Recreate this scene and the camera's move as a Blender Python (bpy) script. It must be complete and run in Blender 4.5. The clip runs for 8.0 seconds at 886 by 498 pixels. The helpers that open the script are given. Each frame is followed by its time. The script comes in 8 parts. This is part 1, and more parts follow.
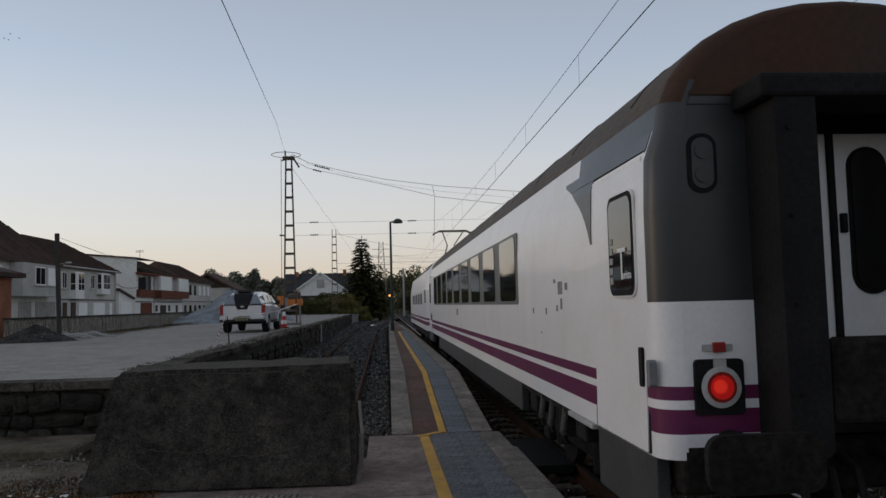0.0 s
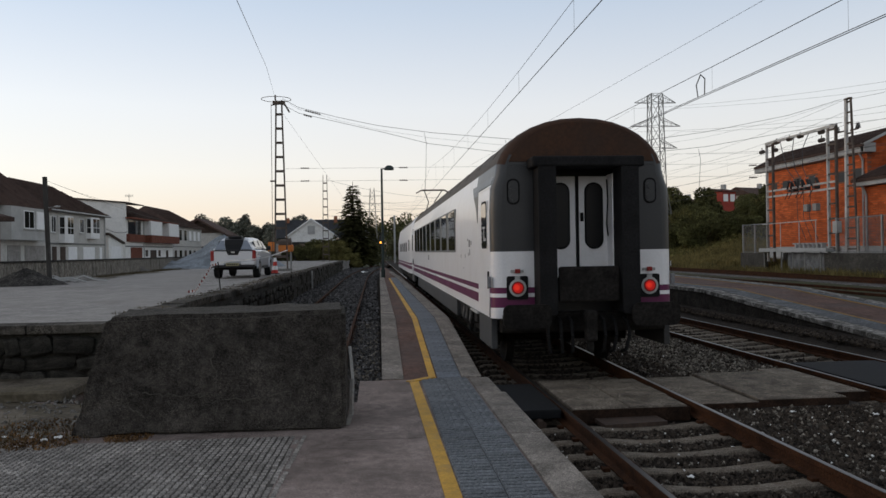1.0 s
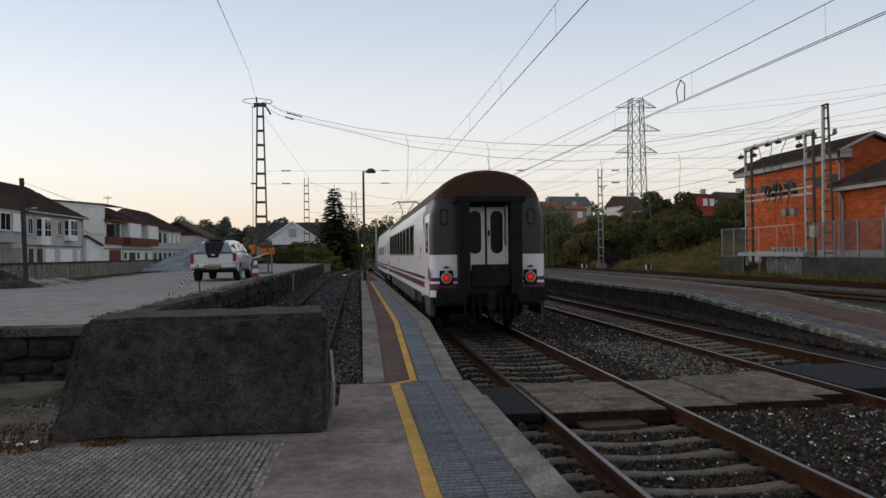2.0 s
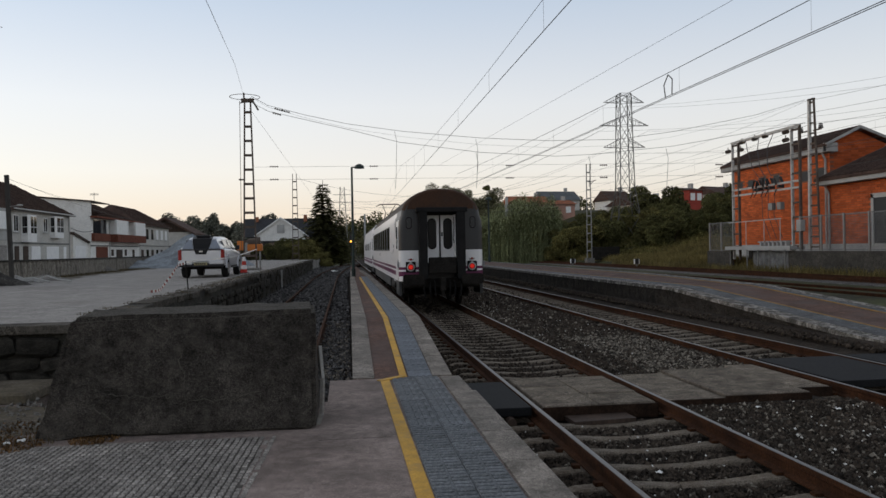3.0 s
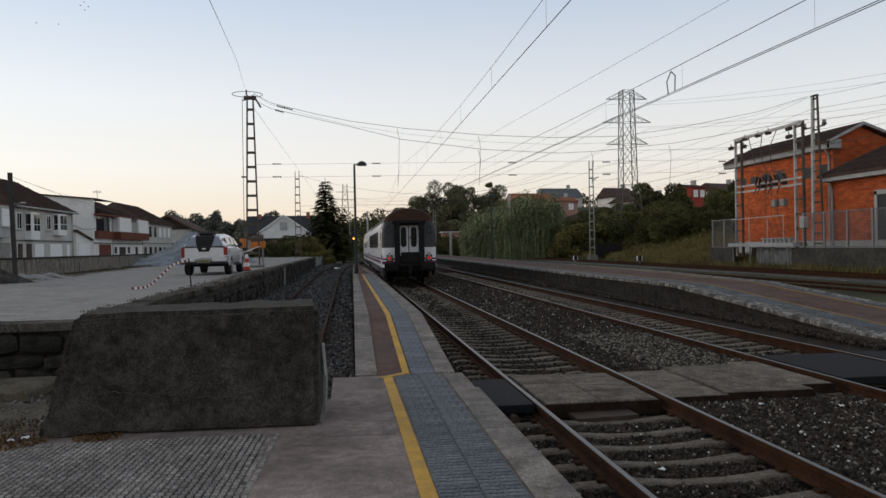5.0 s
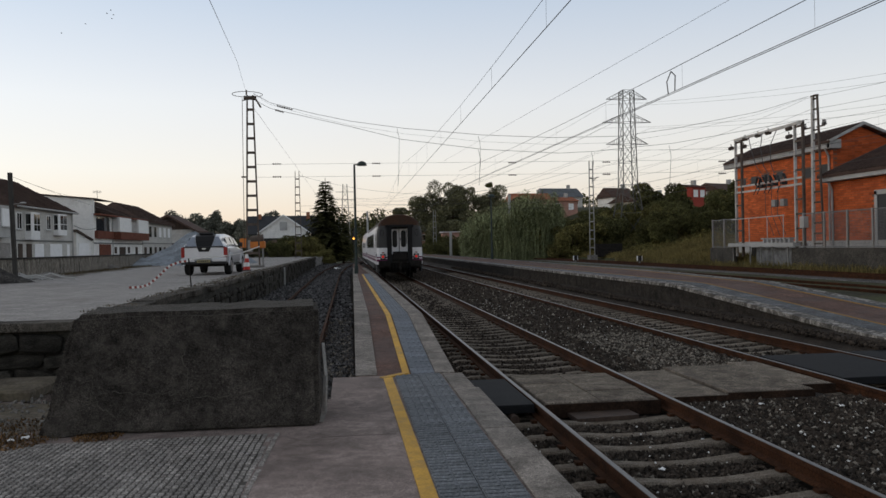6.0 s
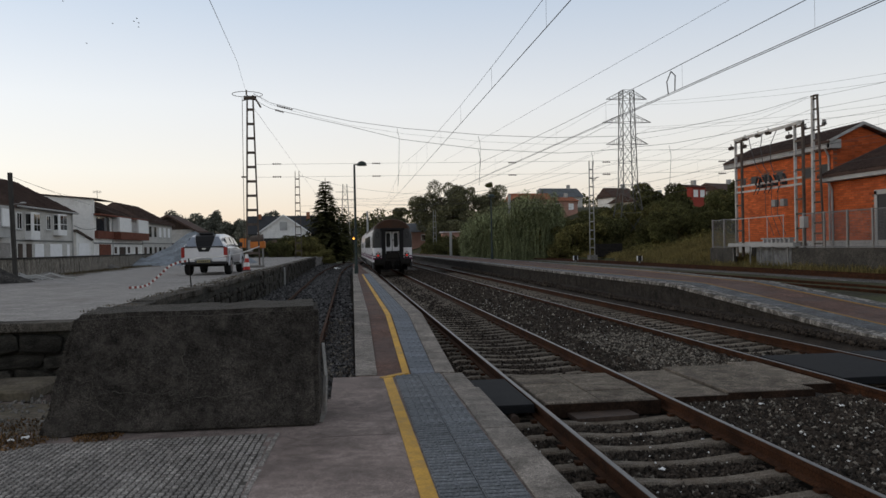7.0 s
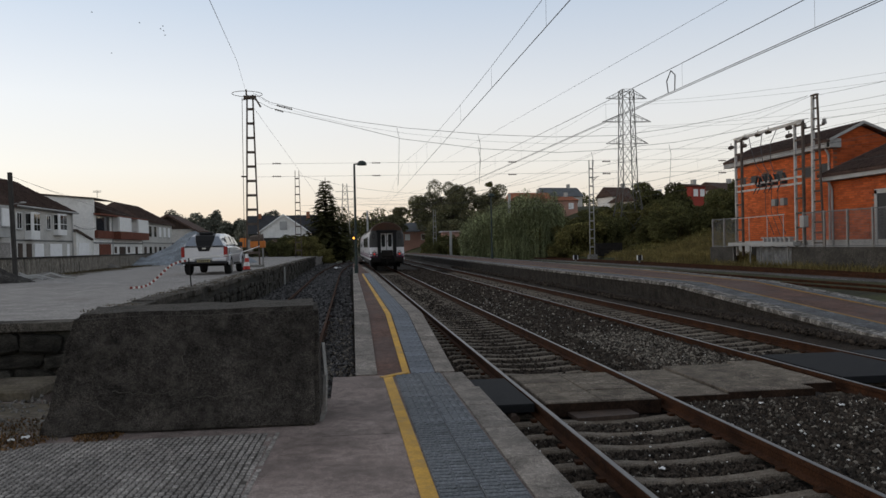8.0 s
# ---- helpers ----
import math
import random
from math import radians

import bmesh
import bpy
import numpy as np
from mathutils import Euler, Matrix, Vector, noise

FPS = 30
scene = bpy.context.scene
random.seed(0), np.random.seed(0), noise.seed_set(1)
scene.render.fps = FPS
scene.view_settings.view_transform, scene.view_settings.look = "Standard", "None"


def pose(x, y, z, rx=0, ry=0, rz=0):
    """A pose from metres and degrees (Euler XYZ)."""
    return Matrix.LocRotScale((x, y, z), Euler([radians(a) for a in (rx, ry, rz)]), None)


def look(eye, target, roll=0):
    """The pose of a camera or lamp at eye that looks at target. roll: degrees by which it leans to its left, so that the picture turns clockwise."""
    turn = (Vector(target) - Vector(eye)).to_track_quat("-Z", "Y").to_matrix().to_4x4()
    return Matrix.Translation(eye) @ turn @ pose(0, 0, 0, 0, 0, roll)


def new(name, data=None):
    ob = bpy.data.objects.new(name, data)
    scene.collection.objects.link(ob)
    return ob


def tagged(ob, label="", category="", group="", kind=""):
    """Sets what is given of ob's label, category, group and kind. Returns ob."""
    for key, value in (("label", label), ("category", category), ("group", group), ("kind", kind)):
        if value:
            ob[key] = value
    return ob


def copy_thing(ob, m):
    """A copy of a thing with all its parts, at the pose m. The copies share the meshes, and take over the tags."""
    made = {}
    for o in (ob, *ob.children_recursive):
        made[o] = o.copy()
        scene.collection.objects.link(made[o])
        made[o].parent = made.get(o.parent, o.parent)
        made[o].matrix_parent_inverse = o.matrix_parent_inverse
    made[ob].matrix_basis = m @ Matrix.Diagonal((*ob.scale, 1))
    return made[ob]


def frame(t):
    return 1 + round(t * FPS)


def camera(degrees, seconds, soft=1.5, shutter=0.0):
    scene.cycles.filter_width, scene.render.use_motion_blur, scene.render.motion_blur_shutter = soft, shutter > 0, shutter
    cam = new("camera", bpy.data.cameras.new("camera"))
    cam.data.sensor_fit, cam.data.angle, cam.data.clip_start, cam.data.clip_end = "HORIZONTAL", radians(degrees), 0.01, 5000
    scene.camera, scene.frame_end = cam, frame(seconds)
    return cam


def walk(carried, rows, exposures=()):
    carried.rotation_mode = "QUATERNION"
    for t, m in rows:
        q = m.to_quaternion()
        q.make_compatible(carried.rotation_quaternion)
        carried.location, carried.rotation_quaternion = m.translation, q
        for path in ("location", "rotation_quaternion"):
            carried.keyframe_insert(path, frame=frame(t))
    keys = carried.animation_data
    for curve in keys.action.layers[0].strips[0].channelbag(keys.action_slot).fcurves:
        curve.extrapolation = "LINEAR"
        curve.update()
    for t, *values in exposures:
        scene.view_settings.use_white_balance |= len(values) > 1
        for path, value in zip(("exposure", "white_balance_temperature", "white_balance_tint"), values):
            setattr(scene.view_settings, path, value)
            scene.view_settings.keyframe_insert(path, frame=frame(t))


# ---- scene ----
# World: rail head of the near track is z = 0, y runs along the tracks, x to the right of them.
EYE = (0.0, 0.0, 2.006)
cam = camera(59.6, 8.0, soft=1.5)
# time, yaw, pitch, roll of the hand-held camera, which settles on its stand
TURNS = [
    (0.0, -4.37, 4.04, 1.43), (0.1, -4.33, 4.06, 1.43), (0.2, -4.42, 3.95, 1.43), (0.3, -4.95, 3.75, 1.42),
    (0.4, -6.17, 2.40, 1.40), (0.5, -6.26, 0.40, 1.39), (0.6, -6.10, -0.45, 1.35), (0.7, -5.98, -0.38, 1.25),
    (0.8, -5.52, -0.22, 1.10), (0.9, -5.15, 0.03, 1.00), (1.0, -5.05, 0.14, 0.92), (1.2, -4.68, 0.36, 0.90),
    (1.3, -4.58, 0.38, 0.87), (1.5, -4.77, 0.38, 0.81), (1.7, -5.72, 0.37, 0.80), (1.8, -5.95, 0.37, 0.79),
    (2.0, -6.41, 0.36, 0.77), (2.2, -7.10, 0.28, 0.85), (3.3, -7.19, -0.08, 1.08), (3.5, -7.15, -0.14, 1.10),
    (4.0, -7.08, -0.20, 1.10), (4.5, -7.03, -0.20, 1.10), (6.0, -7.03, -0.20, 1.10), (7.0, -7.03, -0.20, 1.10),
    (8.0, -7.03, -0.24, 1.14)]
walk(cam, [(t, pose(*EYE, 90 + p, r, y)) for t, y, p, r in TURNS],
     exposures=[(0.0, -0.38, 6330, 10), (0.3, -0.34, 6330, 10), (0.6, -0.10, 6400, 10), (1.0, 0.04, 6480, 10), (2.0, 0.03, 6500, 10), (3.5, 0.02, 6540, 10), (8.0, 0.02, 6540, 10)])

# ---- light: clear dusk sky, sun just down on the left ----
SUN_ELEV, SUN_AZ = 4.0, -75.0          # degrees; azimuth from the tracks' direction, positive to the right
world = bpy.data.worlds.new("dusk_sky")
scene.world = world
world.use_nodes = True
wn, wl = world.node_tree.nodes, world.node_tree.links
sky = wn.new("ShaderNodeTexSky")
sky.sky_type = 'NISHITA'
sky.sun_disc = False
sky.sun_elevation = radians(SUN_ELEV)
sky.sun_rotation = radians(SUN_AZ)
sky.altitude, sky.air_density, sky.dust_density, sky.ozone_density = 100, 1.0, 0.6, 2.0
# dusk tones by height above the horizon, warmer towards the sunset, over the sky model
geo = wn.new("ShaderNodeTexCoord")
sep = wn.new("ShaderNodeSeparateXYZ")
wl.new(geo.outputs["Generated"], sep.inputs[0])
tone = wn.new("ShaderNodeValToRGB")
TONES = ((0.0, (0.66, 0.52, 0.43)), (0.04, (0.81, 0.685, 0.605)), (0.10, (0.85, 0.79, 0.755)), (0.18, (0.795, 0.785, 0.80)),
         (0.30, (0.565, 0.63, 0.735)), (0.50, (0.40, 0.42, 0.455)), (1.0, (0.30, 0.30, 0.31)))
while len(tone.color_ramp.elements) < len(TONES):
    tone.color_ramp.elements.new(0.5)
for el, (p, col) in zip(tone.color_ramp.elements, TONES):
    el.position, el.color = p, (*col, 1)
wl.new(sep.outputs["Z"], tone.inputs["Fac"])
side = wn.new("ShaderNodeMapRange")
side.inputs["From Min"].default_value, side.inputs["From Max"].default_value = -1.0, 1.0
side.inputs["To Min"].default_value, side.inputs["To Max"].default_value = 1.14, 0.84
wl.new(sep.outputs["X"], side.inputs["Value"])
dim = wn.new("ShaderNodeVectorMath")
dim.operation = 'SCALE'
wl.new(tone.outputs["Color"], dim.inputs[0])
wl.new(side.outputs["Result"], dim.inputs["Scale"])
blend = wn.new("ShaderNodeMix")
blend.data_type = 'RGBA'
blend.inputs[0].default_value = 0.93
wl.new(sky.outputs["Color"], blend.inputs[6])
wl.new(dim.outputs["Vector"], blend.inputs[7])
wn["Background"].inputs["Strength"].default_value = 1.0
wl.new(blend.outputs[2], wn["Background"].inputs["Color"])
sun = new("sun", bpy.data.lights.new("sun", 'SUN'))
sun.data.energy, sun.data.angle, sun.data.color = 0.25, radians(20), (1.0, 0.82, 0.66)
sun.matrix_world = look((0, 0, 0), (-math.sin(radians(SUN_AZ)), -math.cos(radians(SUN_AZ)), -math.tan(radians(14))))
# ---- helpers for meshes ----
def part(name, bm, material, parent=None, label="", smooth=False):
    """Links a bmesh as one mesh object, under parent if there is one."""
    me = bpy.data.meshes.new(name)
    bmesh.ops.recalc_face_normals(bm, faces=bm.faces)
    bm.to_mesh(me)
    bm.free()
    if smooth:
        me.shade_smooth()
    mats = material if isinstance(material, (list, tuple)) else [material]
    for m in mats:
        me.materials.append(m)
    ob = new(name, me)
    if parent is not None:
        ob.parent = parent
    if label:
        ob["label"] = label
    return ob


def piece(name, mesh, parent, m=None):
    ob = new(name, mesh)
    ob.parent = parent
    if m is not None:
        ob.matrix_basis = m
    return ob


def holder(name, m=None, **tags):
    ob = new(name)
    ob.empty_display_size = 0.2
    if m is not None:
        ob.matrix_basis = m
    return tagged(ob, **tags)


def box(bm, x0, x1, y0, y1, z0, z1, bevel=0.0, mat=0):
    r = bmesh.ops.create_cube(bm, size=1.0, matrix=Matrix.Translation(((x0 + x1) / 2, (y0 + y1) / 2, (z0 + z1) / 2))
                              @ Matrix.Diagonal((abs(x1 - x0), abs(y1 - y0), abs(z1 - z0), 1)))
    vs = set(r["verts"])
    if bevel:
        es = [e for e in bm.edges if e.verts[0] in vs and e.verts[1] in vs]
        q = bmesh.ops.bevel(bm, geom=es, offset=bevel, segments=2, affect='EDGES', profile=0.5)
        fs = q["faces"]
        vs |= {v for f in fs for v in f.verts}
    if mat:
        for f in bm.faces:
            if all(v in vs for v in f.verts):
                f.material_index = mat
    return bm


def rod(bm, a, b, r, n=8, r2=None):
    a, b = Vector(a), Vector(b)
    d = b - a
    q = d.to_track_quat('Z', 'Y').to_matrix().to_4x4()
    bmesh.ops.create_cone(bm, cap_ends=True, segments=n, radius1=r, radius2=r if r2 is None else r2, depth=d.length,
                          matrix=Matrix.Translation((a + b) / 2) @ q)
    return bm


def bar(bm, a, b, w, h):
    """A square bar from a to b."""
    a, b = Vector(a), Vector(b)
    d = b - a
    q = d.to_track_quat('Z', 'Y').to_matrix().to_4x4()
    bmesh.ops.create_cube(bm, size=1.0, matrix=Matrix.Translation((a + b) / 2) @ q @ Matrix.Diagonal((w, h, d.length, 1)))
    return bm


def prism(bm, outline, axis, a0, a1, mat=0):
    """Extrudes a closed outline of (u, v) pairs along x, y or z from a0 to a1."""
    def at(u, v, a):
        return {"x": (a, u, v), "y": (u, a, v), "z": (u, v, a)}[axis]
    v0 = [bm.verts.new(at(u, v, a0)) for u, v in outline]
    v1 = [bm.verts.new(at(u, v, a1)) for u, v in outline]
    n = len(outline)
    fs = [bm.faces.new(v0), bm.faces.new(v1[::-1])]
    for i in range(n):
        fs.append(bm.faces.new((v0[i], v1[i], v1[(i + 1) % n], v0[(i + 1) % n])))
    for f in fs:
        f.material_index = mat
    return bm


def sweep(bm, line, prof):
    """Sweeps a closed profile of (side, up) pairs along a polyline in plan; each line point is (x, y, z)."""
    rings = []
    for i, p in enumerate(line):
        a, b = Vector(line[max(i - 1, 0)]), Vector(line[min(i + 1, len(line) - 1)])
        d = (b - a)
        d.z = 0
        d.normalize()
        side = Vector((d.y, -d.x, 0))
        rings.append([bm.verts.new(Vector(p) + side * s + Vector((0, 0, u))) for s, u in prof])
    n = len(prof)
    for r0, r1 in zip(rings, rings[1:]):
        for i in range(n):
            bm.faces.new((r0[i], r0[(i + 1) % n], r1[(i + 1) % n], r1[i]))
    bm.faces.new(rings[0])
    bm.faces.new(rings[-1][::-1])
    return bm


def strip(bm, line, w0, w1, dz=0.0):
    """A flat strip along a polyline, from w0 to w1 to its right."""
    return sweep(bm, line, [(w0, dz), (w1, dz), (w1, dz - 0.02), (w0, dz - 0.02)])


def raw(name, verts, faces, material, parent=None, smooth=False):
    me = bpy.data.meshes.new(name)
    me.from_pydata(verts, [], faces)
    me.update()
    if smooth:
        me.shade_smooth()
    me.materials.append(material)
    ob = new(name, me)
    if parent is not None:
        ob.parent = parent
    return ob


# ---- materials ----
def mat(name, c, rough=0.8, var=0.25, scale=3.0, fine=40.0, bump=0.25, metal=0.0, c2=None, stain=None, stain_amt=0.5,
        stain_scale=0.6, island=0.0, obj=0.0, spec=0.4, coat=0.0, stretch=(1, 1, 1), speck=0.0):
    """A surface with grain at two scales, an optional second tone and optional stains."""
    m = bpy.data.materials.new(name)
    m.use_nodes = True
    nt = m.node_tree
    n, l = nt.nodes, nt.links
    if rough >= 0.85:
        spec = min(spec, 0.14)       # dusty, matt surfaces
    b = n["Principled BSDF"]
    tc = n.new("ShaderNodeTexCoord")
    mp = n.new("ShaderNodeMapping")
    mp.inputs["Scale"].default_value = stretch
    l.new(tc.outputs["Object"], mp.inputs["Vector"])

    def noise_tex(s, detail=5.0, rgh=0.6):
        t = n.new("ShaderNodeTexNoise")
        t.inputs["Scale"].default_value, t.inputs["Detail"].default_value, t.inputs["Roughness"].default_value = s, detail, rgh
        l.new(mp.outputs["Vector"], t.inputs["Vector"])
        return t.outputs["Fac"]

    def ramp(fac, lo, hi, p0=0.3, p1=0.7):
        r = n.new("ShaderNodeValToRGB")
        r.color_ramp.elements[0].position, r.color_ramp.elements[1].position = p0, p1
        r.color_ramp.elements[0].color, r.color_ramp.elements[1].color = (*lo, 1), (*hi, 1)
        l.new(fac, r.inputs["Fac"])
        return r.outputs["Color"]

    def mix(kind, fac, a, bb):
        x = n.new("ShaderNodeMix")
        x.data_type, x.blend_type = 'RGBA', kind
        for sock, val in ((x.inputs[0], fac), (x.inputs[6], a), (x.inputs[7], bb)):
            if isinstance(val, (int, float)):
                sock.default_value = val
            elif isinstance(val, tuple):
                sock.default_value = (*val, 1)
            else:
                l.new(val, sock)
        return x.outputs[2]
    big, small = noise_tex(scale), noise_tex(fine, 3.0)
    lo = tuple(max(0.0, v * (1 - var)) for v in c)
    hi = tuple(min(1.0, v * (1 + var)) for v in (c2 or c))
    col = ramp(big, lo, hi, 0.36, 0.64)
    g = ramp(small, (1 - var,) * 3, (1 + var * 0.7,) * 3, 0.36, 0.64)
    col = mix('MULTIPLY', 1.0, col, g)
    if speck:
        col = mix('MULTIPLY', 1.0, col, ramp(noise_tex(fine * 2.6, 2.0, 0.7), (1 - speck,) * 3, (1 + speck,) * 3, 0.42, 0.58))
        col = mix('MULTIPLY', 1.0, col, ramp(noise_tex(scale * 7.0, 6.0, 0.75), (1 - speck * 0.6,) * 3, (1 + speck * 0.5,) * 3, 0.40, 0.60))
    if stain is not None:
        s = n.new("ShaderNodeValToRGB")
        s.color_ramp.elements[0].position, s.color_ramp.elements[1].position = 0.48, 0.66
        l.new(noise_tex(stain_scale, 8.0, 0.7), s.inputs["Fac"])
        k = n.new("ShaderNodeMath")
        k.operation = 'MULTIPLY'
        k.inputs[1].default_value = stain_amt
        l.new(s.outputs["Color"], k.inputs[0])
        col = mix('MIX', k.outputs[0], col, stain)
    for amount, node, sock in ((island, "ShaderNodeNewGeometry", "Random Per Island"), (obj, "ShaderNodeObjectInfo", "Random")):
        if amount:
            o = n.new(node)
            r = ramp(o.outputs[sock], (1 - amount,) * 3, (1 + amount,) * 3, 0.0, 1.0)
            col = mix('MULTIPLY', 1.0, col, r)
    l.new(col, b.inputs["Base Color"])
    rr = n.new("ShaderNodeMapRange")
    rr.inputs["To Min"].default_value, rr.inputs["To Max"].default_value = max(0.03, rough - 0.12), min(1.0, rough + 0.12)
    l.new(big, rr.inputs["Value"])
    l.new(rr.outputs["Result"], b.inputs["Roughness"])
    b.inputs["Metallic"].default_value = metal
    b.inputs["Specular IOR Level"].default_value = spec
    b.inputs["Coat Weight"].default_value = coat
    if bump:
        bp = n.new("ShaderNodeBump")
        bp.inputs["Strength"].default_value = bump
        bp.inputs["Distance"].default_value = 0.02
        l.new(small, bp.inputs["Height"])
        l.new(bp.outputs["Normal"], b.inputs["Normal"])
    return m


def glow(name, c, strength):
    m = bpy.data.materials.new(name)
    m.use_nodes = True
    b = m.node_tree.nodes["Principled BSDF"]
    b.inputs["Base Color"].default_value = (*c, 1)
    b.inputs["Emission Color"].default_value = (*c, 1)
    b.inputs["Emission Strength"].default_value = strength
    return m


def glass(name, c, rough=0.04):
    m = bpy.data.materials.new(name)
    m.use_nodes = True
    b = m.node_tree.nodes["Principled BSDF"]
    b.inputs["Base Color"].default_value = (*c, 1)
    b.inputs["Roughness"].default_value = rough
    b.inputs["Specular IOR Level"].default_value = 0.8
    return m


GROUND = mat("dry_earth_grass", (0.05, 0.048, 0.03), 0.95, 0.4, 0.25, 6.0, 0.6, c2=(0.055, 0.06, 0.025), stain=(0.08, 0.07, 0.045))
BALLAST_BED = mat("ballast_bed", (0.042, 0.035, 0.029), 0.95, 0.4, 1.2, 25.0, 1.0, stain=(0.025, 0.018, 0.014))
STONE = mat("ballast_stone", (0.048, 0.038, 0.030), 0.9, 0.4, 6.0, 30.0, 0.3, island=0.65)
CONCRETE = mat("concrete_weathered", (0.20, 0.19, 0.175), 0.9, 0.2, 1.5, 45.0, 0.35, stain=(0.10, 0.09, 0.08), stain_amt=0.6, speck=0.35)
SLEEPER = mat("concrete_sleeper", (0.185, 0.158, 0.128), 0.9, 0.2, 3.0, 45.0, 0.3, stain=(0.09, 0.065, 0.045), stain_amt=0.7, stain_scale=2.0, obj=0.2, speck=0.4)
BLOCKSTAIN = mat("soot_black_concrete", (0.036, 0.034, 0.031), 0.92, 0.35, 1.3, 30.0, 0.6, c2=(0.05, 0.047, 0.043), stain=(0.12, 0.11, 0.096), stain_amt=0.4, stain_scale=1.1, speck=0.5)
ASPHALT = mat("pavement_asphalt", (0.262, 0.212, 0.192), 0.92, 0.26, 1.1, 70.0, 0.3, stain=(0.145, 0.118, 0.108), stain_amt=0.7, stain_scale=0.7, speck=0.38)
REDPAVE = mat("pavement_red", (0.125, 0.075, 0.06), 0.92, 0.28, 1.1, 70.0, 0.3, stain=(0.12, 0.1, 0.095), stain_amt=0.6, speck=0.35)
KERB = mat("kerb_concrete", (0.245, 0.218, 0.192), 0.9, 0.3, 2.0, 60.0, 0.35, stain=(0.11, 0.10, 0.09), obj=0.1, speck=0.4)
TACTILE = mat("tactile_tile", (0.172, 0.184, 0.196), 0.85, 0.28, 3.0, 50.0, 0.3, stain=(0.13, 0.135, 0.15), stain_amt=0.6, stain_scale=2.0, obj=0.12, speck=0.3)
ROUGHTILE = mat("grooved_tile", (0.31, 0.288, 0.268), 0.9, 0.2, 2.0, 50.0, 0.3, stain=(0.085, 0.078, 0.07), island=0.2, speck=0.35)
YELLOW = mat("yellow_paint", (0.60, 0.34, 0.055), 0.8, 0.15, 3.0, 60.0, 0.2, stain=(0.30, 0.22, 0.12), stain_amt=0.55, stain_scale=4.0)
RUSTRAIL = mat("rail_rust", (0.054, 0.0225, 0.0105), 0.88, 0.35, 3.0, 40.0, 0.3)
RAILTOP = mat("rail_polished", (0.17, 0.165, 0.16), 0.42, 0.1, 2.0, 30.0, 0.05, metal=1.0, stretch=(1, 0.05, 1))
RUBBER = mat("crossing_rubber", (0.010, 0.0105, 0.012), 0.8, 0.3, 3.0, 40.0, 0.2, spec=0.2)
DECK = mat("deck_pale_earth", (0.314, 0.293, 0.274), 0.95, 0.2, 0.35, 18.0, 0.4, c2=(0.33, 0.315, 0.30), stain=(0.18, 0.162, 0.145), stain_amt=0.7, stain_scale=0.35, speck=0.3)
STONEWALL = mat("old_stone_wall", (0.045, 0.042, 0.037), 0.95, 0.4, 2.0, 20.0, 0.8, stain=(0.05, 0.05, 0.035), stain_amt=0.6)
TRAINWHITE = mat("coach_white", (0.84, 0.83, 0.84), 0.38, 0.03, 0.8, 30.0, 0.02, stain=(0.66, 0.63, 0.59), stain_amt=0.25, stain_scale=1.5, coat=0.2)
TRAINGREY = mat("coach_dark_grey", (0.031, 0.032, 0.0345), 0.38, 0.08, 1.0, 30.0, 0.03, spec=0.5)
TRAINSKIRT = mat("coach_skirt_grey", (0.045, 0.046, 0.048), 0.6, 0.15, 2.0, 20.0, 0.05, stain=(0.03, 0.024, 0.018))
TRAINROOF = mat("coach_roof_dirty", (0.10, 0.085, 0.07), 0.75, 0.25, 1.5, 20.0, 0.2, stain=(0.07, 0.045, 0.03), stretch=(1, 0.3, 1))
TRAINBROWN = mat("coach_end_brown", (0.046, 0.0165, 0.005), 0.7, 0.25, 2.0, 20.0, 0.1, stain=(0.05, 0.022, 0.01), stain_amt=0.6)
SKIRTPALE = mat("dusty_gear_grey", (0.09, 0.085, 0.08), 0.8, 0.3, 4.0, 30.0, 0.2)
PURPLE = mat("coach_purple", (0.125, 0.015, 0.07), 0.4, 0.05, 1.0, 30.0, 0.02)
BLACKRUBBER = mat("black_rubber", (0.0125, 0.012, 0.0125), 0.8, 0.3, 3.0, 30.0, 0.15, spec=0.2)
UNDER = mat("underframe_grime", (0.018, 0.016, 0.0145), 0.9, 0.4, 3.0, 20.0, 0.4, spec=0.2)
DARKGLASS = glass("dark_glass", (0.012, 0.013, 0.015))
DULLGLASS = mat("dull_dark_glass", (0.007, 0.007, 0.008), 0.35, 0.05, 1.0, 10.0, 0.0, spec=0.25)
BANDGREY = mat("window_band_grey", (0.13, 0.135, 0.13), 0.45, 0.06, 1.0, 20.0, 0.02)
MARKGREY = mat("marking_grey", (0.20, 0.20, 0.21), 0.7, 0.1, 4.0, 30.0, 0.0)
PALESTEEL = mat("pale_painted_steel", (0.50, 0.49, 0.47), 0.6, 0.15, 2.0, 30.0, 0.1, stain=(0.25, 0.20, 0.16), stain_amt=0.4, stain_scale=2.5)
POLEGREY = mat("weathered_pole", (0.05, 0.047, 0.044), 0.95, 0.3, 2.0, 25.0, 0.3, stretch=(1, 1, 0.1))
CHROME = mat("chrome", (0.5, 0.5, 0.5), 0.3, 0.1, 4.0, 30.0, 0.02, metal=1.0)
TAILRED = glow("tail_lamp_red", (0.9, 0.008, 0.004), 0.09)
TAILHOT = glow("tail_lamp_hot", (1.0, 0.03, 0.01), 0.35)
REDLENS = mat("red_lens", (0.28, 0.015, 0.012), 0.3, 0.1, 4, 30, 0.0)
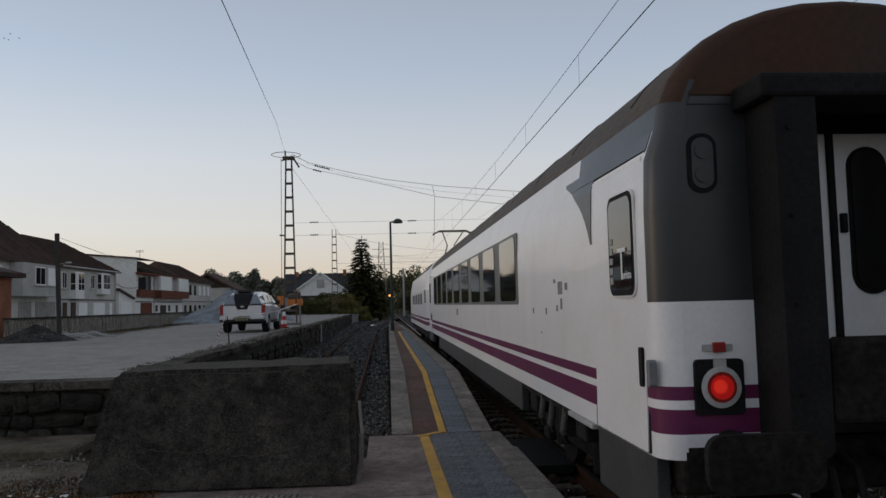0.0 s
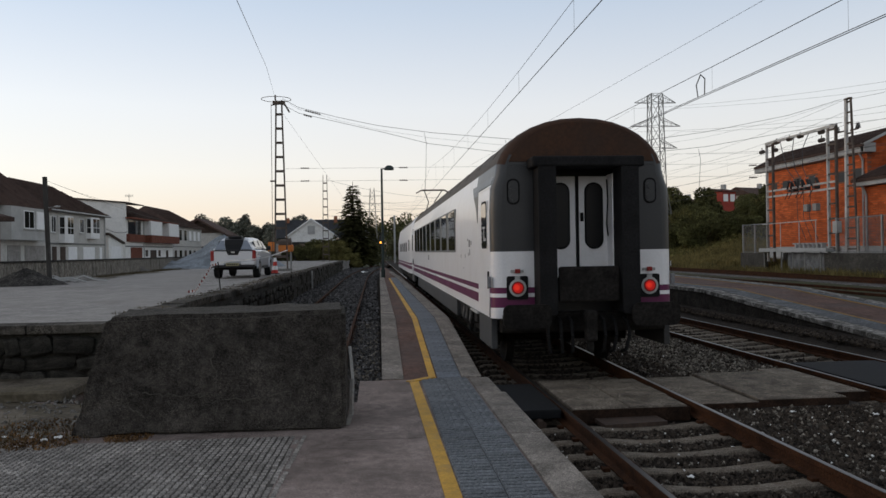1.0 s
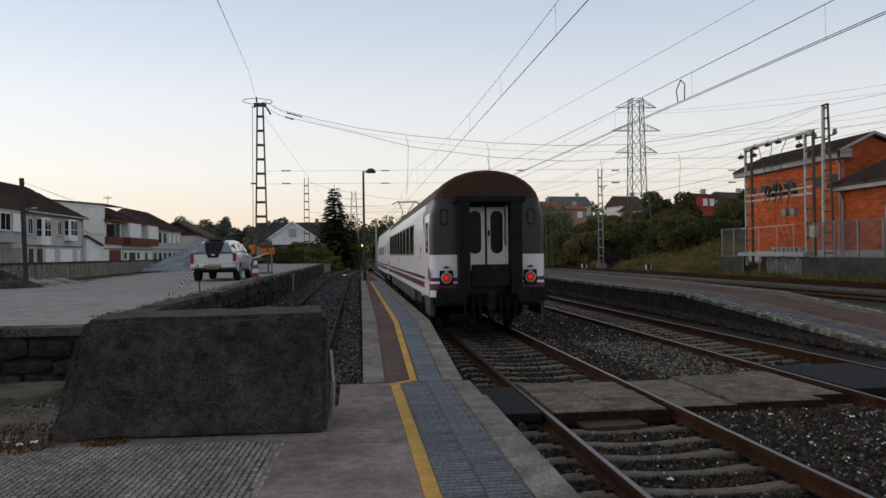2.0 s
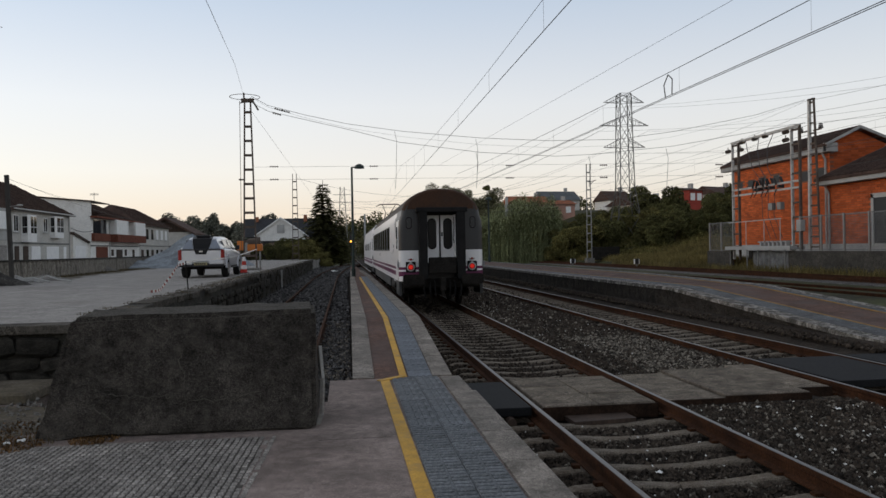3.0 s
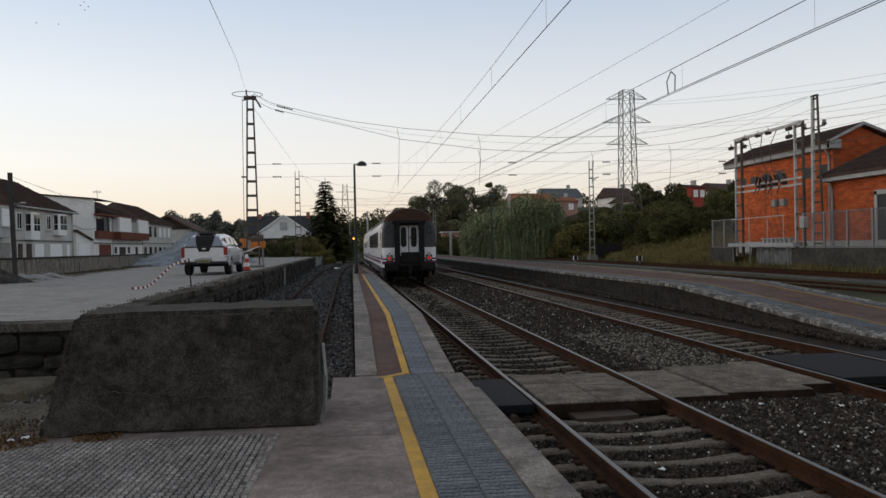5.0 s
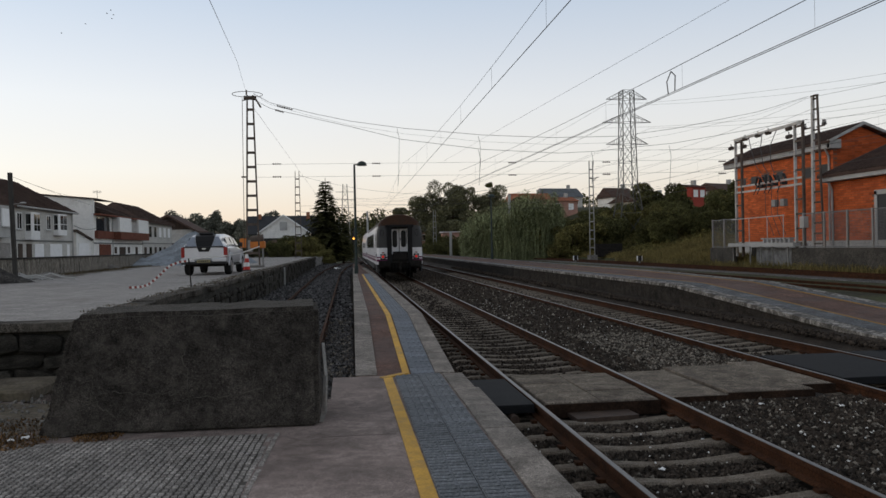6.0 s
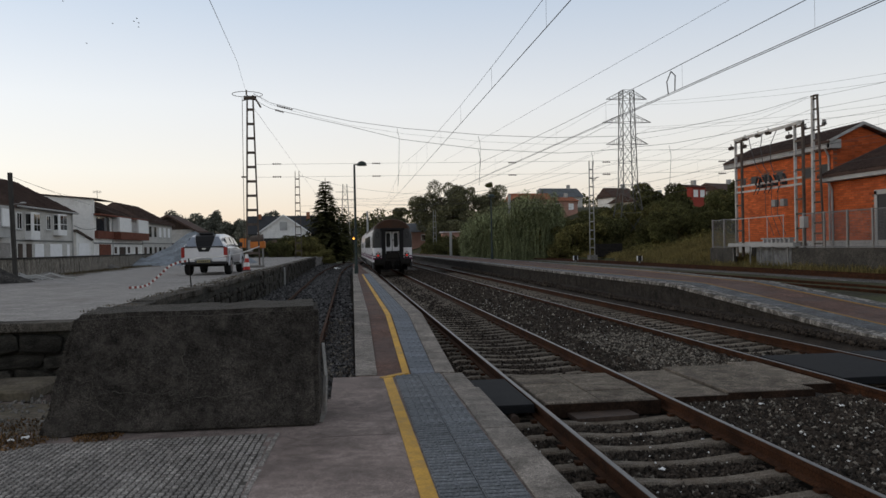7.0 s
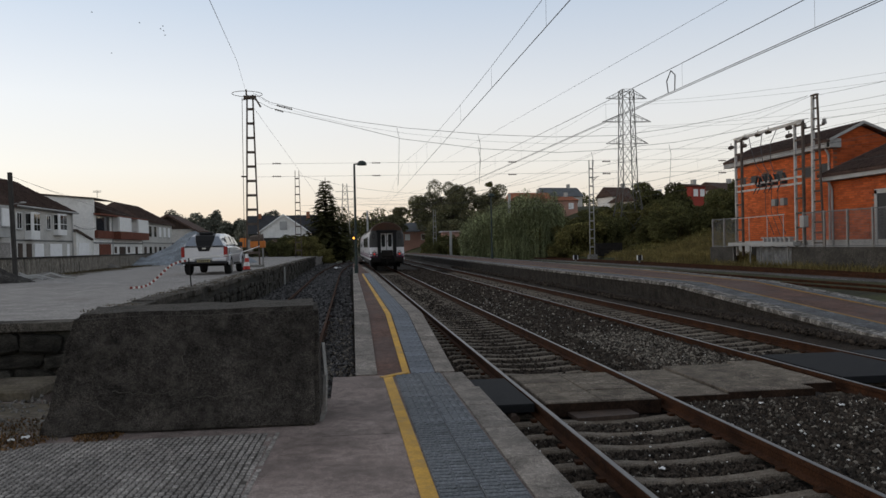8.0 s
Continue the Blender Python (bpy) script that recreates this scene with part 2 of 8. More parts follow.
STEEL = mat("galvanised_steel", (0.30, 0.30, 0.29), 0.6, 0.2, 2.0, 30.0, 0.1, metal=0.5, stain=(0.14, 0.08, 0.05), stain_amt=0.4, stain_scale=2.0)
RUSTSTEEL = mat("mast_rusty_steel", (0.11, 0.085, 0.07), 0.8, 0.3, 2.0, 30.0, 0.15, metal=0.2)
GREENPOST = mat("dark_green_post", (0.02, 0.035, 0.032), 0.6, 0.2, 2.0, 30.0, 0.05)
WIRE = mat("wire_dark", (0.06, 0.06, 0.062), 0.6, 0.1, 2.0, 10.0, 0.0)
BRICK = mat("orange_brick", (0.53, 0.12, 0.038), 0.9, 0.15, 1.0, 30.0, 0.25, stain=(0.30, 0.075, 0.035), stain_amt=0.5, obj=0.22, island=0.25)
MORTAR = mat("brick_mortar", (0.24, 0.11, 0.07), 0.95, 0.15, 1.0, 40.0, 0.2)
ROOFTILE = mat("roof_tile_brown", (0.078, 0.05, 0.041), 0.9, 0.3, 1.2, 12.0, 0.5, stain=(0.05, 0.04, 0.035), obj=0.2)
PLASTER = mat("grey_plaster", (0.55, 0.535, 0.505), 0.92, 0.15, 0.6, 25.0, 0.2, stain=(0.33, 0.31, 0.28), stain_amt=0.6, speck=0.12)
WHITEPLASTER = mat("white_plaster", (0.84, 0.83, 0.80), 0.92, 0.08, 0.6, 25.0, 0.15, stain=(0.42, 0.40, 0.37), stain_amt=0.45, speck=0.1)
WHITEFRAME = mat("white_frame", (0.80, 0.80, 0.79), 0.6, 0.05, 2.0, 25.0, 0.05)
SHUTTERWHITE = mat("white_shutter", (0.84, 0.84, 0.84), 0.7, 0.05, 2.0, 25.0, 0.05)
DARKWOOD = mat("dark_wood", (0.055, 0.035, 0.025), 0.8, 0.25, 3.0, 30.0, 0.2, stretch=(1, 1, 0.1))
REDBRICKBAND = mat("red_brown_band", (0.16, 0.06, 0.04), 0.9, 0.2, 2.0, 30.0, 0.2)
GREYTRIM = mat("pale_grey_trim", (0.42, 0.42, 0.41), 0.85, 0.1, 1.0, 30.0, 0.1, stain=(0.28, 0.27, 0.26))
LEAF = mat("leaf_green", (0.155, 0.140, 0.050), 0.85, 0.4, 0.4, 3.0, 0.0, island=0.5)
# grey-green eucalyptus leaf, lightened further to stand in for distance haze
LEAFFAR = mat("leaf_grey_green_hazed", (0.15, 0.155, 0.125), 0.9, 0.3, 0.2, 3.0, 0.0, island=0.5)
PYLONSTEEL = mat("pylon_dull_steel", (0.12, 0.12, 0.11), 0.75, 0.2, 1.0, 20.0, 0.0, metal=0.2)
# wood green, paled in the base colour to imitate haze
LEAFWOOD = mat("leaf_wood_green_hazed", (0.14, 0.137, 0.075), 0.9, 0.35, 0.3, 3.0, 0.0, island=0.5)
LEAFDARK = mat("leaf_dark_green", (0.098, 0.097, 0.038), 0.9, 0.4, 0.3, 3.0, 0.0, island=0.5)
REED = mat("reed_green", (0.215, 0.235, 0.12), 0.85, 0.3, 0.3, 3.0, 0.0, island=0.5)
GRASS = mat("dry_grass", (0.18, 0.145, 0.055), 0.95, 0.3, 0.4, 6.0, 0.0, island=0.5)
BARK = mat("bark", (0.06, 0.045, 0.035), 0.95, 0.3, 3.0, 20.0, 0.5)
GRAVEL = mat("grey_gravel", (0.22, 0.245, 0.27), 0.95, 0.25, 1.0, 8.0, 1.0)
SILVER = mat("silver_car_paint", (0.62, 0.63, 0.66), 0.30, 0.04, 1.0, 30.0, 0.0, metal=0.45, coat=0.5)
# pale blue base colour stands in for sky reflected in the pane
SKYGLASS = glass("sky_reflecting_glass", (0.20, 0.23, 0.28), 0.08)
PLATEYELLOW = mat("plate_yellowed", (0.34, 0.30, 0.16), 0.5, 0.1, 3.0, 30.0, 0.0)
CARBLACK = mat("car_black_plastic", (0.02, 0.02, 0.022), 0.5, 0.1, 3.0, 30.0, 0.03)
TYRE = mat("tyre_rubber", (0.02, 0.02, 0.02), 0.9, 0.2, 5.0, 30.0, 0.1)
ORANGE = mat("orange_paint", (0.55, 0.17, 0.03), 0.6, 0.1, 2.0, 30.0, 0.05)
SIGNALRED = mat("red_paint", (0.5, 0.04, 0.03), 0.6, 0.1, 2.0, 30.0, 0.05)
HUTBRICK = mat("hut_brick", (0.28, 0.12, 0.07), 0.9, 0.2, 2.0, 30.0, 0.2)
# ---- plan ----
XL, GAUGE = 2.346, 1.74
XC = XL + GAUGE / 2            # middle of the near track
P1_EDGE, P2_EDGE = 1.55, 9.95  # platform edges
DECK_X, DECK_Z = -4.0, 1.0     # goods deck


def near_line(y):
    return XC


def second_line(y):
    return 7.82


def spur_line(y):
    return -1.5 if y < 55 else -1.5 + 0.00072 * (y - 55) ** 2


def ground_height(x, y):
    """The lie of the land: flat track bed, a bank and a low hill beyond the far tracks."""
    h = -0.36
    h += 0.40 * min(1.0, max(0.0, (x - 12.4) / 1.2))
    h += 0.55 * min(1.0, max(0.0, (x - 27.2) / 1.5))
    far = min(1.0, max(0.0, (y - 62) / 28.0))
    h += far * min(8.5, 0.32 * max(0.0, x - 33), 0.038 * math.hypot(x, y))
    h += 3.0 * min(1.0, max(0.0, (y - 130) / 40.0)) * min(1.0, max(0.0, (x - 10) / 10.0))
    if x < -5:
        h += 0.9 * min(1.0, max(0.0, (y - 138) / 6.0)) + (0.9 if x < -60 else 0.0)
    return h + 0.04 * noise.noise((x * 0.13, y * 0.13, 0))


def build_ground():
    xs = [-2500, -1200, -500, -200, -100, -60, -40, -30, -20, -12, -8, -5] + [i * 1.5 - 3 for i in range(30)] + [45, 48, 52, 57, 63, 70, 80, 95, 115, 140, 180, 250, 500, 1200, 2500]
    ys = [-2500, -800, -200, -80, -30] + [i * 4 - 15 for i in range(45)] + [175, 190, 210, 240, 280, 350, 450, 700, 1200, 2500]
    vs = [(x, y, ground_height(x, y)) for y in ys for x in xs]
    w = len(xs)
    fs = [(j * w + i, j * w + i + 1, (j + 1) * w + i + 1, (j + 1) * w + i) for j in range(len(ys) - 1) for i in range(w - 1)]
    ob = raw("ground", vs, fs, GROUND, smooth=True)
    tagged(ob, "dry earth and rough grass beside the railway", "ground", kind="structure")


RAIL_PROFILE = [(-0.036, 0), (0.036, 0), (0.036, -0.045), (0.012, -0.06), (0.012, -0.13), (0.07, -0.15), (0.07, -0.165),
                (-0.07, -0.165), (-0.07, -0.15), (-0.012, -0.13), (-0.012, -0.06), (-0.036, -0.045)]


def build_track(fn, y0, y1, label, z=0.0, shine=RAILTOP, bed=2.1, bed_mat=None):
    ys = [y0 + (y1 - y0) * i / 60 for i in range(61)]
    t = holder("railway_track", label=label, category="track", kind="structure")
    b = bmesh.new()
    sweep(b, [(fn(y), y, z - 0.235) for y in ys], [(-bed + 0.5, 0), (bed - 0.5, 0), (bed, -0.3), (-bed, -0.3)])
    part("ballast_bed", b, bed_mat or BALLAST_BED, t, "grey crushed-stone ballast bed")
    for s in (-1, 1):
        b = bmesh.new()
        sweep(b, [(fn(y) + s * GAUGE / 2, y, z) for y in ys], RAIL_PROFILE)
        r = part("rail", b, RUSTRAIL, t, "rusty rail with a worn bright head")
        b = bmesh.new()
        sweep(b, [(fn(y) + s * GAUGE / 2, y, z + 0.003) for y in ys], [(-0.026, 0), (0.026, 0), (0.026, -0.004), (-0.026, -0.004)])
        part("rail_head", b, shine, r, "bright running surface")
    return t


def platform_one_height(y):
    if y < 11.5:
        return 0.10
    if y < 16.7:
        return 0.10 + 0.46 * (y - 11.5) / 5.2
    return 0.56 - 0.10 * min(1.0, (y - 16.7) / 25.0)


def platform_two_height(y):
    if y > 22.8:
        return 0.70
    return max(0.13, 0.70 - 0.062 * (22.8 - y))


def platform_two_far(y):
    """Far edge of the island platform, which narrows at the ramp."""
    t = min(1.0, max(0.0, (y - 21.5) / 14.0))
    return 13.15 + 0.9 * t * t * (3 - 2 * t)


def build_platform_one():
    ys = [11.5 + i * 0.65 for i in range(9)] + [20, 26, 34, 42, 46, 60, 75]
    b = bmesh.new()
    # far stretch, behind the crossing
    rings = []
    for y in ys:
        z = platform_one_height(y)
        xl = 0.09 + 0.006 * (y - 11.5)
        xr = P1_EDGE if y <= 46 else P1_EDGE - 0.018 * (y - 46)
        rings.append([b.verts.new(p) for p in ((xl, y, -0.5), (xl, y, z), (xr, y, z), (xr, y, -0.5))])
    for a, c in zip(rings, rings[1:]):
        for i in range(3):
            b.faces.new((a[i], a[i + 1], c[i + 1], c[i]))
    b.faces.new(rings[0])
    b.faces.new(rings[-1][::-1])
    p = part("platform", b, REDPAVE, None)
    tagged(p, "narrow reddish station platform beside the near track", "platform", kind="structure")
    # near stretch, where the camera stands
    b = bmesh.new()
    prism(b, [(-30, -14), (1.70, -14), (1.70, 9.3), (1.62, 11.5), (-0.25, 11.5), (-0.25, 9.9), (-4.2, 9.9), (-4.2, 12.0), (-30, 12.0)], "z", -0.5, 0.10)
    q = part("platform", b, ASPHALT, None)
    tagged(q, "worn grey-brown asphalt platform by the level crossing", "platform", kind="structure")
    return p, q


def build_platform_two():
    ys = [-20, 5, 12.9] + [13.2 + i * 1.15 for i in range(8)] + [22.1, 22.4, 22.8, 24, 26, 28, 30, 32, 34, 36, 45, 70, 110, 160]
    b = bmesh.new()
    rings = []
    for y in ys:
        z = platform_two_height(y)
        xr = platform_two_far(y)
        rings.append([b.verts.new(p) for p in ((P2_EDGE, y, -0.5), (P2_EDGE, y, z), (xr, y, z), (xr, y, -0.5))])
    for a, c in zip(rings, rings[1:]):
        for i in range(3):
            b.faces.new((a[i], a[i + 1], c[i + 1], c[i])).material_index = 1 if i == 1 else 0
    b.faces.new(rings[0])
    b.faces.new(rings[-1][::-1])
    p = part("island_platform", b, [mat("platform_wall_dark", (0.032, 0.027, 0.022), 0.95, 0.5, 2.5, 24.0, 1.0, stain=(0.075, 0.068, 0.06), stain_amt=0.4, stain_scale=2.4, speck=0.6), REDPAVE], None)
    tagged(p, "island platform ramping down to the crossing, dark wall and red paving", "platform", kind="structure")
    return p


def build_deck():
    b = bmesh.new()
    prism(b, [(DECK_X - 0.02, 12), (DECK_X - 0.02, 95), (DECK_X + 1.2, 112), (DECK_X + 0.6, 140), (-90, 140), (-90, 12)], "z", -0.5, DECK_Z)
    d = part("goods_deck", b, [DECK], None)
    tagged(d, "broad raised goods deck of pale packed earth", "goods deck", kind="structure")
    return d


build_ground()
PALEBED = mat("yard_ballast_pale", (0.15, 0.145, 0.14), 0.95, 0.4, 1.2, 25.0, 1.0, stain=(0.06, 0.045, 0.035), speck=0.4)
track_one = build_track(near_line, -30, 190, "near main railway track on concrete sleepers")
track_two = build_track(second_line, -30, 190, "second main railway track on concrete sleepers")
track_spur = build_track(spur_line, 9.9, 120, "overgrown siding ending at a concrete buffer block", shine=RUSTRAIL)
track_three = build_track(lambda y: 19.55, 5, 190, "rusty railway track beyond the island platform", z=0.15, shine=RUSTRAIL, bed=1.7, bed_mat=PALEBED)
track_four = build_track(lambda y: 24.35, 5, 190, "rusty far railway track below the substation", z=0.30, shine=RUSTRAIL, bed=1.7, bed_mat=PALEBED)
platform_one, platform_near = build_platform_one()
track_turnout = build_track(lambda y: 14.45 + 0.0115 * max(0.0, y - 18.5) ** 2, -5, 39, "rusty curved turnout track behind the island platform", z=0.13, shine=RUSTRAIL, bed=3.2, bed_mat=PALEBED)
platform_two = build_platform_two()
deck = build_deck()
# ---- sleepers, crossing, tiles, kerbs and loose stones ----
rnd = random.Random(11)


def sleeper_mesh():
    b = bmesh.new()
    # waisted concrete sleeper: full height under the rails, lower in the middle
    rows = []
    for x, zt, w in ((-1.3, -0.215, 0.085), (-1.2, -0.18, 0.09), (-0.68, -0.163, 0.088), (-0.45, -0.182, 0.078), (-0.2, -0.198, 0.07), (0.2, -0.198, 0.07), (0.45, -0.182, 0.078), (0.68, -0.163, 0.088), (1.2, -0.18, 0.09), (1.3, -0.215, 0.085)):
        rows.append([b.verts.new(p) for p in ((x, -w - 0.015, -0.36), (x, -w, zt - 0.018), (x, -w + 0.02, zt), (x, w - 0.02, zt), (x, w, zt - 0.018), (x, w + 0.015, -0.36))])
    for p, q in zip(rows, rows[1:]):
        for i in range(5):
            b.faces.new((p[i], p[i + 1], q[i + 1], q[i]))
    b.faces.new(rows[0])
    b.faces.new(rows[-1][::-1])
    bmesh.ops.recalc_face_normals(b, faces=list(b.faces))
    me = bpy.data.meshes.new("sleeper")
    b.to_mesh(me)
    b.free()
    me.materials.append(SLEEPER)
    return me


SLEEPER_MESH = sleeper_mesh()
clip_b = bmesh.new()
for sx in (-1, 1):
    for dx in (-0.12, 0.12):
        box(clip_b, sx * 0.87 + dx - 0.035, sx * 0.87 + dx + 0.035, -0.04, 0.04, -0.17, -0.135)
CLIP_MESH = bpy.data.meshes.new("rail_clip")
clip_b.to_mesh(CLIP_MESH)
clip_b.free()
CLIP_MESH.materials.append(RUSTRAIL)


def lay_sleepers(track, fn, y0, y1, pitch=0.60, z=0.0):
    y = y0
    while y < y1:
        m = pose(fn(y) + rnd.uniform(-.02, .02), y, z + rnd.uniform(-.008, .006), 0, 0, rnd.uniform(-.6, .6))
        s = piece("sleeper", SLEEPER_MESH, track, m)
        if y < 22:
            piece("rail_clip", CLIP_MESH, s)
        y += pitch


lay_sleepers(track_one, near_line, 3.2 - 0.6 * 30, 70)
lay_sleepers(track_two, second_line, 6.0, 62)
lay_sleepers(track_spur, spur_line, 11, 50, 0.7, -0.06)
lay_sleepers(track_three, lambda y: 19.55, 14, 45, 0.7, 0.12)

# level crossing
EDGERUST = mat("edge_rust_dark", (0.030, 0.017, 0.011), 0.9, 0.4, 4.0, 40.0, 0.4)
crossing = holder("level_crossing", label="foot crossing of worn concrete slabs and black rubber panels", category="level crossing", kind="structure")
SLABMAT = mat("crossing_slab", (0.175, 0.148, 0.118), 0.9, 0.3, 4.0, 60, 0.6, stain=(0.075, 0.06, 0.046), stain_amt=0.75, stain_scale=3.0, obj=0.2, speck=0.6)
for x0, x1, y0, y1, z in ((2.47, 3.205, 9.62, 10.32, -0.018), (3.22, 3.98, 9.66, 10.33, -0.024), (2.47, 3.2, 10.335, 11.02, -0.022), (3.215, 3.98, 10.345, 11.03, -0.015),
                          (2.47, 3.2, 11.035, 11.74, -0.02), (3.215, 3.98, 11.045, 11.75, -0.026), (4.19, 4.97, 9.72, 11.80, -0.03), (5.05, 6.27, 9.85, 12.05, -0.022),
                          (6.30, 6.80, 10.2, 12.35, -0.035)):
    b = bmesh.new()
    box(b, x0, x1, y0, y1, z - 0.18, z, 0.018)
    part("slab", b, SLABMAT, crossing)
for x0, x1, y0, y1 in ((1.72, 2.28, 9.45, 11.35), (7.02, 8.52, 10.3, 12.6), (8.74, 9.9, 10.3, 12.7)):
    b = bmesh.new()
    box(b, x0, x1, y0, y1, -0.10, 0.012, 0.012)
    part("rubber_panel", b, RUBBER, crossing)
for x0, x1, y in ((2.46, 3.99, 9.60), (4.18, 4.98, 9.705), (5.04, 6.28, 9.835), (6.29, 6.81, 10.185)):
    b = bmesh.new()
    box(b, x0, x1, y - 0.012, y + 0.012, -0.21, -0.035)
    part("edge_angle", b, EDGERUST, crossing, "rusty steel edge angle")
b = bmesh.new()
rod(b, (2.0, 9.3, -0.15), (2.0, 9.5, -0.15), 0.06, 12)
bar(b, (2.75, 9.42, -0.17), (3.55, 9.47, -0.16), 0.42, 0.05)
part("timber", b, DARKWOOD, crossing)

# tactile tiles


def ribbed_tile():
    b = bmesh.new()
    box(b, -0.176, 0.176, -0.176, 0.176, -0.02, 0.004)
    for k in range(4):
        x = -0.135 + k * 0.09
        box(b, x - 0.022, x + 0.022, -0.165, 0.165, 0.0, 0.0115)
    me = bpy.data.meshes.new("tactile_tile")
    b.to_mesh(me)
    b.free()
    me.materials.append(TACTILE)
    return me


def studded_tile():
    b = bmesh.new()
    box(b, -0.176, 0.176, -0.176, 0.176, -0.02, 0.003)
    for i in range(2):
        for j in range(4):
            x, y = -0.09 + i * 0.18, -0.13 + j * 0.087
            box(b, x - 0.075, x + 0.075, y - 0.03, y + 0.03, 0.0, 0.011)
    me = bpy.data.meshes.new("tactile_tile")
    b.to_mesh(me)
    b.free()
    me.materials.append(TACTILE)
    return me


RIB, STUD = ribbed_tile(), studded_tile()
y = 3.7
while y < 11.45:
    for i in range(2):
        piece("tactile_tile", STUD if y < 8.3 else RIB, platform_near, pose(0.653 + 0.17 + i * 0.343, y, 0.108 + rnd.uniform(-.002, .003), 0, 0, rnd.uniform(-.5, .5)) @ Matrix.Diagonal((0.955, 1, 1, 1)))
    y += 0.362
TACTILE_BLUE = mat("tactile_tile_blue", (0.180, 0.198, 0.222), 0.85, 0.25, 3.0, 50.0, 0.3, stain=(0.14, 0.15, 0.17), stain_amt=0.6, stain_scale=2.0, obj=0.12)
RIB_BLUE = RIB.copy()
RIB_BLUE.materials.clear()
RIB_BLUE.materials.append(TACTILE_BLUE)
y = 11.68
while y < 46:
    z = (platform_one_height(y - 0.18) + platform_one_height(y + 0.18)) / 2
    tilt = math.degrees(math.atan2(platform_one_height(y + 0.18) - platform_one_height(y - 0.18), 0.36))
    piece("tactile_tile", RIB_BLUE, platform_one, pose(1.085, y, z + 0.010, tilt, 0, 0))
    y += 0.362


def ramp_strip(name, x0, x1, ys, dz, material, parent, label=""):
    b = bmesh.new()
    rings = []
    for y in ys:
        z = platform_one_height(y) + dz
        rings.append([b.verts.new(p) for p in ((x0(y), y, z - 0.06), (x0(y), y, z), (x1(y), y, z), (x1(y), y, z - 0.06))])
    for a, c in zip(rings, rings[1:]):
        for i in range(3):
            b.faces.new((a[i], a[i + 1], c[i + 1], c[i]))
    b.faces.new(rings[0])
    b.faces.new(rings[-1][::-1])
    return part(name, b, material, parent, label)


RY = [11.52 + 0.6475 * i for i in range(9)] + [20, 26, 34, 40, 46]
ramp_strip("yellow_line", lambda y: 0.78, lambda y: 0.885, RY[:-1] + [45.0], 0.012, YELLOW, platform_one, "worn yellow safety line")
# kerb stones along both sides of the ramp and the high stretch
y = 11.52
while y < 60:
    d = 1.3 if y < 17 else 2.2
    ya, yb = y + 0.008, min(y + d, 60) - 0.008
    seg = [ya + (yb - ya) * i / 2 for i in range(3)]
    xr = lambda yy: P1_EDGE + 0.012 if yy <= 46 else P1_EDGE + 0.012 - 0.018 * (yy - 46)
    ramp_strip("kerb_stone", lambda yy: xr(yy) - 0.29, xr, seg, 0.016, KERB, platform_one)
    ramp_strip("kerb_stone", lambda yy: 0.08 + 0.006 * (yy - 11.5), lambda yy: 0.40 + 0.004 * (yy - 11.5), seg, 0.014, KERB, platform_one)
    y += d
# near edge kerb and the yellow line by the crossing
y = 1.0
while y < 11.4:
    yb = min(y + 1.15, 11.45)
    xe = 1.705 if y < 9.2 else 1.66
    b = bmesh.new()
    box(b, 1.36, xe, y + 0.007, yb - 0.007, -0.3, 0.118 + rnd.uniform(-.004, .004), 0.012)
    part("kerb_stone", b, KERB, platform_near)
    y += 1.15
b = bmesh.new()
sweep(b, [(0.59, 2.0, 0.108), (0.58, 5.8, 0.108), (0.565, 8.5, 0.108), (0.545, 11.34, 0.108)], [(-0.066, 0), (0.066, 0), (0.066, -0.02), (-0.066, -0.02)])
part("yellow_line", b, YELLOW, platform_near, "worn yellow safety line")
b = bmesh.new()
sweep(b, [(0.46, 11.30, 0.112), (0.83, 11.56, 0.128)], [(-0.055, 0), (0.055, 0), (0.055, -0.02), (-0.055, -0.02)])
part("yellow_line", b, YELLOW, platform_near, "slanting end of the yellow line")
# saw joints across the asphalt
b = bmesh.new()
for yy in (7.9,):
    box(b, -0.30, 0.45, yy, yy + 0.007, 0.09, 0.1015)
part("pavement_joint", b, BLOCKSTAIN, platform_near, "dark joints")

# grooved paving by the buffer block
vs, fs = [], []
px, py = 0.060, 0.088
for i in range(101):
    for j in range(52):
        y = 3.6 + j * py
        x = -0.73 - 0.035 * (8.2 - y) - i * px + (0.010 * noise.noise((i * 0.7, j * 0.4, 9)))
        if i < 2 and noise.noise((i * 1.3, j * 0.6, 4)) > 0.3:
            continue
        if y > 8.33 - max(0.0, (-x - 3.1)) * 0.35 + 0.1 * noise.noise((x, y, 2)):
            continue
        q = len(vs)
        z = 0.112 + 0.004 * noise.noise((x * 2, y * 2, 0))
        w, d = px - 0.012, py - 0.028
        vs += [(x - w, y, 0.095), (x, y, 0.095), (x, y + d, 0.095), (x - w, y + d, 0.095), (x - w + .005, y + .005, z), (x - .005, y + .005, z), (x - .005, y + d - .005, z), (x - w + .005, y + d - .005, z)]
        fs += [(q + 4, q + 5, q + 6, q + 7), (q, q + 1, q + 5, q + 4), (q + 1, q + 2, q + 6, q + 5), (q + 2, q + 3, q + 7, q + 6), (q + 3, q, q + 4, q + 7)]
tagged(raw("paving_studs", vs, fs, ROUGHTILE), "small square grooved paving beside the buffer block", "paving", kind="stuff")

b = bmesh.new()
box(b, -6.7, -0.86, 3.6, 8.15, 0.09, 0.1025)
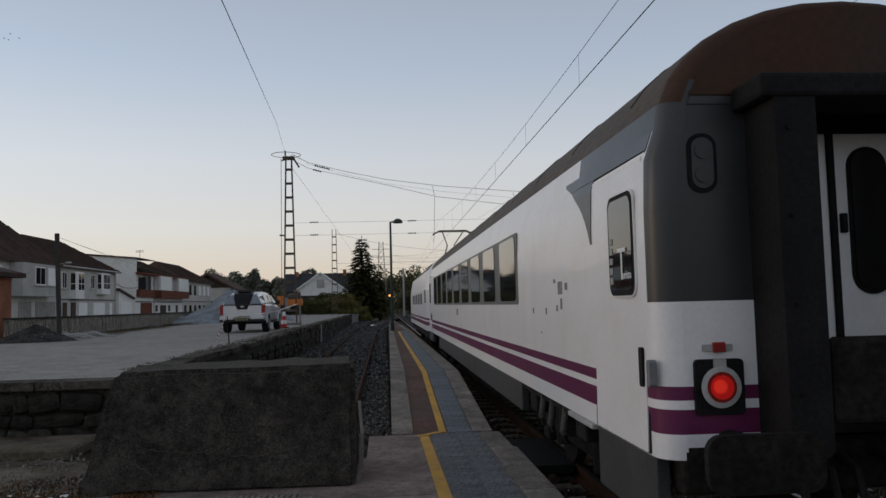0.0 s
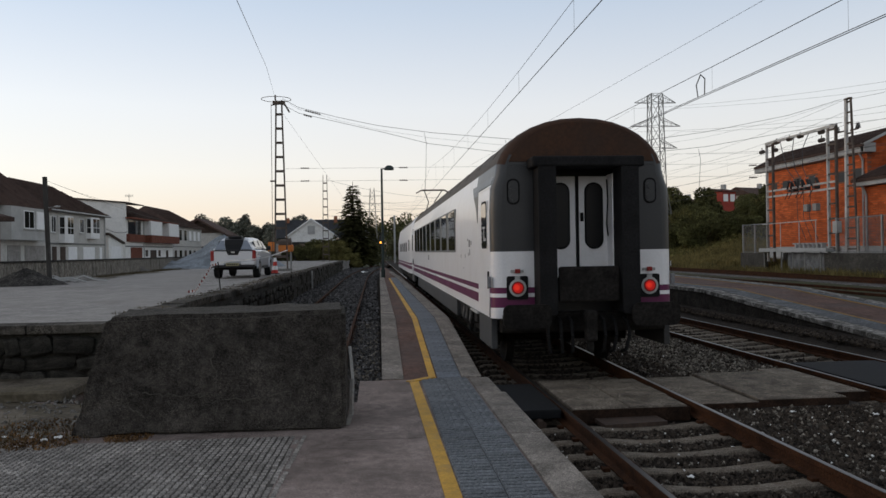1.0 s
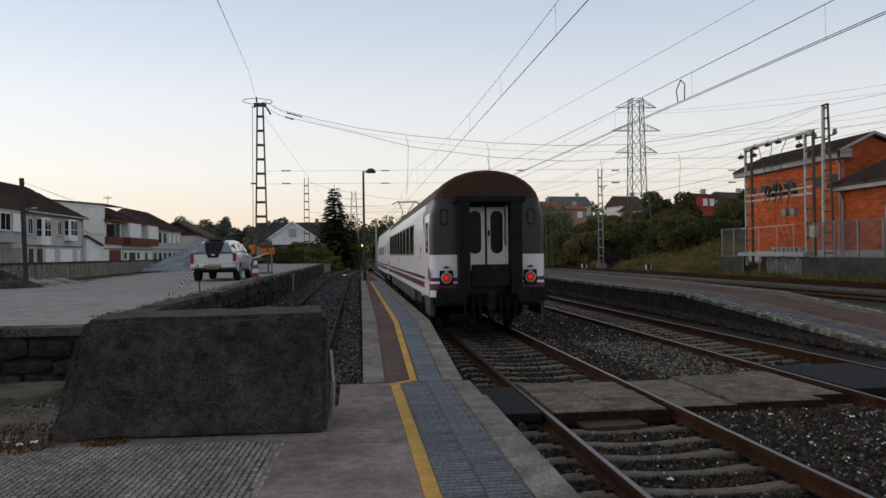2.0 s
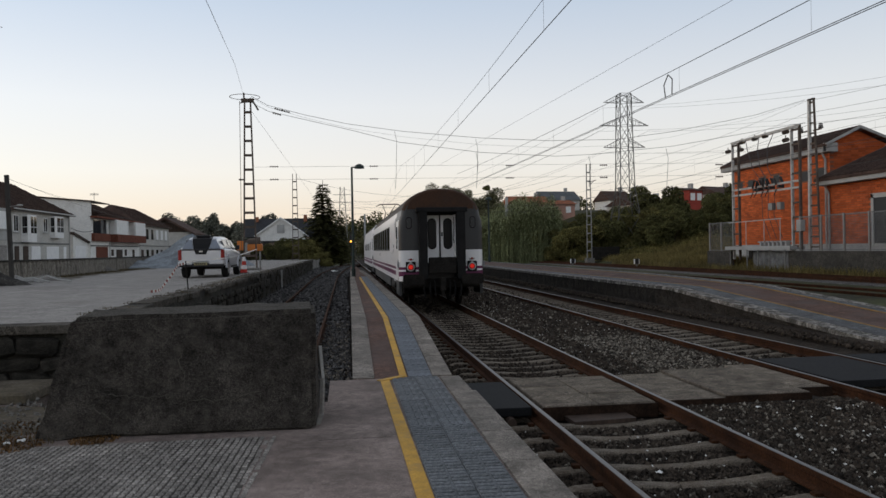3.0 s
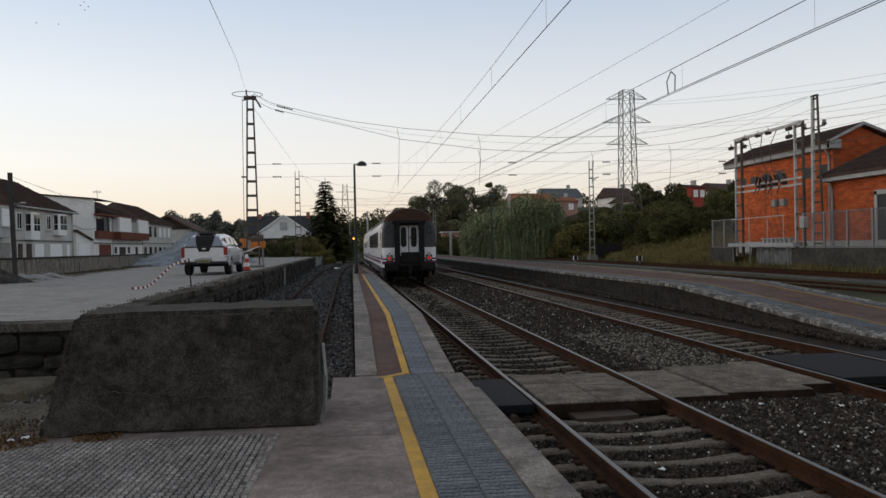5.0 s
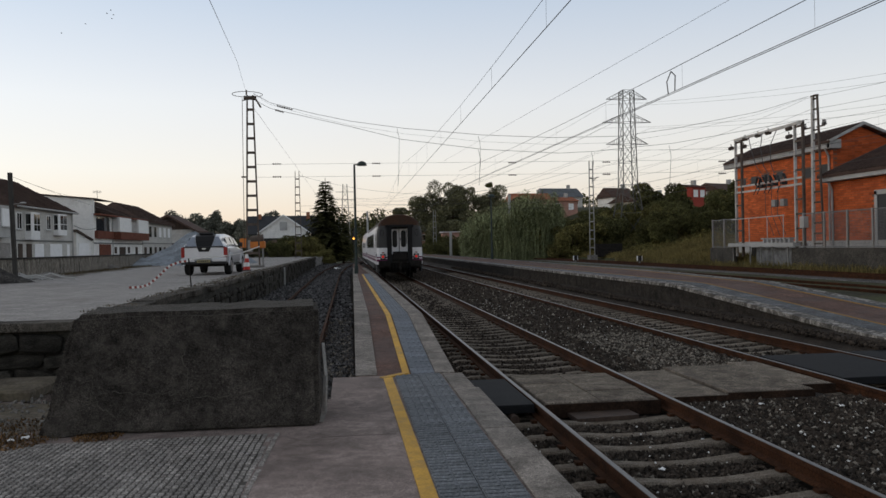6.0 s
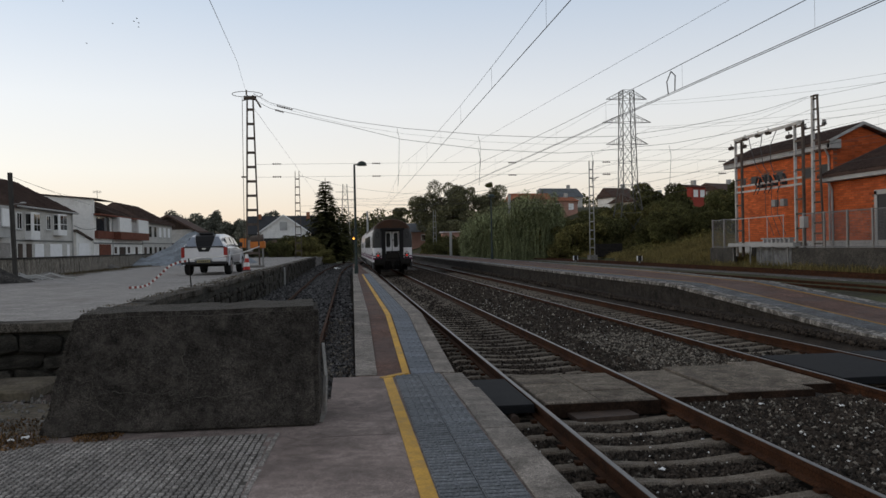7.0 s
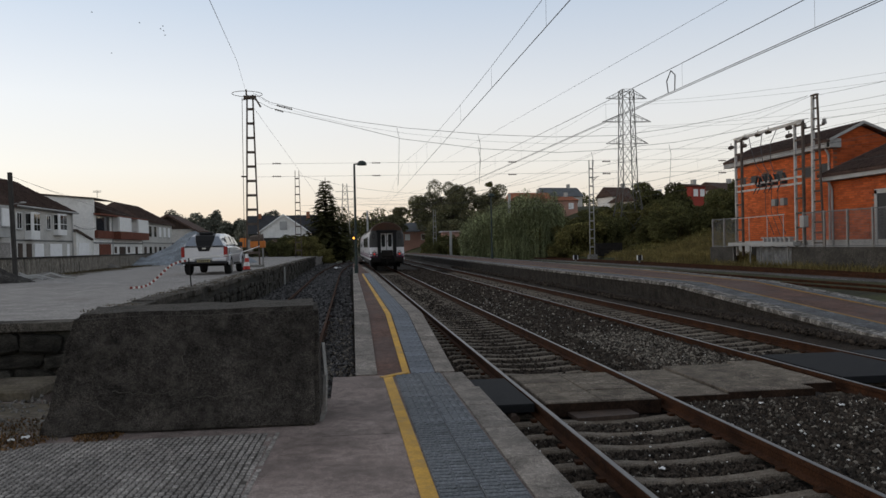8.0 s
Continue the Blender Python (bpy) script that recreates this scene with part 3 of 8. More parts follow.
part("paving_bed", b, mat("paving_bed_grey", (0.085, 0.078, 0.070), 0.95, 0.3, 2.0, 40, 0.3), platform_near, "dark bed of the grooved paving")

# island platform: kerb, tactile band, yellow lines
def p2_strip(name, x0, x1, dz, material, y0=5, y1=160, label="", far=False):
    """A band along the island platform; with far set, x0 and x1 count from its far edge."""
    b = bmesh.new()
    ys = [y0, 12.9] + [13.2 + i * 0.92 for i in range(10)] + [22.1, 22.4, 22.8, 24, 26, 28, 30, 32, 34, 36, 45, 70, 110, y1]
    rings = []
    for y in ys:
        z = platform_two_height(y) + dz
        o = platform_two_far(y) if far else 0.0
        rings.append([b.verts.new(p) for p in ((o + x0, y, z - 0.10), (o + x0, y, z), (o + x1, y, z), (o + x1, y, z - 0.10))])
    for a, c in zip(rings, rings[1:]):
        for i in range(3):
            b.faces.new((a[i], a[i + 1], c[i + 1], c[i]))
    b.faces.new(rings[0])
    b.faces.new(rings[-1][::-1])
    return part(name, b, material, platform_two, label)


WORNBAND = mat("tactile_band_worn", (0.125, 0.13, 0.138), 0.9, 0.3, 1.6, 30.0, 0.4, stain=(0.065, 0.063, 0.062), stain_amt=0.7, stain_scale=1.5, speck=0.4)
WORNYELLOW = mat("yellow_paint_faded", (0.34, 0.20, 0.06), 0.9, 0.3, 2.0, 40.0, 0.2, stain=(0.13, 0.085, 0.055), stain_amt=0.8, stain_scale=2.0)
WORNKERB = mat("kerb_peeling", (0.12, 0.112, 0.10), 0.92, 0.3, 2.5, 40, 0.6, stain=(0.50, 0.475, 0.44), stain_amt=0.9, stain_scale=5.0, speck=0.45)
p2_strip("edge_kerb", P2_EDGE - 0.05, P2_EDGE + 0.35, 0.015, WORNKERB, label="peeling pale kerb edge")
p2_strip("tactile_band", P2_EDGE + 0.38, P2_EDGE + 0.98, 0.012, WORNBAND, label="worn blue-grey tactile band")
p2_strip("yellow_line", P2_EDGE + 1.00, P2_EDGE + 1.07, 0.014, WORNYELLOW)
p2_strip("yellow_line", -0.66, -0.59, 0.014, WORNYELLOW, y1=45.5, far=True)
p2_strip("tactile_band", -0.56, -0.3, 0.012, WORNBAND, far=True)
p2_strip("edge_kerb", -0.28, 0.04, 0.015, WORNKERB, far=True)


# ---- ballast stones ----
def stones(name, regions, seed, label, material=STONE):
    """Loose angular stones; regions are (x0, x1, y0, y1, z, count, size, keep) with keep(x, y) true where stones lie."""
    r = np.random.RandomState(seed)
    V, Fc = [], []
    base = np.array([(1, 0, 0), (-1, 0, 0), (0, 1, 0), (0, -1, 0), (0, 0, 1), (0, 0, -1)], float)
    tri = np.array([(0, 2, 4), (2, 1, 4), (1, 3, 4), (3, 0, 4), (2, 0, 5), (1, 2, 5), (3, 1, 5), (0, 3, 5)])
    total = 0
    for x0, x1, y0, y1, z, n, size, keep in regions:
        xs, ys = r.uniform(x0, x1, n), r.uniform(y0, y1, n)
        ok = np.array([keep(a, c) for a, c in zip(xs, ys)])
        xs, ys = xs[ok], ys[ok]
        n = len(xs)
        s = size * r.uniform(0.55, 1.35, (n, 1)) * r.uniform(0.6, 1.2, (n, 3))
        pts = base[None] * (s[:, None, :]) + r.uniform(-0.25, 0.25, (n, 6, 3)) * s[:, None, :]
        a = r.uniform(0, 6.28, n)
        t = r.uniform(-0.7, 0.7, n)
        ca, sa, ct, st = np.cos(a), np.sin(a), np.cos(t), np.sin(t)
        x, yv, zv = pts[..., 0], pts[..., 1], pts[..., 2]
        y2, z2 = yv * ct[:, None] - zv * st[:, None], yv * st[:, None] + zv * ct[:, None]
        x2, y3 = x * ca[:, None] - y2 * sa[:, None], x * sa[:, None] + y2 * ca[:, None]
        zc = z + r.uniform(-0.3, 0.55, n) * size
        V.append(np.stack([x2 + xs[:, None], y3 + ys[:, None], z2 + zc[:, None]], -1).reshape(-1, 3))
        Fc.append((tri[None] + (np.arange(n) * 6)[:, None, None] + total).reshape(-1, 3))
        total += n * 6
    V, Fc = np.concatenate(V), np.concatenate(Fc)
    ob = raw(name, V.tolist(), Fc.tolist(), material)
    return tagged(ob, label, "ballast", kind="stuff")


def free1(x, y):
    """Between the rails of the near track, clear of the crossing and the rails."""
    if 9.4 < y < 11.65:
        return False
    if abs(x - XL) < 0.09 or abs(x - XL - GAUGE) < 0.09:
        return False
    k = (y - 3.2) % 0.6
    return 0.10 < k < 0.50 or rnd.random() < (0.06 if XL < x < XL + GAUGE else 0.45)


def free_mid(x, y):
    return not (9.7 < y < 12.1)


def free2(x, y):
    c = second_line(y)
    if 10.2 < y < 12.65 or abs(abs(x - c) - GAUGE / 2) < 0.09:
        return False
    k = (y - 6.0) % 0.6
    return abs(x - c) > 1.3 or 0.13 < k < 0.47


def anyw(x, y):
    return True


# shoulder between the two main tracks, a low ridge of ballast
b = bmesh.new()
prism(b, [(4.35, -0.22), (4.75, -0.13), (6.4, -0.13), (6.85, -0.22)], "y", -20, 170)
tagged(part("ballast_shoulder", b, BALLAST_BED), "low grey ballast shoulder between the tracks", "ballast", kind="structure")
b = bmesh.new()
prism(b, [(8.95, -0.24), (9.3, -0.04), (9.94, 0.12), (9.94, -0.3), (8.95, -0.3)], "y", 12.7, 170)
tagged(part("ballast_shoulder", b, BALLAST_BED), "low grey ballast strip below the island platform", "ballast", kind="structure")
stones("ballast_stones", [
    (1.74, 4.3, -14, 3.4, -0.185, 9000, 0.04, free1), (4.2, 9.9, -10, 6.0, -0.16, 9000, 0.05, anyw),
    (1.74, 4.3, 3.4, 9.5, -0.222, 14000, 0.027, free1), (1.60, 4.3, 11.6, 26, -0.215, 13000, 0.033, free1), (1.60, 4.3, 26, 60, -0.215, 6000, 0.05, free1),
    (4.2, 6.8, 4.0, 9.8, -0.13, 15000, 0.030, free_mid), (4.2, 7.0, 12.0, 28, -0.13, 11000, 0.046, free_mid), (4.2, 7.0, 28, 70, -0.13, 6000, 0.07, free_mid),
    (6.7, 9.2, 6.0, 12, -0.225, 6500, 0.032, free2), (6.7, 9.2, 12, 30, -0.23, 10000, 0.036, free2), (6.7, 9.2, 30, 70, -0.235, 4500, 0.055, free2), (9.3, 9.94, 12.7, 34, 0.05, 4500, 0.042, anyw), (9.3, 9.94, 34, 70, 0.05, 2500, 0.06, anyw)], 3,
    "grey-brown crushed stone ballast round the sleepers")
stones("pale_ballast", [(4.2, 6.8, 4.0, 9.8, -0.118, 1500, 0.026, free_mid), (5.0, 6.8, 12.0, 17.5, -0.112, 3600, 0.032, free_mid), (4.2, 6.9, 12, 19, -0.118, 900, 0.034, free_mid), (4.2, 6.9, 19, 45, -0.115, 1000, 0.046, free_mid), (-0.75, 0.07, 10.5, 24, -0.175, 1500, 0.036, anyw),
    (1.74, 4.3, 3.4, 9.5, -0.215, 700, 0.024, free1), (6.7, 9.94, 12, 30, -0.21, 1200, 0.034, free2)], 8, "paler grey stones among the ballast",
    mat("pale_stone", (0.155, 0.138, 0.115), 0.9, 0.3, 6.0, 30.0, 0.3, island=0.9))
stones("siding_stones", [(-3.6, 0.07, 10.0, 22, -0.17, 11000, 0.036, anyw), (-3.8, 0.1, 22, 60, -0.16, 9000, 0.06, anyw), (-3.8, 1.5, 60, 110, -0.17, 4000, 0.09, lambda x, y: x < 0.1 + (y - 60) * 0.03)], 4, "blue-grey crushed stone on the siding",
    mat("siding_stone", (0.090, 0.088, 0.088), 0.9, 0.4, 6.0, 30.0, 0.3, island=0.8))
stones("edge_rubble", [(-4.75, -3.9, 17, 45, 0.998, 1400, 0.022, lambda x, y: rnd.random() < (x + 4.8) / 0.8)], 14, "dark broken rubble along the deck's edge", STONE)
stones("pale_pebbles", [(1.9, 4.2, 3.5, 9.3, -0.18, 70, 0.013, anyw), (4.2, 6.8, 4, 9.6, -0.10, 150, 0.014, anyw), (4.2, 6.7, 12, 30, -0.10, 160, 0.016, anyw)], 5, "scattered pale pebbles and litter", WHITEPLASTER)
stones("yard_rubble", [(-6.5, -3.0, 8.4, 10.8, 0.11, 500, 0.03, anyw), (-9, -5.0, 7.0, 10.6, 0.11, 300, 0.03, anyw)], 6, "scattered rubble and dirt at the foot of the wall", CONCRETE)
EARTH = mat("bare_earth", (0.085, 0.07, 0.055), 0.95, 0.3, 1.5, 20, 0.7, c2=(0.15, 0.13, 0.105), stain=(0.10, 0.085, 0.045))
b = bmesh.new()
n = 26
ring = []
for i in range(n):
    a = 2 * math.pi * i / n
    k = 1 + 0.3 * noise.noise((math.cos(a) * 2, math.sin(a) * 2, 5))
    ring.append(b.verts.new((-6.9 + 3.9 * k * math.cos(a), 9.2 + 1.75 * k * math.sin(a), 0.106)))
c = b.verts.new((-6.9, 9.4, 0.15))
for i in range(n):
    b.faces.new((ring[i], ring[(i + 1) % n], c))
tagged(part("earth_patch", b, EARTH), "patch of bare earth over the paving", "earth", kind="structure")
def litter(x, y, z, s, seed):
    """A crumpled scrap of paper."""
    r = random.Random(seed)
    b = bmesh.new()
    bmesh.ops.create_grid(b, x_segments=4, y_segments=3, size=s)
    for v in b.verts:
        v.co += Vector((r.uniform(-.3, .3) * s, r.uniform(-.3, .3) * s, r.uniform(0, .7) * s))
    bmesh.ops.solidify(b, geom=list(b.faces), thickness=0.003)
    ob = part("litter", b, WHITEFRAME)
    ob.matrix_basis = pose(x, y, z, 0, 0, r.uniform(0, 360))
    tagged(ob, "crumpled white paper scrap lying by the tracks", "litter", "paper scraps")


for i, (x, y, z, s) in enumerate(((-3.30, 8.35, 0.125, 0.035), (-3.42, 8.30, 0.12, 0.03), (-3.6, 8.45, 0.12, 0.02), (-3.9, 8.5, 0.125, 0.02), (2.96, 7.12, -0.18, 0.028), (3.85, 8.1, -0.18, 0.022), (-1.0, 77.0, -0.05, 0.28), (6.1, 9.0, -0.09, 0.035), (5.2, 9.3, -0.09, 0.03))):
    litter(x, y, z, s, 500 + i)
# ---- the train ----
HALF = 1.43                     # half width of the coach body
COACH_LEN = 25.6


def body_outline(inset=0.0, z0=0.95):
    """Right half from sill to roof top, mirrored: the coach's cross-section."""
    right = [(HALF, z0), (HALF, 2.6), (HALF - 0.015, 2.95), (HALF - 0.09, 3.16)]
    for i in range(1, 9):
        a = radians(i * 90 / 8)
        right.append(((HALF - 0.09) * math.cos(a) ** 0.95, 3.16 + 0.90 * math.sin(a) ** 1.0))
    right[-1] = (0.0, 4.06)
    pts = right + [(-x, z) for x, z in right[-2::-1]]
    k = 1 - inset / HALF
    return [(x * k, z if z < 3.0 else 3.0 + (z - 3.0) * (1 - inset * 0.45)) for x, z in pts]


def loft(bm, stations, mat_of, wrap=True):
    """Joins closed outlines [(y, outline)] into a shell; mat_of(z, y) gives the face's material."""
    rings = [[bm.verts.new((x, y, z)) for x, z in o] for y, o in stations]
    n = len(rings[0])
    for (ya, _), (yb, _), r0, r1 in zip(stations, stations[1:], rings, rings[1:]):
        for i in range(n if wrap else n - 1):
            j = (i + 1) % n
            f = bm.faces.new((r0[i], r0[j], r1[j], r1[i]))
            f.material_index = mat_of(sum(v.co.z for v in f.verts) / 4, (ya + yb) / 2)
    return rings


def slab(bm, x0, x1, y0, y1, z0, z1, r, axis="x", seg=4):
    """A plate with rounded corners; axis is the thin direction."""
    if axis == "x":
        a0, a1, b0, b1, t0, t1 = y0, y1, z0, z1, x0, x1
    else:
        a0, a1, b0, b1, t0, t1 = x0, x1, z0, z1, y0, y1
    out = []
    for ca, cb, st in ((a1 - r, b1 - r, 0), (a0 + r, b1 - r, 90), (a0 + r, b0 + r, 180), (a1 - r, b0 + r, 270)):
        for i in range(seg + 1):
            an = radians(st + 90 * i / seg)
            out.append((ca + r * math.cos(an), cb + r * math.sin(an)))
    return prism(bm, out, axis, t0, t1)


def ringplate(bm, cx, y, cz, r, depth, n=20):
    bmesh.ops.create_cone(bm, cap_ends=True, segments=n, radius1=r, radius2=r, depth=depth,
                          matrix=Matrix.Translation((cx, y, cz)) @ Matrix.Rotation(radians(90), 4, 'X'))


def add_bogie(parent, y, name="bogie"):
    b = bmesh.new()
    for s in (-1, 1):
        box(b, s * 1.02, s * 1.16, y - 1.9, y + 1.9, 0.42, 0.62, 0.02)
        for dy in (-1.3, 1.3):
            box(b, s * 1.0, s * 1.22, y + dy - 0.17, y + dy + 0.17, 0.30, 0.62, 0.03)
            rod(b, (s * 1.1, y + dy * 0.62, 0.32), (s * 1.1, y + dy * 0.62, 0.78), 0.10, 10)
        rod(b, (s * 1.1, y - 0.2, 0.6), (s * 1.1, y + 0.5, 0.86), 0.05)
    box(b, -1.0, 1.0, y - 0.3, y + 0.3, 0.45, 0.75, 0.03)
    bg = part(name, b, UNDER, parent, "grimy black bogie")
    for dy in (-1.3, 1.3):
        b = bmesh.new()
        rod(b, (-0.95, y + dy, 0.45), (0.95, y + dy, 0.45), 0.08, 10)
        for s in (-1, 1):
            rod(b, (s * 0.80, y + dy, 0.45), (s * 0.93, y + dy, 0.45), 0.45, 28)
        part("wheelset", b, UNDER, bg, "steel wheelset")


def lean(bm, start=2.9):
    """Tilts what is fixed to the upper side along with the body's inward curve."""
    for v in bm.verts:
        z = v.co.z
        if z > start:
            d = 0.015 * min(1.0, (z - 2.6) / 0.35) + (0.075 * (z - 2.95) / 0.21 if z > 2.95 else 0.0)
            v.co.x -= math.copysign(d, v.co.x)


def build_coach():
    c = holder("passenger_coach", label="white passenger coach with purple stripes and a dark grey end", category="train coach")
    # shell
    RC = 0.17                    # radius of the rounded end corners
    sta = [(RC * (1 - math.cos(radians(15 * k))), body_outline(RC * (1 - math.sin(radians(15 * k))))) for k in range(6)]
    sta += [(RC + 0.01, body_outline()), (0.6, body_outline()), (2.2, body_outline()), (13, body_outline()), (COACH_LEN - 0.2, body_outline()),
            (COACH_LEN, body_outline(0.1))]
    levels = [1.05, 1.115, 1.275, 1.335, 1.425, 1.98]

    def split(o):
        out = []
        for (x0, z0), (x1, z1) in zip(o, o[1:]):
            out.append((x0, z0))
            cuts = [z for z in levels if min(z0, z1) + 1e-4 < z < max(z0, z1) - 1e-4]
            for z in sorted(cuts, reverse=z1 < z0):
                k = (z - z0) / (z1 - z0)
                out.append((x0 + (x1 - x0) * k, z))
        return out + [o[-1]]
    sta = [(y, split(o)) for y, o in sta]

    def which(z, y):
        if z > 3.40:
            return 3 if y > 0.12 else 4
        if 1.115 < z < 1.275 or 1.335 < z < 1.425:
            return 2
        if y < 0.2 and z > 1.98:
            return 1
        if z > 3.16:
            return 1 if y < 2.2 else 0
        return 0
    b = bmesh.new()
    rings = loft(b, sta, which, False)
    b.faces.new(rings[-1])
    part("body", b, [TRAINWHITE, TRAINGREY, PURPLE, TRAINROOF, TRAINBROWN], c, "white body shell, purple stripes, dark grey end band", True)
    # dark roof cover with ribs
    for i in range(13):
        b = bmesh.new()
        y = 0.9 + i * 1.9
        o = [(x, z + 0.012) for x, z in body_outline(0.0) if z > 3.4]
        for (x0, z0), (x1, z1) in zip(o, o[1:]):
            bar(b, (x0, y, z0 - 0.01), (x1, y, z1 - 0.01), 0.04, 0.015)
        part("roof_rib", b, TRAINROOF, c, "dirty brown roof rib")
    b = bmesh.new()
    box(b, -0.66, -0.36, 0.3, 0.75, 3.80, 3.94, 0.03)
    part("roof_hatch", b, TRAINROOF, c, "low dirty roof hatch")
    b = bmesh.new()
    box(b, -0.35, 0.35, 3.2, 5.4, 4.02, 4.13, 0.04)
    part("roof_box", b, TRAINROOF, c, "low dirty roof ventilator")
    # end wall: two side panels, brown hood and a recessed doorway
    for s in (-1, 1):
        end = bmesh.new()
        pan = [(x, z) for x, z in split(body_outline(RC)) if x * s >= 0.74 and z <= 3.45]
        pan = sorted({(round(abs(x), 4), round(z, 4)) for x, z in pan}, key=lambda p: p[1])
        zs = [1.03, 1.115, 1.275, 1.335, 1.425, 1.98, 2.6, 2.95, 3.2, 3.4]
        def edge_x(z):
            for (x0, z0), (x1, z1) in zip(pan, pan[1:]):
                if z0 <= z <= z1 and z1 > z0:
                    return x0 + (x1 - x0) * (z - z0) / (z1 - z0)
            return pan[-1][0] if z > pan[-1][1] else pan[0][0]
        for z0, z1 in zip(zs, zs[1:]):
            vs = [end.verts.new(p) for p in ((s * 0.74, 0, z0), (s * edge_x(z0), 0, z0), (s * edge_x(z1), 0, z1), (s * 0.74, 0, z1))]
            f = end.faces.new(vs)
            zm = (z0 + z1) / 2
            f.material_index = 2 if (1.115 < zm < 1.275 or 1.335 < zm < 1.425) else (1 if zm > 1.98 else 0)
        # jamb into the recess
        vs = [end.verts.new(p) for p in ((s * 0.74, 0, 1.03), (s * 0.74, 0.5, 1.03), (s * 0.74, 0.5, 3.4), (s * 0.74, 0, 3.4))]
        end.faces.new(vs).material_index = 1
        part("end_panel", end, [TRAINWHITE, TRAINGREY, PURPLE], c, "end panels, dark grey above white")
    b = bmesh.new()
    hood = [(x, z) for x, z in body_outline(RC) if z >= 3.30]
    hood = [(hood[0][0], 3.30)] + hood + [(hood[-1][0], 3.30)]
    prism(b, hood, "y", -0.01, 0.5)
    part("end_arch", b, TRAINGREY, c, "dark grey arch round the hood")
    b = bmesh.new()
    inner = [(x * 0.985, 3.36 + (z - 3.30) * 0.91) for x, z in hood]
    prism(b, inner, "y", -0.022, 0.0)
    part("end_hood", b, TRAINBROWN, c, "rust-brown rounded hood over the end doors")
    # black gangway frame
    b = bmesh.new()
    for s in (-1, 1):
        slab(b, s * 0.50 if s > 0 else -0.77, 0.77 if s > 0 else -0.50, -0.40, 0.02, 1.02, 3.34, 0.05, "y")
    box(b, -0.86, 0.86, -0.42, 0.05, 3.24, 3.40, 0.03)
    part("gangway_frame", b, BLACKRUBBER, c, "black rubber gangway frame")
    for s in (-1, 1):
        for z in (1.4, 1.95, 2.5, 3.05):
            b = bmesh.new()
            ringplate(b, s * 0.69, -0.405, z, 0.016, 0.02, 8)
            part("bolt_head", b, UNDER, c)
        b = bmesh.new()
        box(b, s * 0.485, s * 0.60, 0.02, 0.32, 1.30, 3.18, 0.015)
        part("door_jamb", b, TRAINWHITE, c, "white doorway jamb")
    b = bmesh.new()
    box(b, -0.80, 0.80, 0.48, 0.55, 1.0, 3.4)
    part("recess_back", b, TRAINGREY, c, "dark recess wall")
    for s in (-1, 1):
        b = bmesh.new()
        box(b, s * 0.02, s * 0.50, 0.31, 0.37, 1.55, 3.16, 0.012)
        d = part("end_door", b, TRAINWHITE, c, "white end door leaf with an oblong dark window")
        b = bmesh.new()
        slab(b, s * 0.12 if s > 0 else -0.42, 0.42 if s > 0 else -0.12, 0.295, 0.312, 2.0, 3.06, 0.148, "y", 8)
        part("window_seal", b, BLACKRUBBER, d)
        b = bmesh.new()
        slab(b, s * 0.145 if s > 0 else -0.395, 0.395 if s > 0 else -0.145, 0.285, 0.30, 2.03, 3.03, 0.122, "y", 8)
        part("door_glass", b, DULLGLASS, d)
    b = bmesh.new()
    box(b, -0.02, 0.02, 0.28, 0.35, 1.55, 3.16)
    box(b, 0.05, 0.095, 0.27, 0.32, 2.44, 2.58, 0.01)
    part("door_lock", b, BLACKRUBBER, c, "black door seal and lock")
    b = bmesh.new()
    box(b, -0.47, 0.47, -0.36, -0.29, 1.20, 1.74, 0.04)
    part("bridge_plate", b, UNDER, c, "raised black gangway bridge plate")
    # cable at the doorway
    b = bmesh.new()
    pts = [(0.47, 0.25, 3.1), (0.48, 0.23, 2.8), (0.45, 0.22, 2.4), (0.48, 0.24, 2.2)]
    for p, q in zip(pts, pts[1:]):
        rod(b, p, q, 0.012, 6)
    part("door_cable", b, BLACKRUBBER, c)
    # upper lamp recesses
    for s in (-1, 1):
        b = bmesh.new()
        slab(b, s * 1.08 - 0.10, s * 1.08 + 0.10, -0.012, 0.02, 2.70, 3.10, 0.09, "y", 6)
        l = part("upper_lamp", b, BLACKRUBBER, c, "dark oval lamp recess")
        b = bmesh.new()
        slab(b, s * 1.08 - 0.075, s * 1.08 + 0.075, -0.02, 0.0, 2.73, 3.07, 0.07, "y", 6)
        for z in (2.82, 2.98):
            ringplate(b, s * 1.08, -0.02, z, 0.055, 0.02, 14)
        part("lamp_lens", b, TRAINGREY, l, "unlit round lenses")
    # tail lamps
    for s in (-1, 1):
        x = s * 1.04
        b = bmesh.new()
        slab(b, x - 0.165, x + 0.165, -0.03, 0.02, 1.24, 1.60, 0.03, "y", 3)
        t = part("tail_lamp", b, BLACKRUBBER, c, "black tail lamp housing")
        b = bmesh.new()
        bmesh.ops.create_circle(b, segments=28, radius=0.135, matrix=Matrix.Translation((x, -0.05, 1.42)) @ Matrix.Rotation(radians(90), 4, 'X'))
        inner = bmesh.ops.create_circle(b, segments=28, radius=0.098, matrix=Matrix.Translation((x, -0.06, 1.42)) @ Matrix.Rotation(radians(90), 4, 'X'))
        bmesh.ops.bridge_loops(b, edges=list(b.edges))
        box(b, x - 0.04, x + 0.04, -0.05, -0.03, 1.54, 1.60)
        part("lamp_ring", b, GREYTRIM, t, "pale grey lamp ring")
        b = bmesh.new()
        ringplate(b, x, -0.045, 1.42, 0.10, 0.03, 24)
        part("lamp_lens", b, REDLENS, t, "dark red lens")
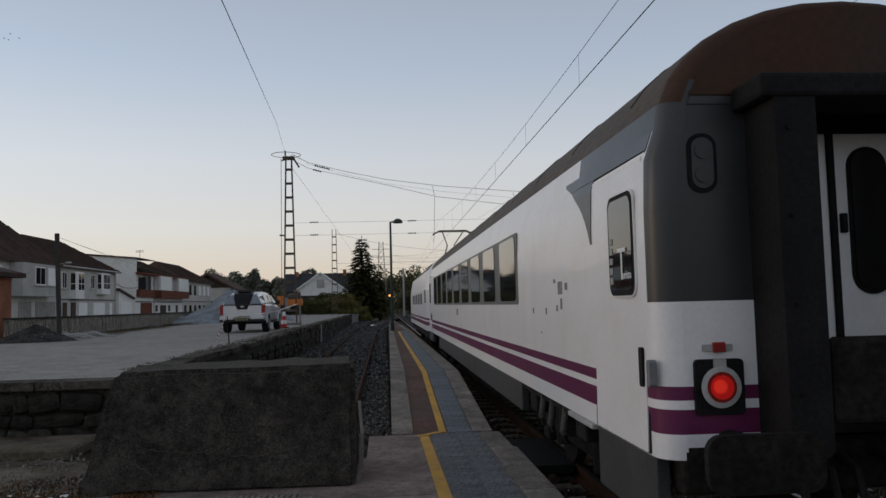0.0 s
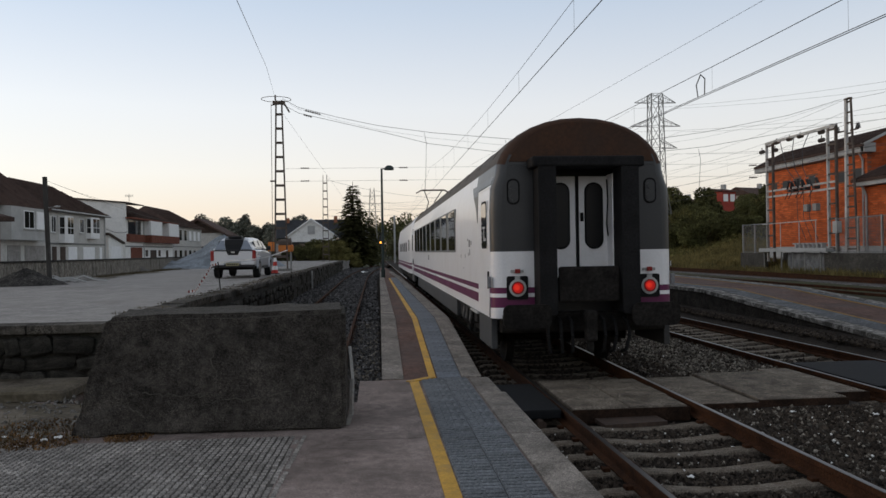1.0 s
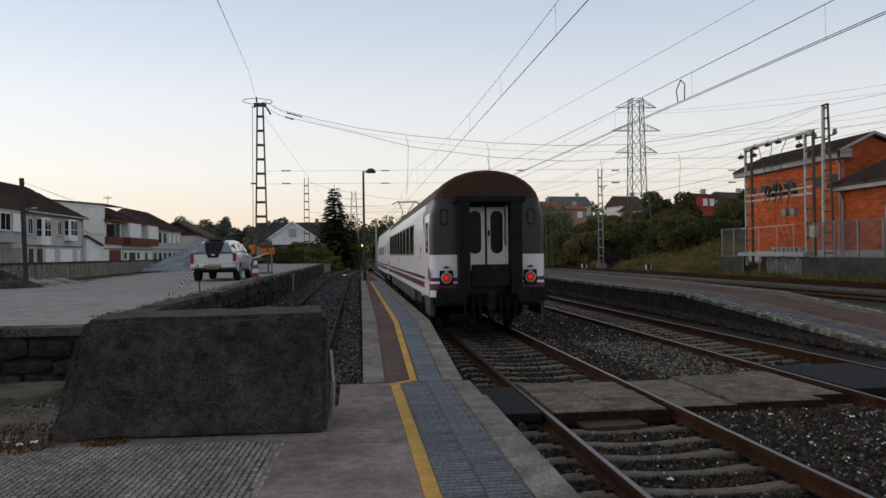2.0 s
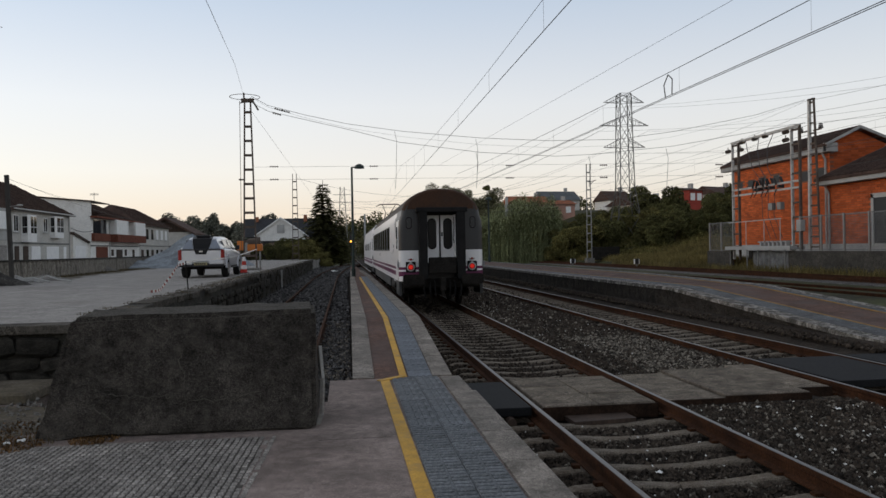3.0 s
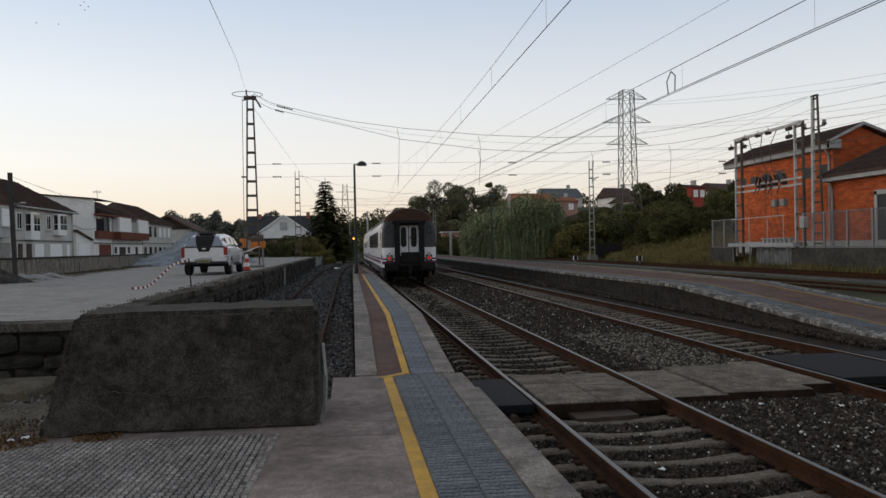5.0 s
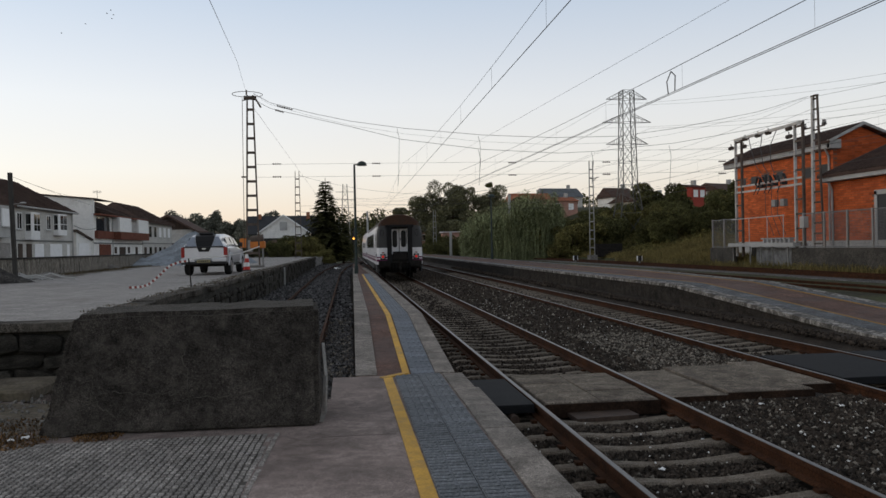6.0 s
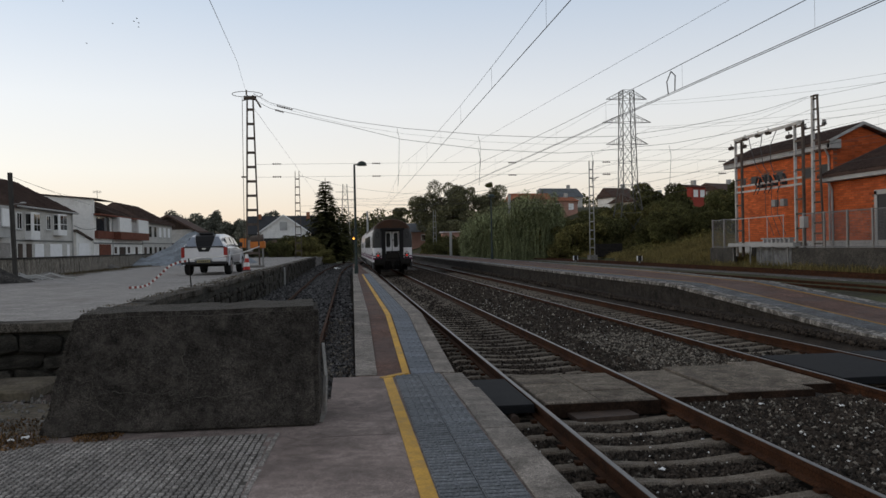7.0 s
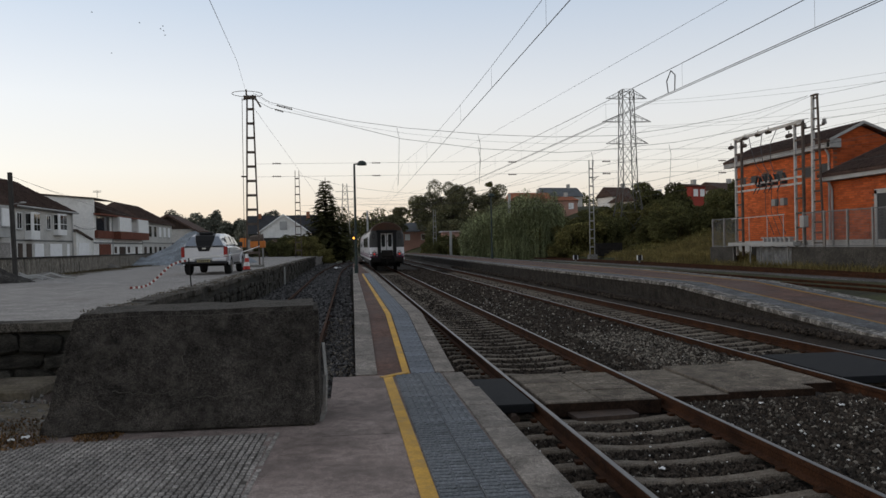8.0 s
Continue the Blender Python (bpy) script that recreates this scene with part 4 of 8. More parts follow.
        b = bmesh.new()
        ringplate(b, x, -0.052, 1.42, 0.078, 0.03, 24)
        part("lamp_core", b, TAILRED, t, "lit red core")
        b = bmesh.new()
        ringplate(b, x - 0.015, -0.056, 1.425, 0.045, 0.03, 16)
        part("lamp_bulb", b, TAILHOT, t, "bright red bulb")
        b = bmesh.new()
        box(b, x - 0.10, x + 0.10, -0.02, 0.01, 1.655, 1.695)
        k = part("reflector_bracket", b, GREYTRIM, c)
        b = bmesh.new()
        box(b, x - 0.035, x + 0.045, -0.045, -0.01, 1.645, 1.71, 0.006)
        part("reflector", b, REDLENS, k, "small red marker")
    # buffers, coupler and hoses
    for s in (-1, 1):
        b = bmesh.new()
        slab(b, s * 0.98 - 0.36, s * 0.98 + 0.36, -0.50, -0.44, 0.84, 1.19, 0.10, "y", 4)
        rod(b, (s * 0.98, -0.44, 1.02), (s * 0.98, 0.1, 1.02), 0.12, 14)
        part("buffer", b, UNDER, c, "wide black buffer plate")
    b = bmesh.new()
    box(b, -1.30, 1.30, 0.0, 0.25, 0.72, 1.03, 0.03)
    rod(b, (0, -0.35, 0.95), (0, 0.1, 1.0), 0.06)
    box(b, -0.09, 0.09, -0.45, -0.30, 0.62, 1.08, 0.03)
    box(b, -0.05, 0.05, -0.38, -0.30, 0.45, 0.7, 0.02)
    part("coupler", b, UNDER, c, "black screw coupling on the headstock")
    for x in (-0.62, -0.42, -0.25, 0.25, 0.42, 0.62):
        b = bmesh.new()
        ln = [(x, -0.02, 0.95), (x, -0.2, 0.9), (x * 1.02, -0.28, 0.7), (x * 0.95, -0.22, 0.46), (x * 0.9, -0.1, 0.42)]
        for p, q in zip(ln, ln[1:]):
            rod(b, p, q, 0.028, 7)
        part("brake_hose", b, BLACKRUBBER, c)
    # side doors with window, handle and frame
    for s in (-1, 1):
        for yd in (0.25, COACH_LEN - 1.55):
            xo = s * (HALF + 0.006)
            b = bmesh.new()
            slab(b, min(xo, s * HALF), max(xo, s * HALF), yd - 0.042, yd + 1.295, 0.956, 3.045, 0.02, "x", 3)
            lean(b)
            fr = part("door_frame", b, BLACKRUBBER, c)
            xo2 = s * (HALF + 0.012)
            b = bmesh.new()
            slab(b, min(xo2, s * HALF), max(xo2, s * HALF), yd, yd + 1.25, 0.962, 3.00, 0.015, "x", 3)
            lean(b)
            d = part("side_door", b, TRAINWHITE, c, "white side door with a tall window")
            for dx, g, mt in ((0.016, 0.0, WHITEFRAME), (0.020, 0.012, BLACKRUBBER), (0.024, 0.045, DARKGLASS)):
                xa = s * (HALF + dx)
                b = bmesh.new()
                slab(b, min(xa, s * HALF), max(xa, s * HALF), yd + 0.11 + g, yd + 0.73 - g, 2.02 + g, 2.80 - g, 0.10 - g * 0.4, "x", 5)
                part("door_window", b, mt, d)
            b = bmesh.new()
            xh = s * (HALF + 0.022)
            slab(b, min(xh, s * HALF), max(xh, s * HALF), yd + 0.03, yd + 0.10, 1.40, 1.67, 0.02, "x", 3)
            part("door_handle", b, BLACKRUBBER, d, "dark recessed handle")
            b = bmesh.new()
            xh = s * (HALF + 0.05)
            slab(b, min(xh, s * HALF), max(xh, s * HALF), yd - 0.20, yd - 0.14, 1.42, 1.60, 0.025, "x", 3)
            part("door_control", b, MARKGREY, c, "grey door control")
            # dark plate over the door, sweeping down to the rear
            if yd < 1:
                b = bmesh.new()
                zs = (2.48, 2.58, 2.68, 2.78, 2.86, 2.94, 3.0, 3.035, 3.08, 3.12, 3.16)
                far = (1.30, 1.36, 1.45, 1.57, 1.69, 1.84, 1.98, 2.08, 2.24, 2.38, 2.45)
                rows = []
                for z, f in zip(zs, far):
                    d = 0.015 * min(1.0, max(0.0, (z - 2.6) / 0.35)) + (0.075 * (z - 2.95) / 0.21 if z > 2.95 else 0.0)
                    near = yd + 1.27 if z < 3.035 else 0.2
                    rows.append((z, s * (HALF + 0.007 - d), near, yd + f))
                quads = []
                for (z0, xa, n0, f0), (z1, xb, n1, f1) in zip(rows, rows[1:]):
                    n0 = max(n0, n1) if z0 < 3.03 else n0
                    n1 = n0 if z0 < 3.03 else n1
                    vv = [b.verts.new(p) for p in ((xa, n0, z0), (xa, f0, z0), (xb, f1, z1), (xb, n1, z1))]
                    quads.append(b.faces.new(vv if s > 0 else vv[::-1]))
                bmesh.ops.remove_doubles(b, verts=list(b.verts), dist=0.0005)
                bmesh.ops.solidify(b, geom=list(b.faces), thickness=0.006)
                part("end_band", b, TRAINGREY, c, "dark grey band sweeping to the rear")
    # lettering behind the rear door's pane: the class sign
    for txt, size, yy, zz in (("T", 0.34, 0.72, 2.15), ("urista", 0.085, 0.60, 2.155)):
        cu = bpy.data.curves.new("class_sign", 'FONT')
        cu.body, cu.size, cu.extrude = txt, size, 0.002
        cu.materials.append(WHITEFRAME)
        ob = new("class_sign", cu)
        ob.parent = c
        ob.matrix_basis = Matrix.Translation((-(HALF + 0.030), yy, zz)) @ Matrix(((0, 0, -1, 0), (-1, 0, 0, 0), (0, 1, 0, 0), (0, 0, 0, 1)))
        ob["label"] = "white class letter on the door pane"
    b = bmesh.new()
    for k in range(5):
        box(b, -(HALF + 0.029), -(HALF + 0.024), 0.85, 0.92, 2.12 + k * 0.075, 2.17 + k * 0.075)
    part("door_notice", b, GREYTRIM, c, "pale notice strip in the door pane")
    # window ribbon
    for s in (-1, 1):
        n, ya, yb = 9, 5.27, 22.4
        pitch = (yb - ya - 0.13 - 1.36) / (n - 1)
        b = bmesh.new()
        xo = s * (HALF + 0.006)
        slab(b, min(xo, s * (HALF - 0.03)), max(xo, s * (HALF - 0.03)), ya - 0.05, yb + 0.05, 1.97, 2.93, 0.06, "x", 3)
        rb = part("window_band", b, BANDGREY, c, "mid grey window band")
        for k in range(n):
            b = bmesh.new()
            xa = s * (HALF + 0.014)
            slab(b, min(xa, s * HALF), max(xa, s * HALF), ya + 0.10 + k * pitch, ya + 1.46 + k * pitch, 2.02, 2.89, 0.10, "x", 4)
            part("window", b, DARKGLASS, rb, "tinted window pane")
    # small marks beside the door
    marks = [(2.68 + 0.07 * k, 2.07, 0.045, 0.13) for k in range(3)] + [(2.46, 2.11, 0.10, 0.07), (2.70, 1.92, 0.07, 0.11), (2.90, 1.90, 0.06, 0.06),
             (2.98, 2.19, 0.09, 0.04), (3.45, 1.86, 0.05, 0.07), (4.18, 1.86, 0.05, 0.07), (3.75, 1.64, 0.03, 0.025), (13.7, 1.72, 0.12, 0.16), (13.95, 1.72, 0.12, 0.16)]
    for y, z, w, h in marks:
        b = bmesh.new()
        box(b, -(HALF + 0.004), -(HALF - 0.01), y, y + w, z, z + h)
        part("body_mark", b, MARKGREY, c, "small grey marking")
    # skirt and gear
    for s in (-1, 1):
        for y0, y1, z0 in ((0.15, 1.55, 0.47), (5.2, 20.4, 0.58), (23.6, COACH_LEN - 0.1, 0.62)):
            b = bmesh.new()
            box(b, s * (HALF - 0.10), s * (HALF - 0.004), y0, y1, z0, 0.948, 0.012)
            part("skirt", b, TRAINSKIRT, c, "grimy grey skirt")
        b = bmesh.new()
        for y0, y1, z0 in ((2.1, 2.5, 0.7), (2.9, 3.3, 0.62), (4.4, 4.8, 0.66)):
            box(b, s * (HALF - 0.18), s * (HALF - 0.04), y0, y1, z0, 0.95, 0.02)
        box(b, s * (HALF - 0.1), s * (HALF - 0.02), 1.95, 5.2, 0.88, 0.96, 0.01)
        part("side_gear", b, UNDER, c, "grimy gear boxes")
        b = bmesh.new()
        box(b, s * (HALF - 0.14), s * (HALF + 0.03), 1.62, 2.5, 0.90, 0.945, 0.01)
        part("step_board", b, GREYTRIM, c, "worn pale step board")
        for yy in (2.9, 3.5, 4.0):
            b = bmesh.new()
            rod(b, (s * (HALF - 0.05), yy, 0.92), (s * (HALF - 0.02), yy + 0.05, 0.66), 0.035, 8)
            rod(b, (s * (HALF - 0.02), yy + 0.05, 0.66), (s * (HALF - 0.1), yy + 0.3, 0.55), 0.03, 8)
            part("damper", b, SKIRTPALE, c, "dusty damper of the bogie")
    b = bmesh.new()
    box(b, -1.2, 1.2, 0.3, COACH_LEN - 0.2, 0.8, 0.98)
    part("underframe", b, UNDER, c)
    add_bogie(c, 3.4)
    add_bogie(c, COACH_LEN - 3.4)
    return c


def build_locomotive():
    """Electric locomotive ahead of the coach; its rear stands at y = 0."""
    c = holder("locomotive", label="white electric locomotive with purple stripes and raised pantograph", category="locomotive")
    prof = [(-1.45, 0.9), (-1.45, 2.6), (-1.30, 3.45), (-1.05, 3.75), (1.05, 3.75), (1.30, 3.45), (1.45, 2.6), (1.45, 0.9)]
    front = [(x * 0.93, min(z, 2.4) if z > 3 else z) for x, z in prof]
    b = bmesh.new()
    cuts = [1.115, 1.275, 1.335, 1.425]

    def split(o):
        out = []
        for (x0, z0), (x1, z1) in zip(o, o[1:]):
            out.append((x0, z0))
            for z in sorted([z for z in cuts if min(z0, z1) < z < max(z0, z1)], reverse=z1 < z0):
                k = (z - z0) / (z1 - z0)
                out.append((x0 + (x1 - x0) * k, z))
        return out + [o[-1]]
    rear = [(x * 0.94, z if z < 3 else 2.75) for x, z in prof]
    st = [(0.0, split(rear)), (0.95, split(prof)), (19.0, split(prof)), (20.0, split(front))]
    rg = loft(b, st, lambda z, y: 1 if z > 3.6 else (2 if 1.115 < z < 1.275 or 1.335 < z < 1.425 else 0))
    b.faces.new(rg[0])
    b.faces.new(rg[-1][::-1])
    part("body", b, [TRAINWHITE, TRAINROOF, PURPLE], c, "white locomotive body")
    b = bmesh.new()
    box(b, -1.15, 1.15, -0.03, 0.5, 2.45, 2.66)
    part("rear_windscreen", b, DARKGLASS, c)
    for s in (-1, 1):
        b = bmesh.new()
        box(b, s * 1.40, s * 1.455, 1.1, 1.75, 2.05, 2.6)
        part("cab_window", b, DARKGLASS, c)
        for k in range(5):
            b = bmesh.new()
            box(b, s * 1.40, s * 1.452, 4.2 + k * 2.4, 5.8 + k * 2.4, 2.0, 2.5)
            part("side_grille", b, TRAINSKIRT, c)
    b = bmesh.new()
    box(b, -1.3, 1.3, 0.1, 19.9, 0.55, 0.92)
    for s in (-1, 1):
        rod(b, (s * 0.98, -0.35, 1.03), (s * 0.98, 0.2, 1.03), 0.2, 14)
        rod(b, (s * 0.98, 19.8, 1.03), (s * 0.98, 20.4, 1.03), 0.2, 14)
    part("underframe", b, UNDER, c)
    for i, (y0, y1) in enumerate(((2.0, 5.0), (7.5, 12.0), (14.5, 17.5))):
        b = bmesh.new()
        box(b, -0.7, 0.7, y0, y1, 3.74, 3.98, 0.05)
        part("roof_box", b, TRAINROOF, c)
    # pantograph
    b = bmesh.new()
    y = 3.4
    for s in (-1, 1):
        rod(b, (s * 0.45, y, 4.0), (s * 0.16, y + 1.35, 4.75), 0.03)
        rod(b, (s * 0.16, y + 1.35, 4.75), (s * 0.5, y, 5.32), 0.025)
    rod(b, (-0.62, y, 5.32), (0.62, y, 5.32), 0.03)
    rod(b, (-0.62, y + 0.3, 5.32), (0.62, y + 0.3, 5.32), 0.03)
    for s in (-1, 1):
        rod(b, (s * 0.62, y, 5.32), (s * 0.92, y, 5.16), 0.025)
        rod(b, (s * 0.62, y + 0.3, 5.32), (s * 0.92, y + 0.3, 5.16), 0.025)
    part("pantograph", b, RUSTSTEEL, c, "raised dark pantograph")
    add_bogie(c, 4.3)
    add_bogie(c, 15.7)
    return c


coach = build_coach()
loco = build_locomotive()
# ---- buffer block at the end of the siding ----
b = bmesh.new()
vs = [b.verts.new(p) for p in (
    (-3.22, 8.45, 0.08), (-0.34, 8.40, 0.08), (-0.34, 9.9, 0.08), (-3.3, 9.9, 0.08),
    (-2.86, 8.50, 1.36), (-0.33, 8.55, 1.385), (-0.40, 9.75, 1.385), (-2.98, 9.7, 1.36))]
for f in ((0, 1, 5, 4), (1, 2, 6, 5), (2, 3, 7, 6), (3, 0, 4, 7), (4, 5, 6, 7), (0, 3, 2, 1)):
    b.faces.new([vs[i] for i in f])
bmesh.ops.bevel(b, geom=list(b.edges), offset=0.05, segments=2, affect='EDGES')
bmesh.ops.subdivide_edges(b, edges=list(b.edges), cuts=14, use_grid_fill=True)
bmesh.ops.triangulate(b, faces=[f for f in b.faces if len(f.verts) > 4])
b.normal_update()
for v in b.verts:
    p = v.co
    d = 0.018 * noise.noise(p * 3.1) + 0.010 * noise.noise(p * 9.0) + 0.006 * noise.noise(p * 25.0)
    if p.x < -2.7:
        d += 0.05 * noise.noise(p * 4.0)
    v.co += v.normal * d
# faces that point up get the paler second material
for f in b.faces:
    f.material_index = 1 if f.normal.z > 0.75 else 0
TOPPALE = mat("block_paler_top", (0.075, 0.068, 0.058), 0.95, 0.3, 3.0, 40.0, 0.5, stain=(0.06, 0.055, 0.05), stain_amt=0.6, stain_scale=3.0, speck=0.4)
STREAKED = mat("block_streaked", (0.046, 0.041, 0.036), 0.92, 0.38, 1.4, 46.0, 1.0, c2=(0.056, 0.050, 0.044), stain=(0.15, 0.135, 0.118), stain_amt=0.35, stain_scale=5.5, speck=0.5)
stop = part("buffer_block", b, [STREAKED, TOPPALE])
tagged(stop, "massive soot-blackened concrete buffer block at the siding's end", "buffer stop")
CRACK = mat("pale_crack", (0.085, 0.078, 0.068), 0.95, 0.3, 6.0, 60.0, 0.3)
cr = random.Random(3)
for x0, z0, x1, z1, r in ((-1.75, 1.05, -1.70, 0.35, 0.009), (-1.78, 0.42, -0.95, 0.50, 0.006), (-2.9, 0.62, -2.45, 0.30, 0.006), (-0.95, 0.50, -0.80, 0.22, 0.005), (-2.5, 0.55, -1.8, 0.50, 0.005)):
    b = bmesh.new()
    n = 12
    pts = []
    for i in range(n + 1):
        t = i / n
        x, z = x0 + (x1 - x0) * t + cr.uniform(-.03, .03), z0 + (z1 - z0) * t + cr.uniform(-.025, .025)
        pts.append((x, 8.435 + 0.05 * (z - 0.08) / 1.3 - 0.003, z))
    for p, q in zip(pts, pts[1:]):
        bar(b, p, q, r * 0.8, 0.010)
    part("crack", b, CRACK, stop, "pale crack in the concrete")
b = bmesh.new()
ln = [(-0.33, 8.62, 0.1), (-0.285, 8.62, 0.22), (-0.27, 8.66, 0.6), (-0.30, 8.75, 0.95)]
for p, q in zip(ln, ln[1:]):
    bar(b, p, q, 0.035, 0.05)
part("steel_edge", b, STEEL, stop, "bent steel strip on the block's flank")
# ---- the goods deck and the houses behind it ----
rng = random.Random(5)


def stone_mesh(name, seed, material):
    r = random.Random(seed)
    b = bmesh.new()
    bmesh.ops.create_cube(b, size=1.0)
    bmesh.ops.bevel(b, geom=list(b.edges), offset=0.16, segments=1, affect='EDGES')
    for v in b.verts:
        v.co += Vector((r.uniform(-.05, .05), r.uniform(-.05, .05), r.uniform(-.05, .05)))
    me = bpy.data.meshes.new(name)
    b.to_mesh(me)
    b.free()
    me.materials.append(material)
    return me


DECKSTONE = mat("deck_wall_stone", (0.036, 0.033, 0.028), 0.95, 0.35, 2.0, 20.0, 0.6, stain=(0.075, 0.07, 0.058), stain_amt=0.5, stain_scale=3.0, obj=0.45, speck=0.4)
STONES = [stone_mesh("wall_stone", k, DECKSTONE) for k in range(5)]


def lay_wall_stones(parent, start, along, length, z0, z1, out, count_limit):
    """Courses of rough stones along a wall; along and out are unit vectors."""
    along, out = Vector(along), Vector(out)
    n = 0
    z = z0
    while z < z1 - 0.08 and n < count_limit:
        h = rng.uniform(0.16, 0.34)
        h = min(h, z1 - z)
        s = rng.uniform(-0.2, 0)
        while s < length and n < count_limit:
            w = rng.uniform(0.18, 0.75)
            c = Vector(start) + along * (s + w / 2) + Vector((0, 0, z + h / 2)) + out * rng.uniform(-0.06, 0.04)
            m = Matrix.Translation(c) @ Matrix(((along.x, -out.x, 0, 0), (along.y, -out.y, 0, 0), (0, 0, 1, 0), (0, 0, 0, 1)))
            piece("stone", STONES[n % 5], parent, m @ Matrix.Rotation(rng.uniform(-.2, .2), 4, 'Y') @ Matrix.Diagonal((w * 0.97, 0.22, h * 0.95, 1)))
            s += w
            n += 1
        z += h


b = bmesh.new()
box(b, -20, DECK_X - 0.05, 11.93, 12.0, -0.4, 0.98)
box(b, DECK_X, DECK_X + 0.06, 12.0, 95.0, -0.4, 0.97)
deck_wall = part("deck_wall", b, STONEWALL)
tagged(deck_wall, "old dark rubble-stone retaining wall of the goods deck", "wall", kind="structure")
lay_wall_stones(deck_wall, (-9.6, 11.93, 0), (1, 0, 0), 5.6, 0.06, 0.86, (0, -1, 0), 75)
lay_wall_stones(deck_wall, (DECK_X + 0.06, 12.0, 0), (0, 1, 0), 24, -0.2, 0.86, (1, 0, 0), 225)
# the far stretch of the wall, too small to tell stone from stone
vs, fs = [], []
z = -0.2
while z < 0.84:
    h = rng.uniform(0.18, 0.34)
    y = 35.6
    while y < 95:
        w = rng.uniform(0.3, 0.9)
        x1 = DECK_X + 0.10 + rng.uniform(-0.05, 0.07)
        i = len(vs)
        ya, yb, za, zb = y + 0.015, y + w - 0.015, z + 0.012, min(z + h, 0.86) - 0.012
        vs += [(DECK_X, ya - 0.02, za - 0.02), (DECK_X, yb + 0.02, za - 0.02), (DECK_X, yb + 0.02, zb + 0.02), (DECK_X, ya - 0.02, zb + 0.02), (x1, ya, za), (x1 + rng.uniform(-.03, .03), yb, za), (x1 + rng.uniform(-.03, .03), yb, zb), (x1, ya, zb)]
        fs += [(i + 4, i + 5, i + 6, i + 7), (i, i + 1, i + 5, i + 4), (i + 1, i + 2, i + 6, i + 5), (i + 2, i + 3, i + 7, i + 6), (i + 3, i, i + 4, i + 7)]
        y += w
    z += h
tagged(raw("stones", vs, fs, DECKSTONE, deck_wall), kind="stuff")
b = bmesh.new()
for k in range(14):
    x0 = -4.0 - 1.1 * (k + 1)
    box(b, x0 + 0.01, x0 + 1.09, 11.80, 12.3, 0.88, 1.02 + rng.uniform(-.01, .015), 0.015)
y = 12.3
while y < 95:
    d = rng.uniform(0.9, 1.5)
    box(b, DECK_X - 0.35, DECK_X + 0.14 + rng.uniform(-.09, .05), y + 0.01, y + d - 0.01, 0.86, 1.01 + rng.uniform(-.03, .02), 0.02)
    y += d
coping = part("deck_coping", b, mat("coping_dark", (0.065, 0.058, 0.049), 0.95, 0.45, 1.6, 22, 0.8, stain=(0.15, 0.135, 0.115), stain_amt=0.6, stain_scale=1.4, speck=0.5))
tagged(coping, "weathered stone coping along the goods deck", "coping", kind="structure")
b = bmesh.new()
rod(b, (DECK_X + 0.2, 47.4, -0.25), (DECK_X + 0.2, 47.4, 0.93), 0.055, 8)
part("conduit", b, GREYTRIM, deck_wall, "pale vertical conduit")
# ledge at the foot of the deck
b = bmesh.new()
prism(b, [(-20, 10.9), (-4.1, 10.6), (-4.1, 11.8), (-20, 11.8)], "z", 0.08, 0.24)
bmesh.ops.bevel(b, geom=list(b.edges), offset=0.03, segments=1, affect='EDGES')
tagged(part("concrete_ledge", b, EARTH), "low dusty concrete ledge at the foot of the deck wall", "ledge", kind="structure")
# parapet wall towards the houses
line = [(-14.35, 30.8, 1.0), (-13.95, 35, 1.0), (-13.9, 40, 1.0), (-15.2, 56, 1.0), (-16.1, 73, 1.0), (-17.5, 100, 1.0)]
b = bmesh.new()
sweep(b, line, [(-0.12, -0.1), (0.12, -0.1), (0.10, 0.80), (-0.10, 0.80)])
YARDWALL = mat("yard_wall_concrete", (0.26, 0.235, 0.20), 0.95, 0.4, 2.2, 14, 0.5, stain=(0.06, 0.053, 0.045), stain_amt=0.95, stain_scale=2.2, stretch=(1, 1, 0.2), speck=0.45)
yard_wall = part("yard_wall", b, YARDWALL)
tagged(yard_wall, "low streaked concrete wall between goods yard and houses", "wall", kind="structure")
b = bmesh.new()
sweep(b, line, [(-0.16, 0.80), (0.16, 0.80), (0.16, 0.87), (-0.16, 0.87)])
part("wall_cap", b, BLOCKSTAIN, yard_wall, "dark wall coping")

vr = random.Random(77)
for width, z, material, lab in ((2.6, 1.004, "verge_earth", "strip of dark trodden earth along the yard wall"), (1.2, 1.009, "verge_weedy", "weedy brown edge at the foot of the yard wall")):
    b = bmesh.new()
    rows = []
    for (xa, ya, _), (xb, yb, _) in zip(line, line[1:]):
        n = max(2, int((yb - ya) / 0.7))
        for i in range(n):
            t = i / n
            x, y = xa + (xb - xa) * t, ya + (yb - ya) * t
            w = width * (0.7 + 0.5 * noise.noise((0, y * 0.35, width)) + vr.uniform(-.12, .12))
            rows.append((b.verts.new((x - 0.1, y, z)), b.verts.new((x + w, y, z))))
    for (p0, p1), (q0, q1) in zip(rows, rows[1:]):
        b.faces.new((p0, p1, q1, q0))
    tagged(part("earth_verge", b, mat(material, (0.13, 0.112, 0.09) if width > 2 else (0.075, 0.062, 0.04), 0.95, 0.35, 1.3, 14.0, 0.6, stain=(0.20, 0.18, 0.155) if width > 2 else (0.10, 0.085, 0.045), stain_amt=0.6, stain_scale=0.9, speck=0.4)), lab, "earth", kind="structure")


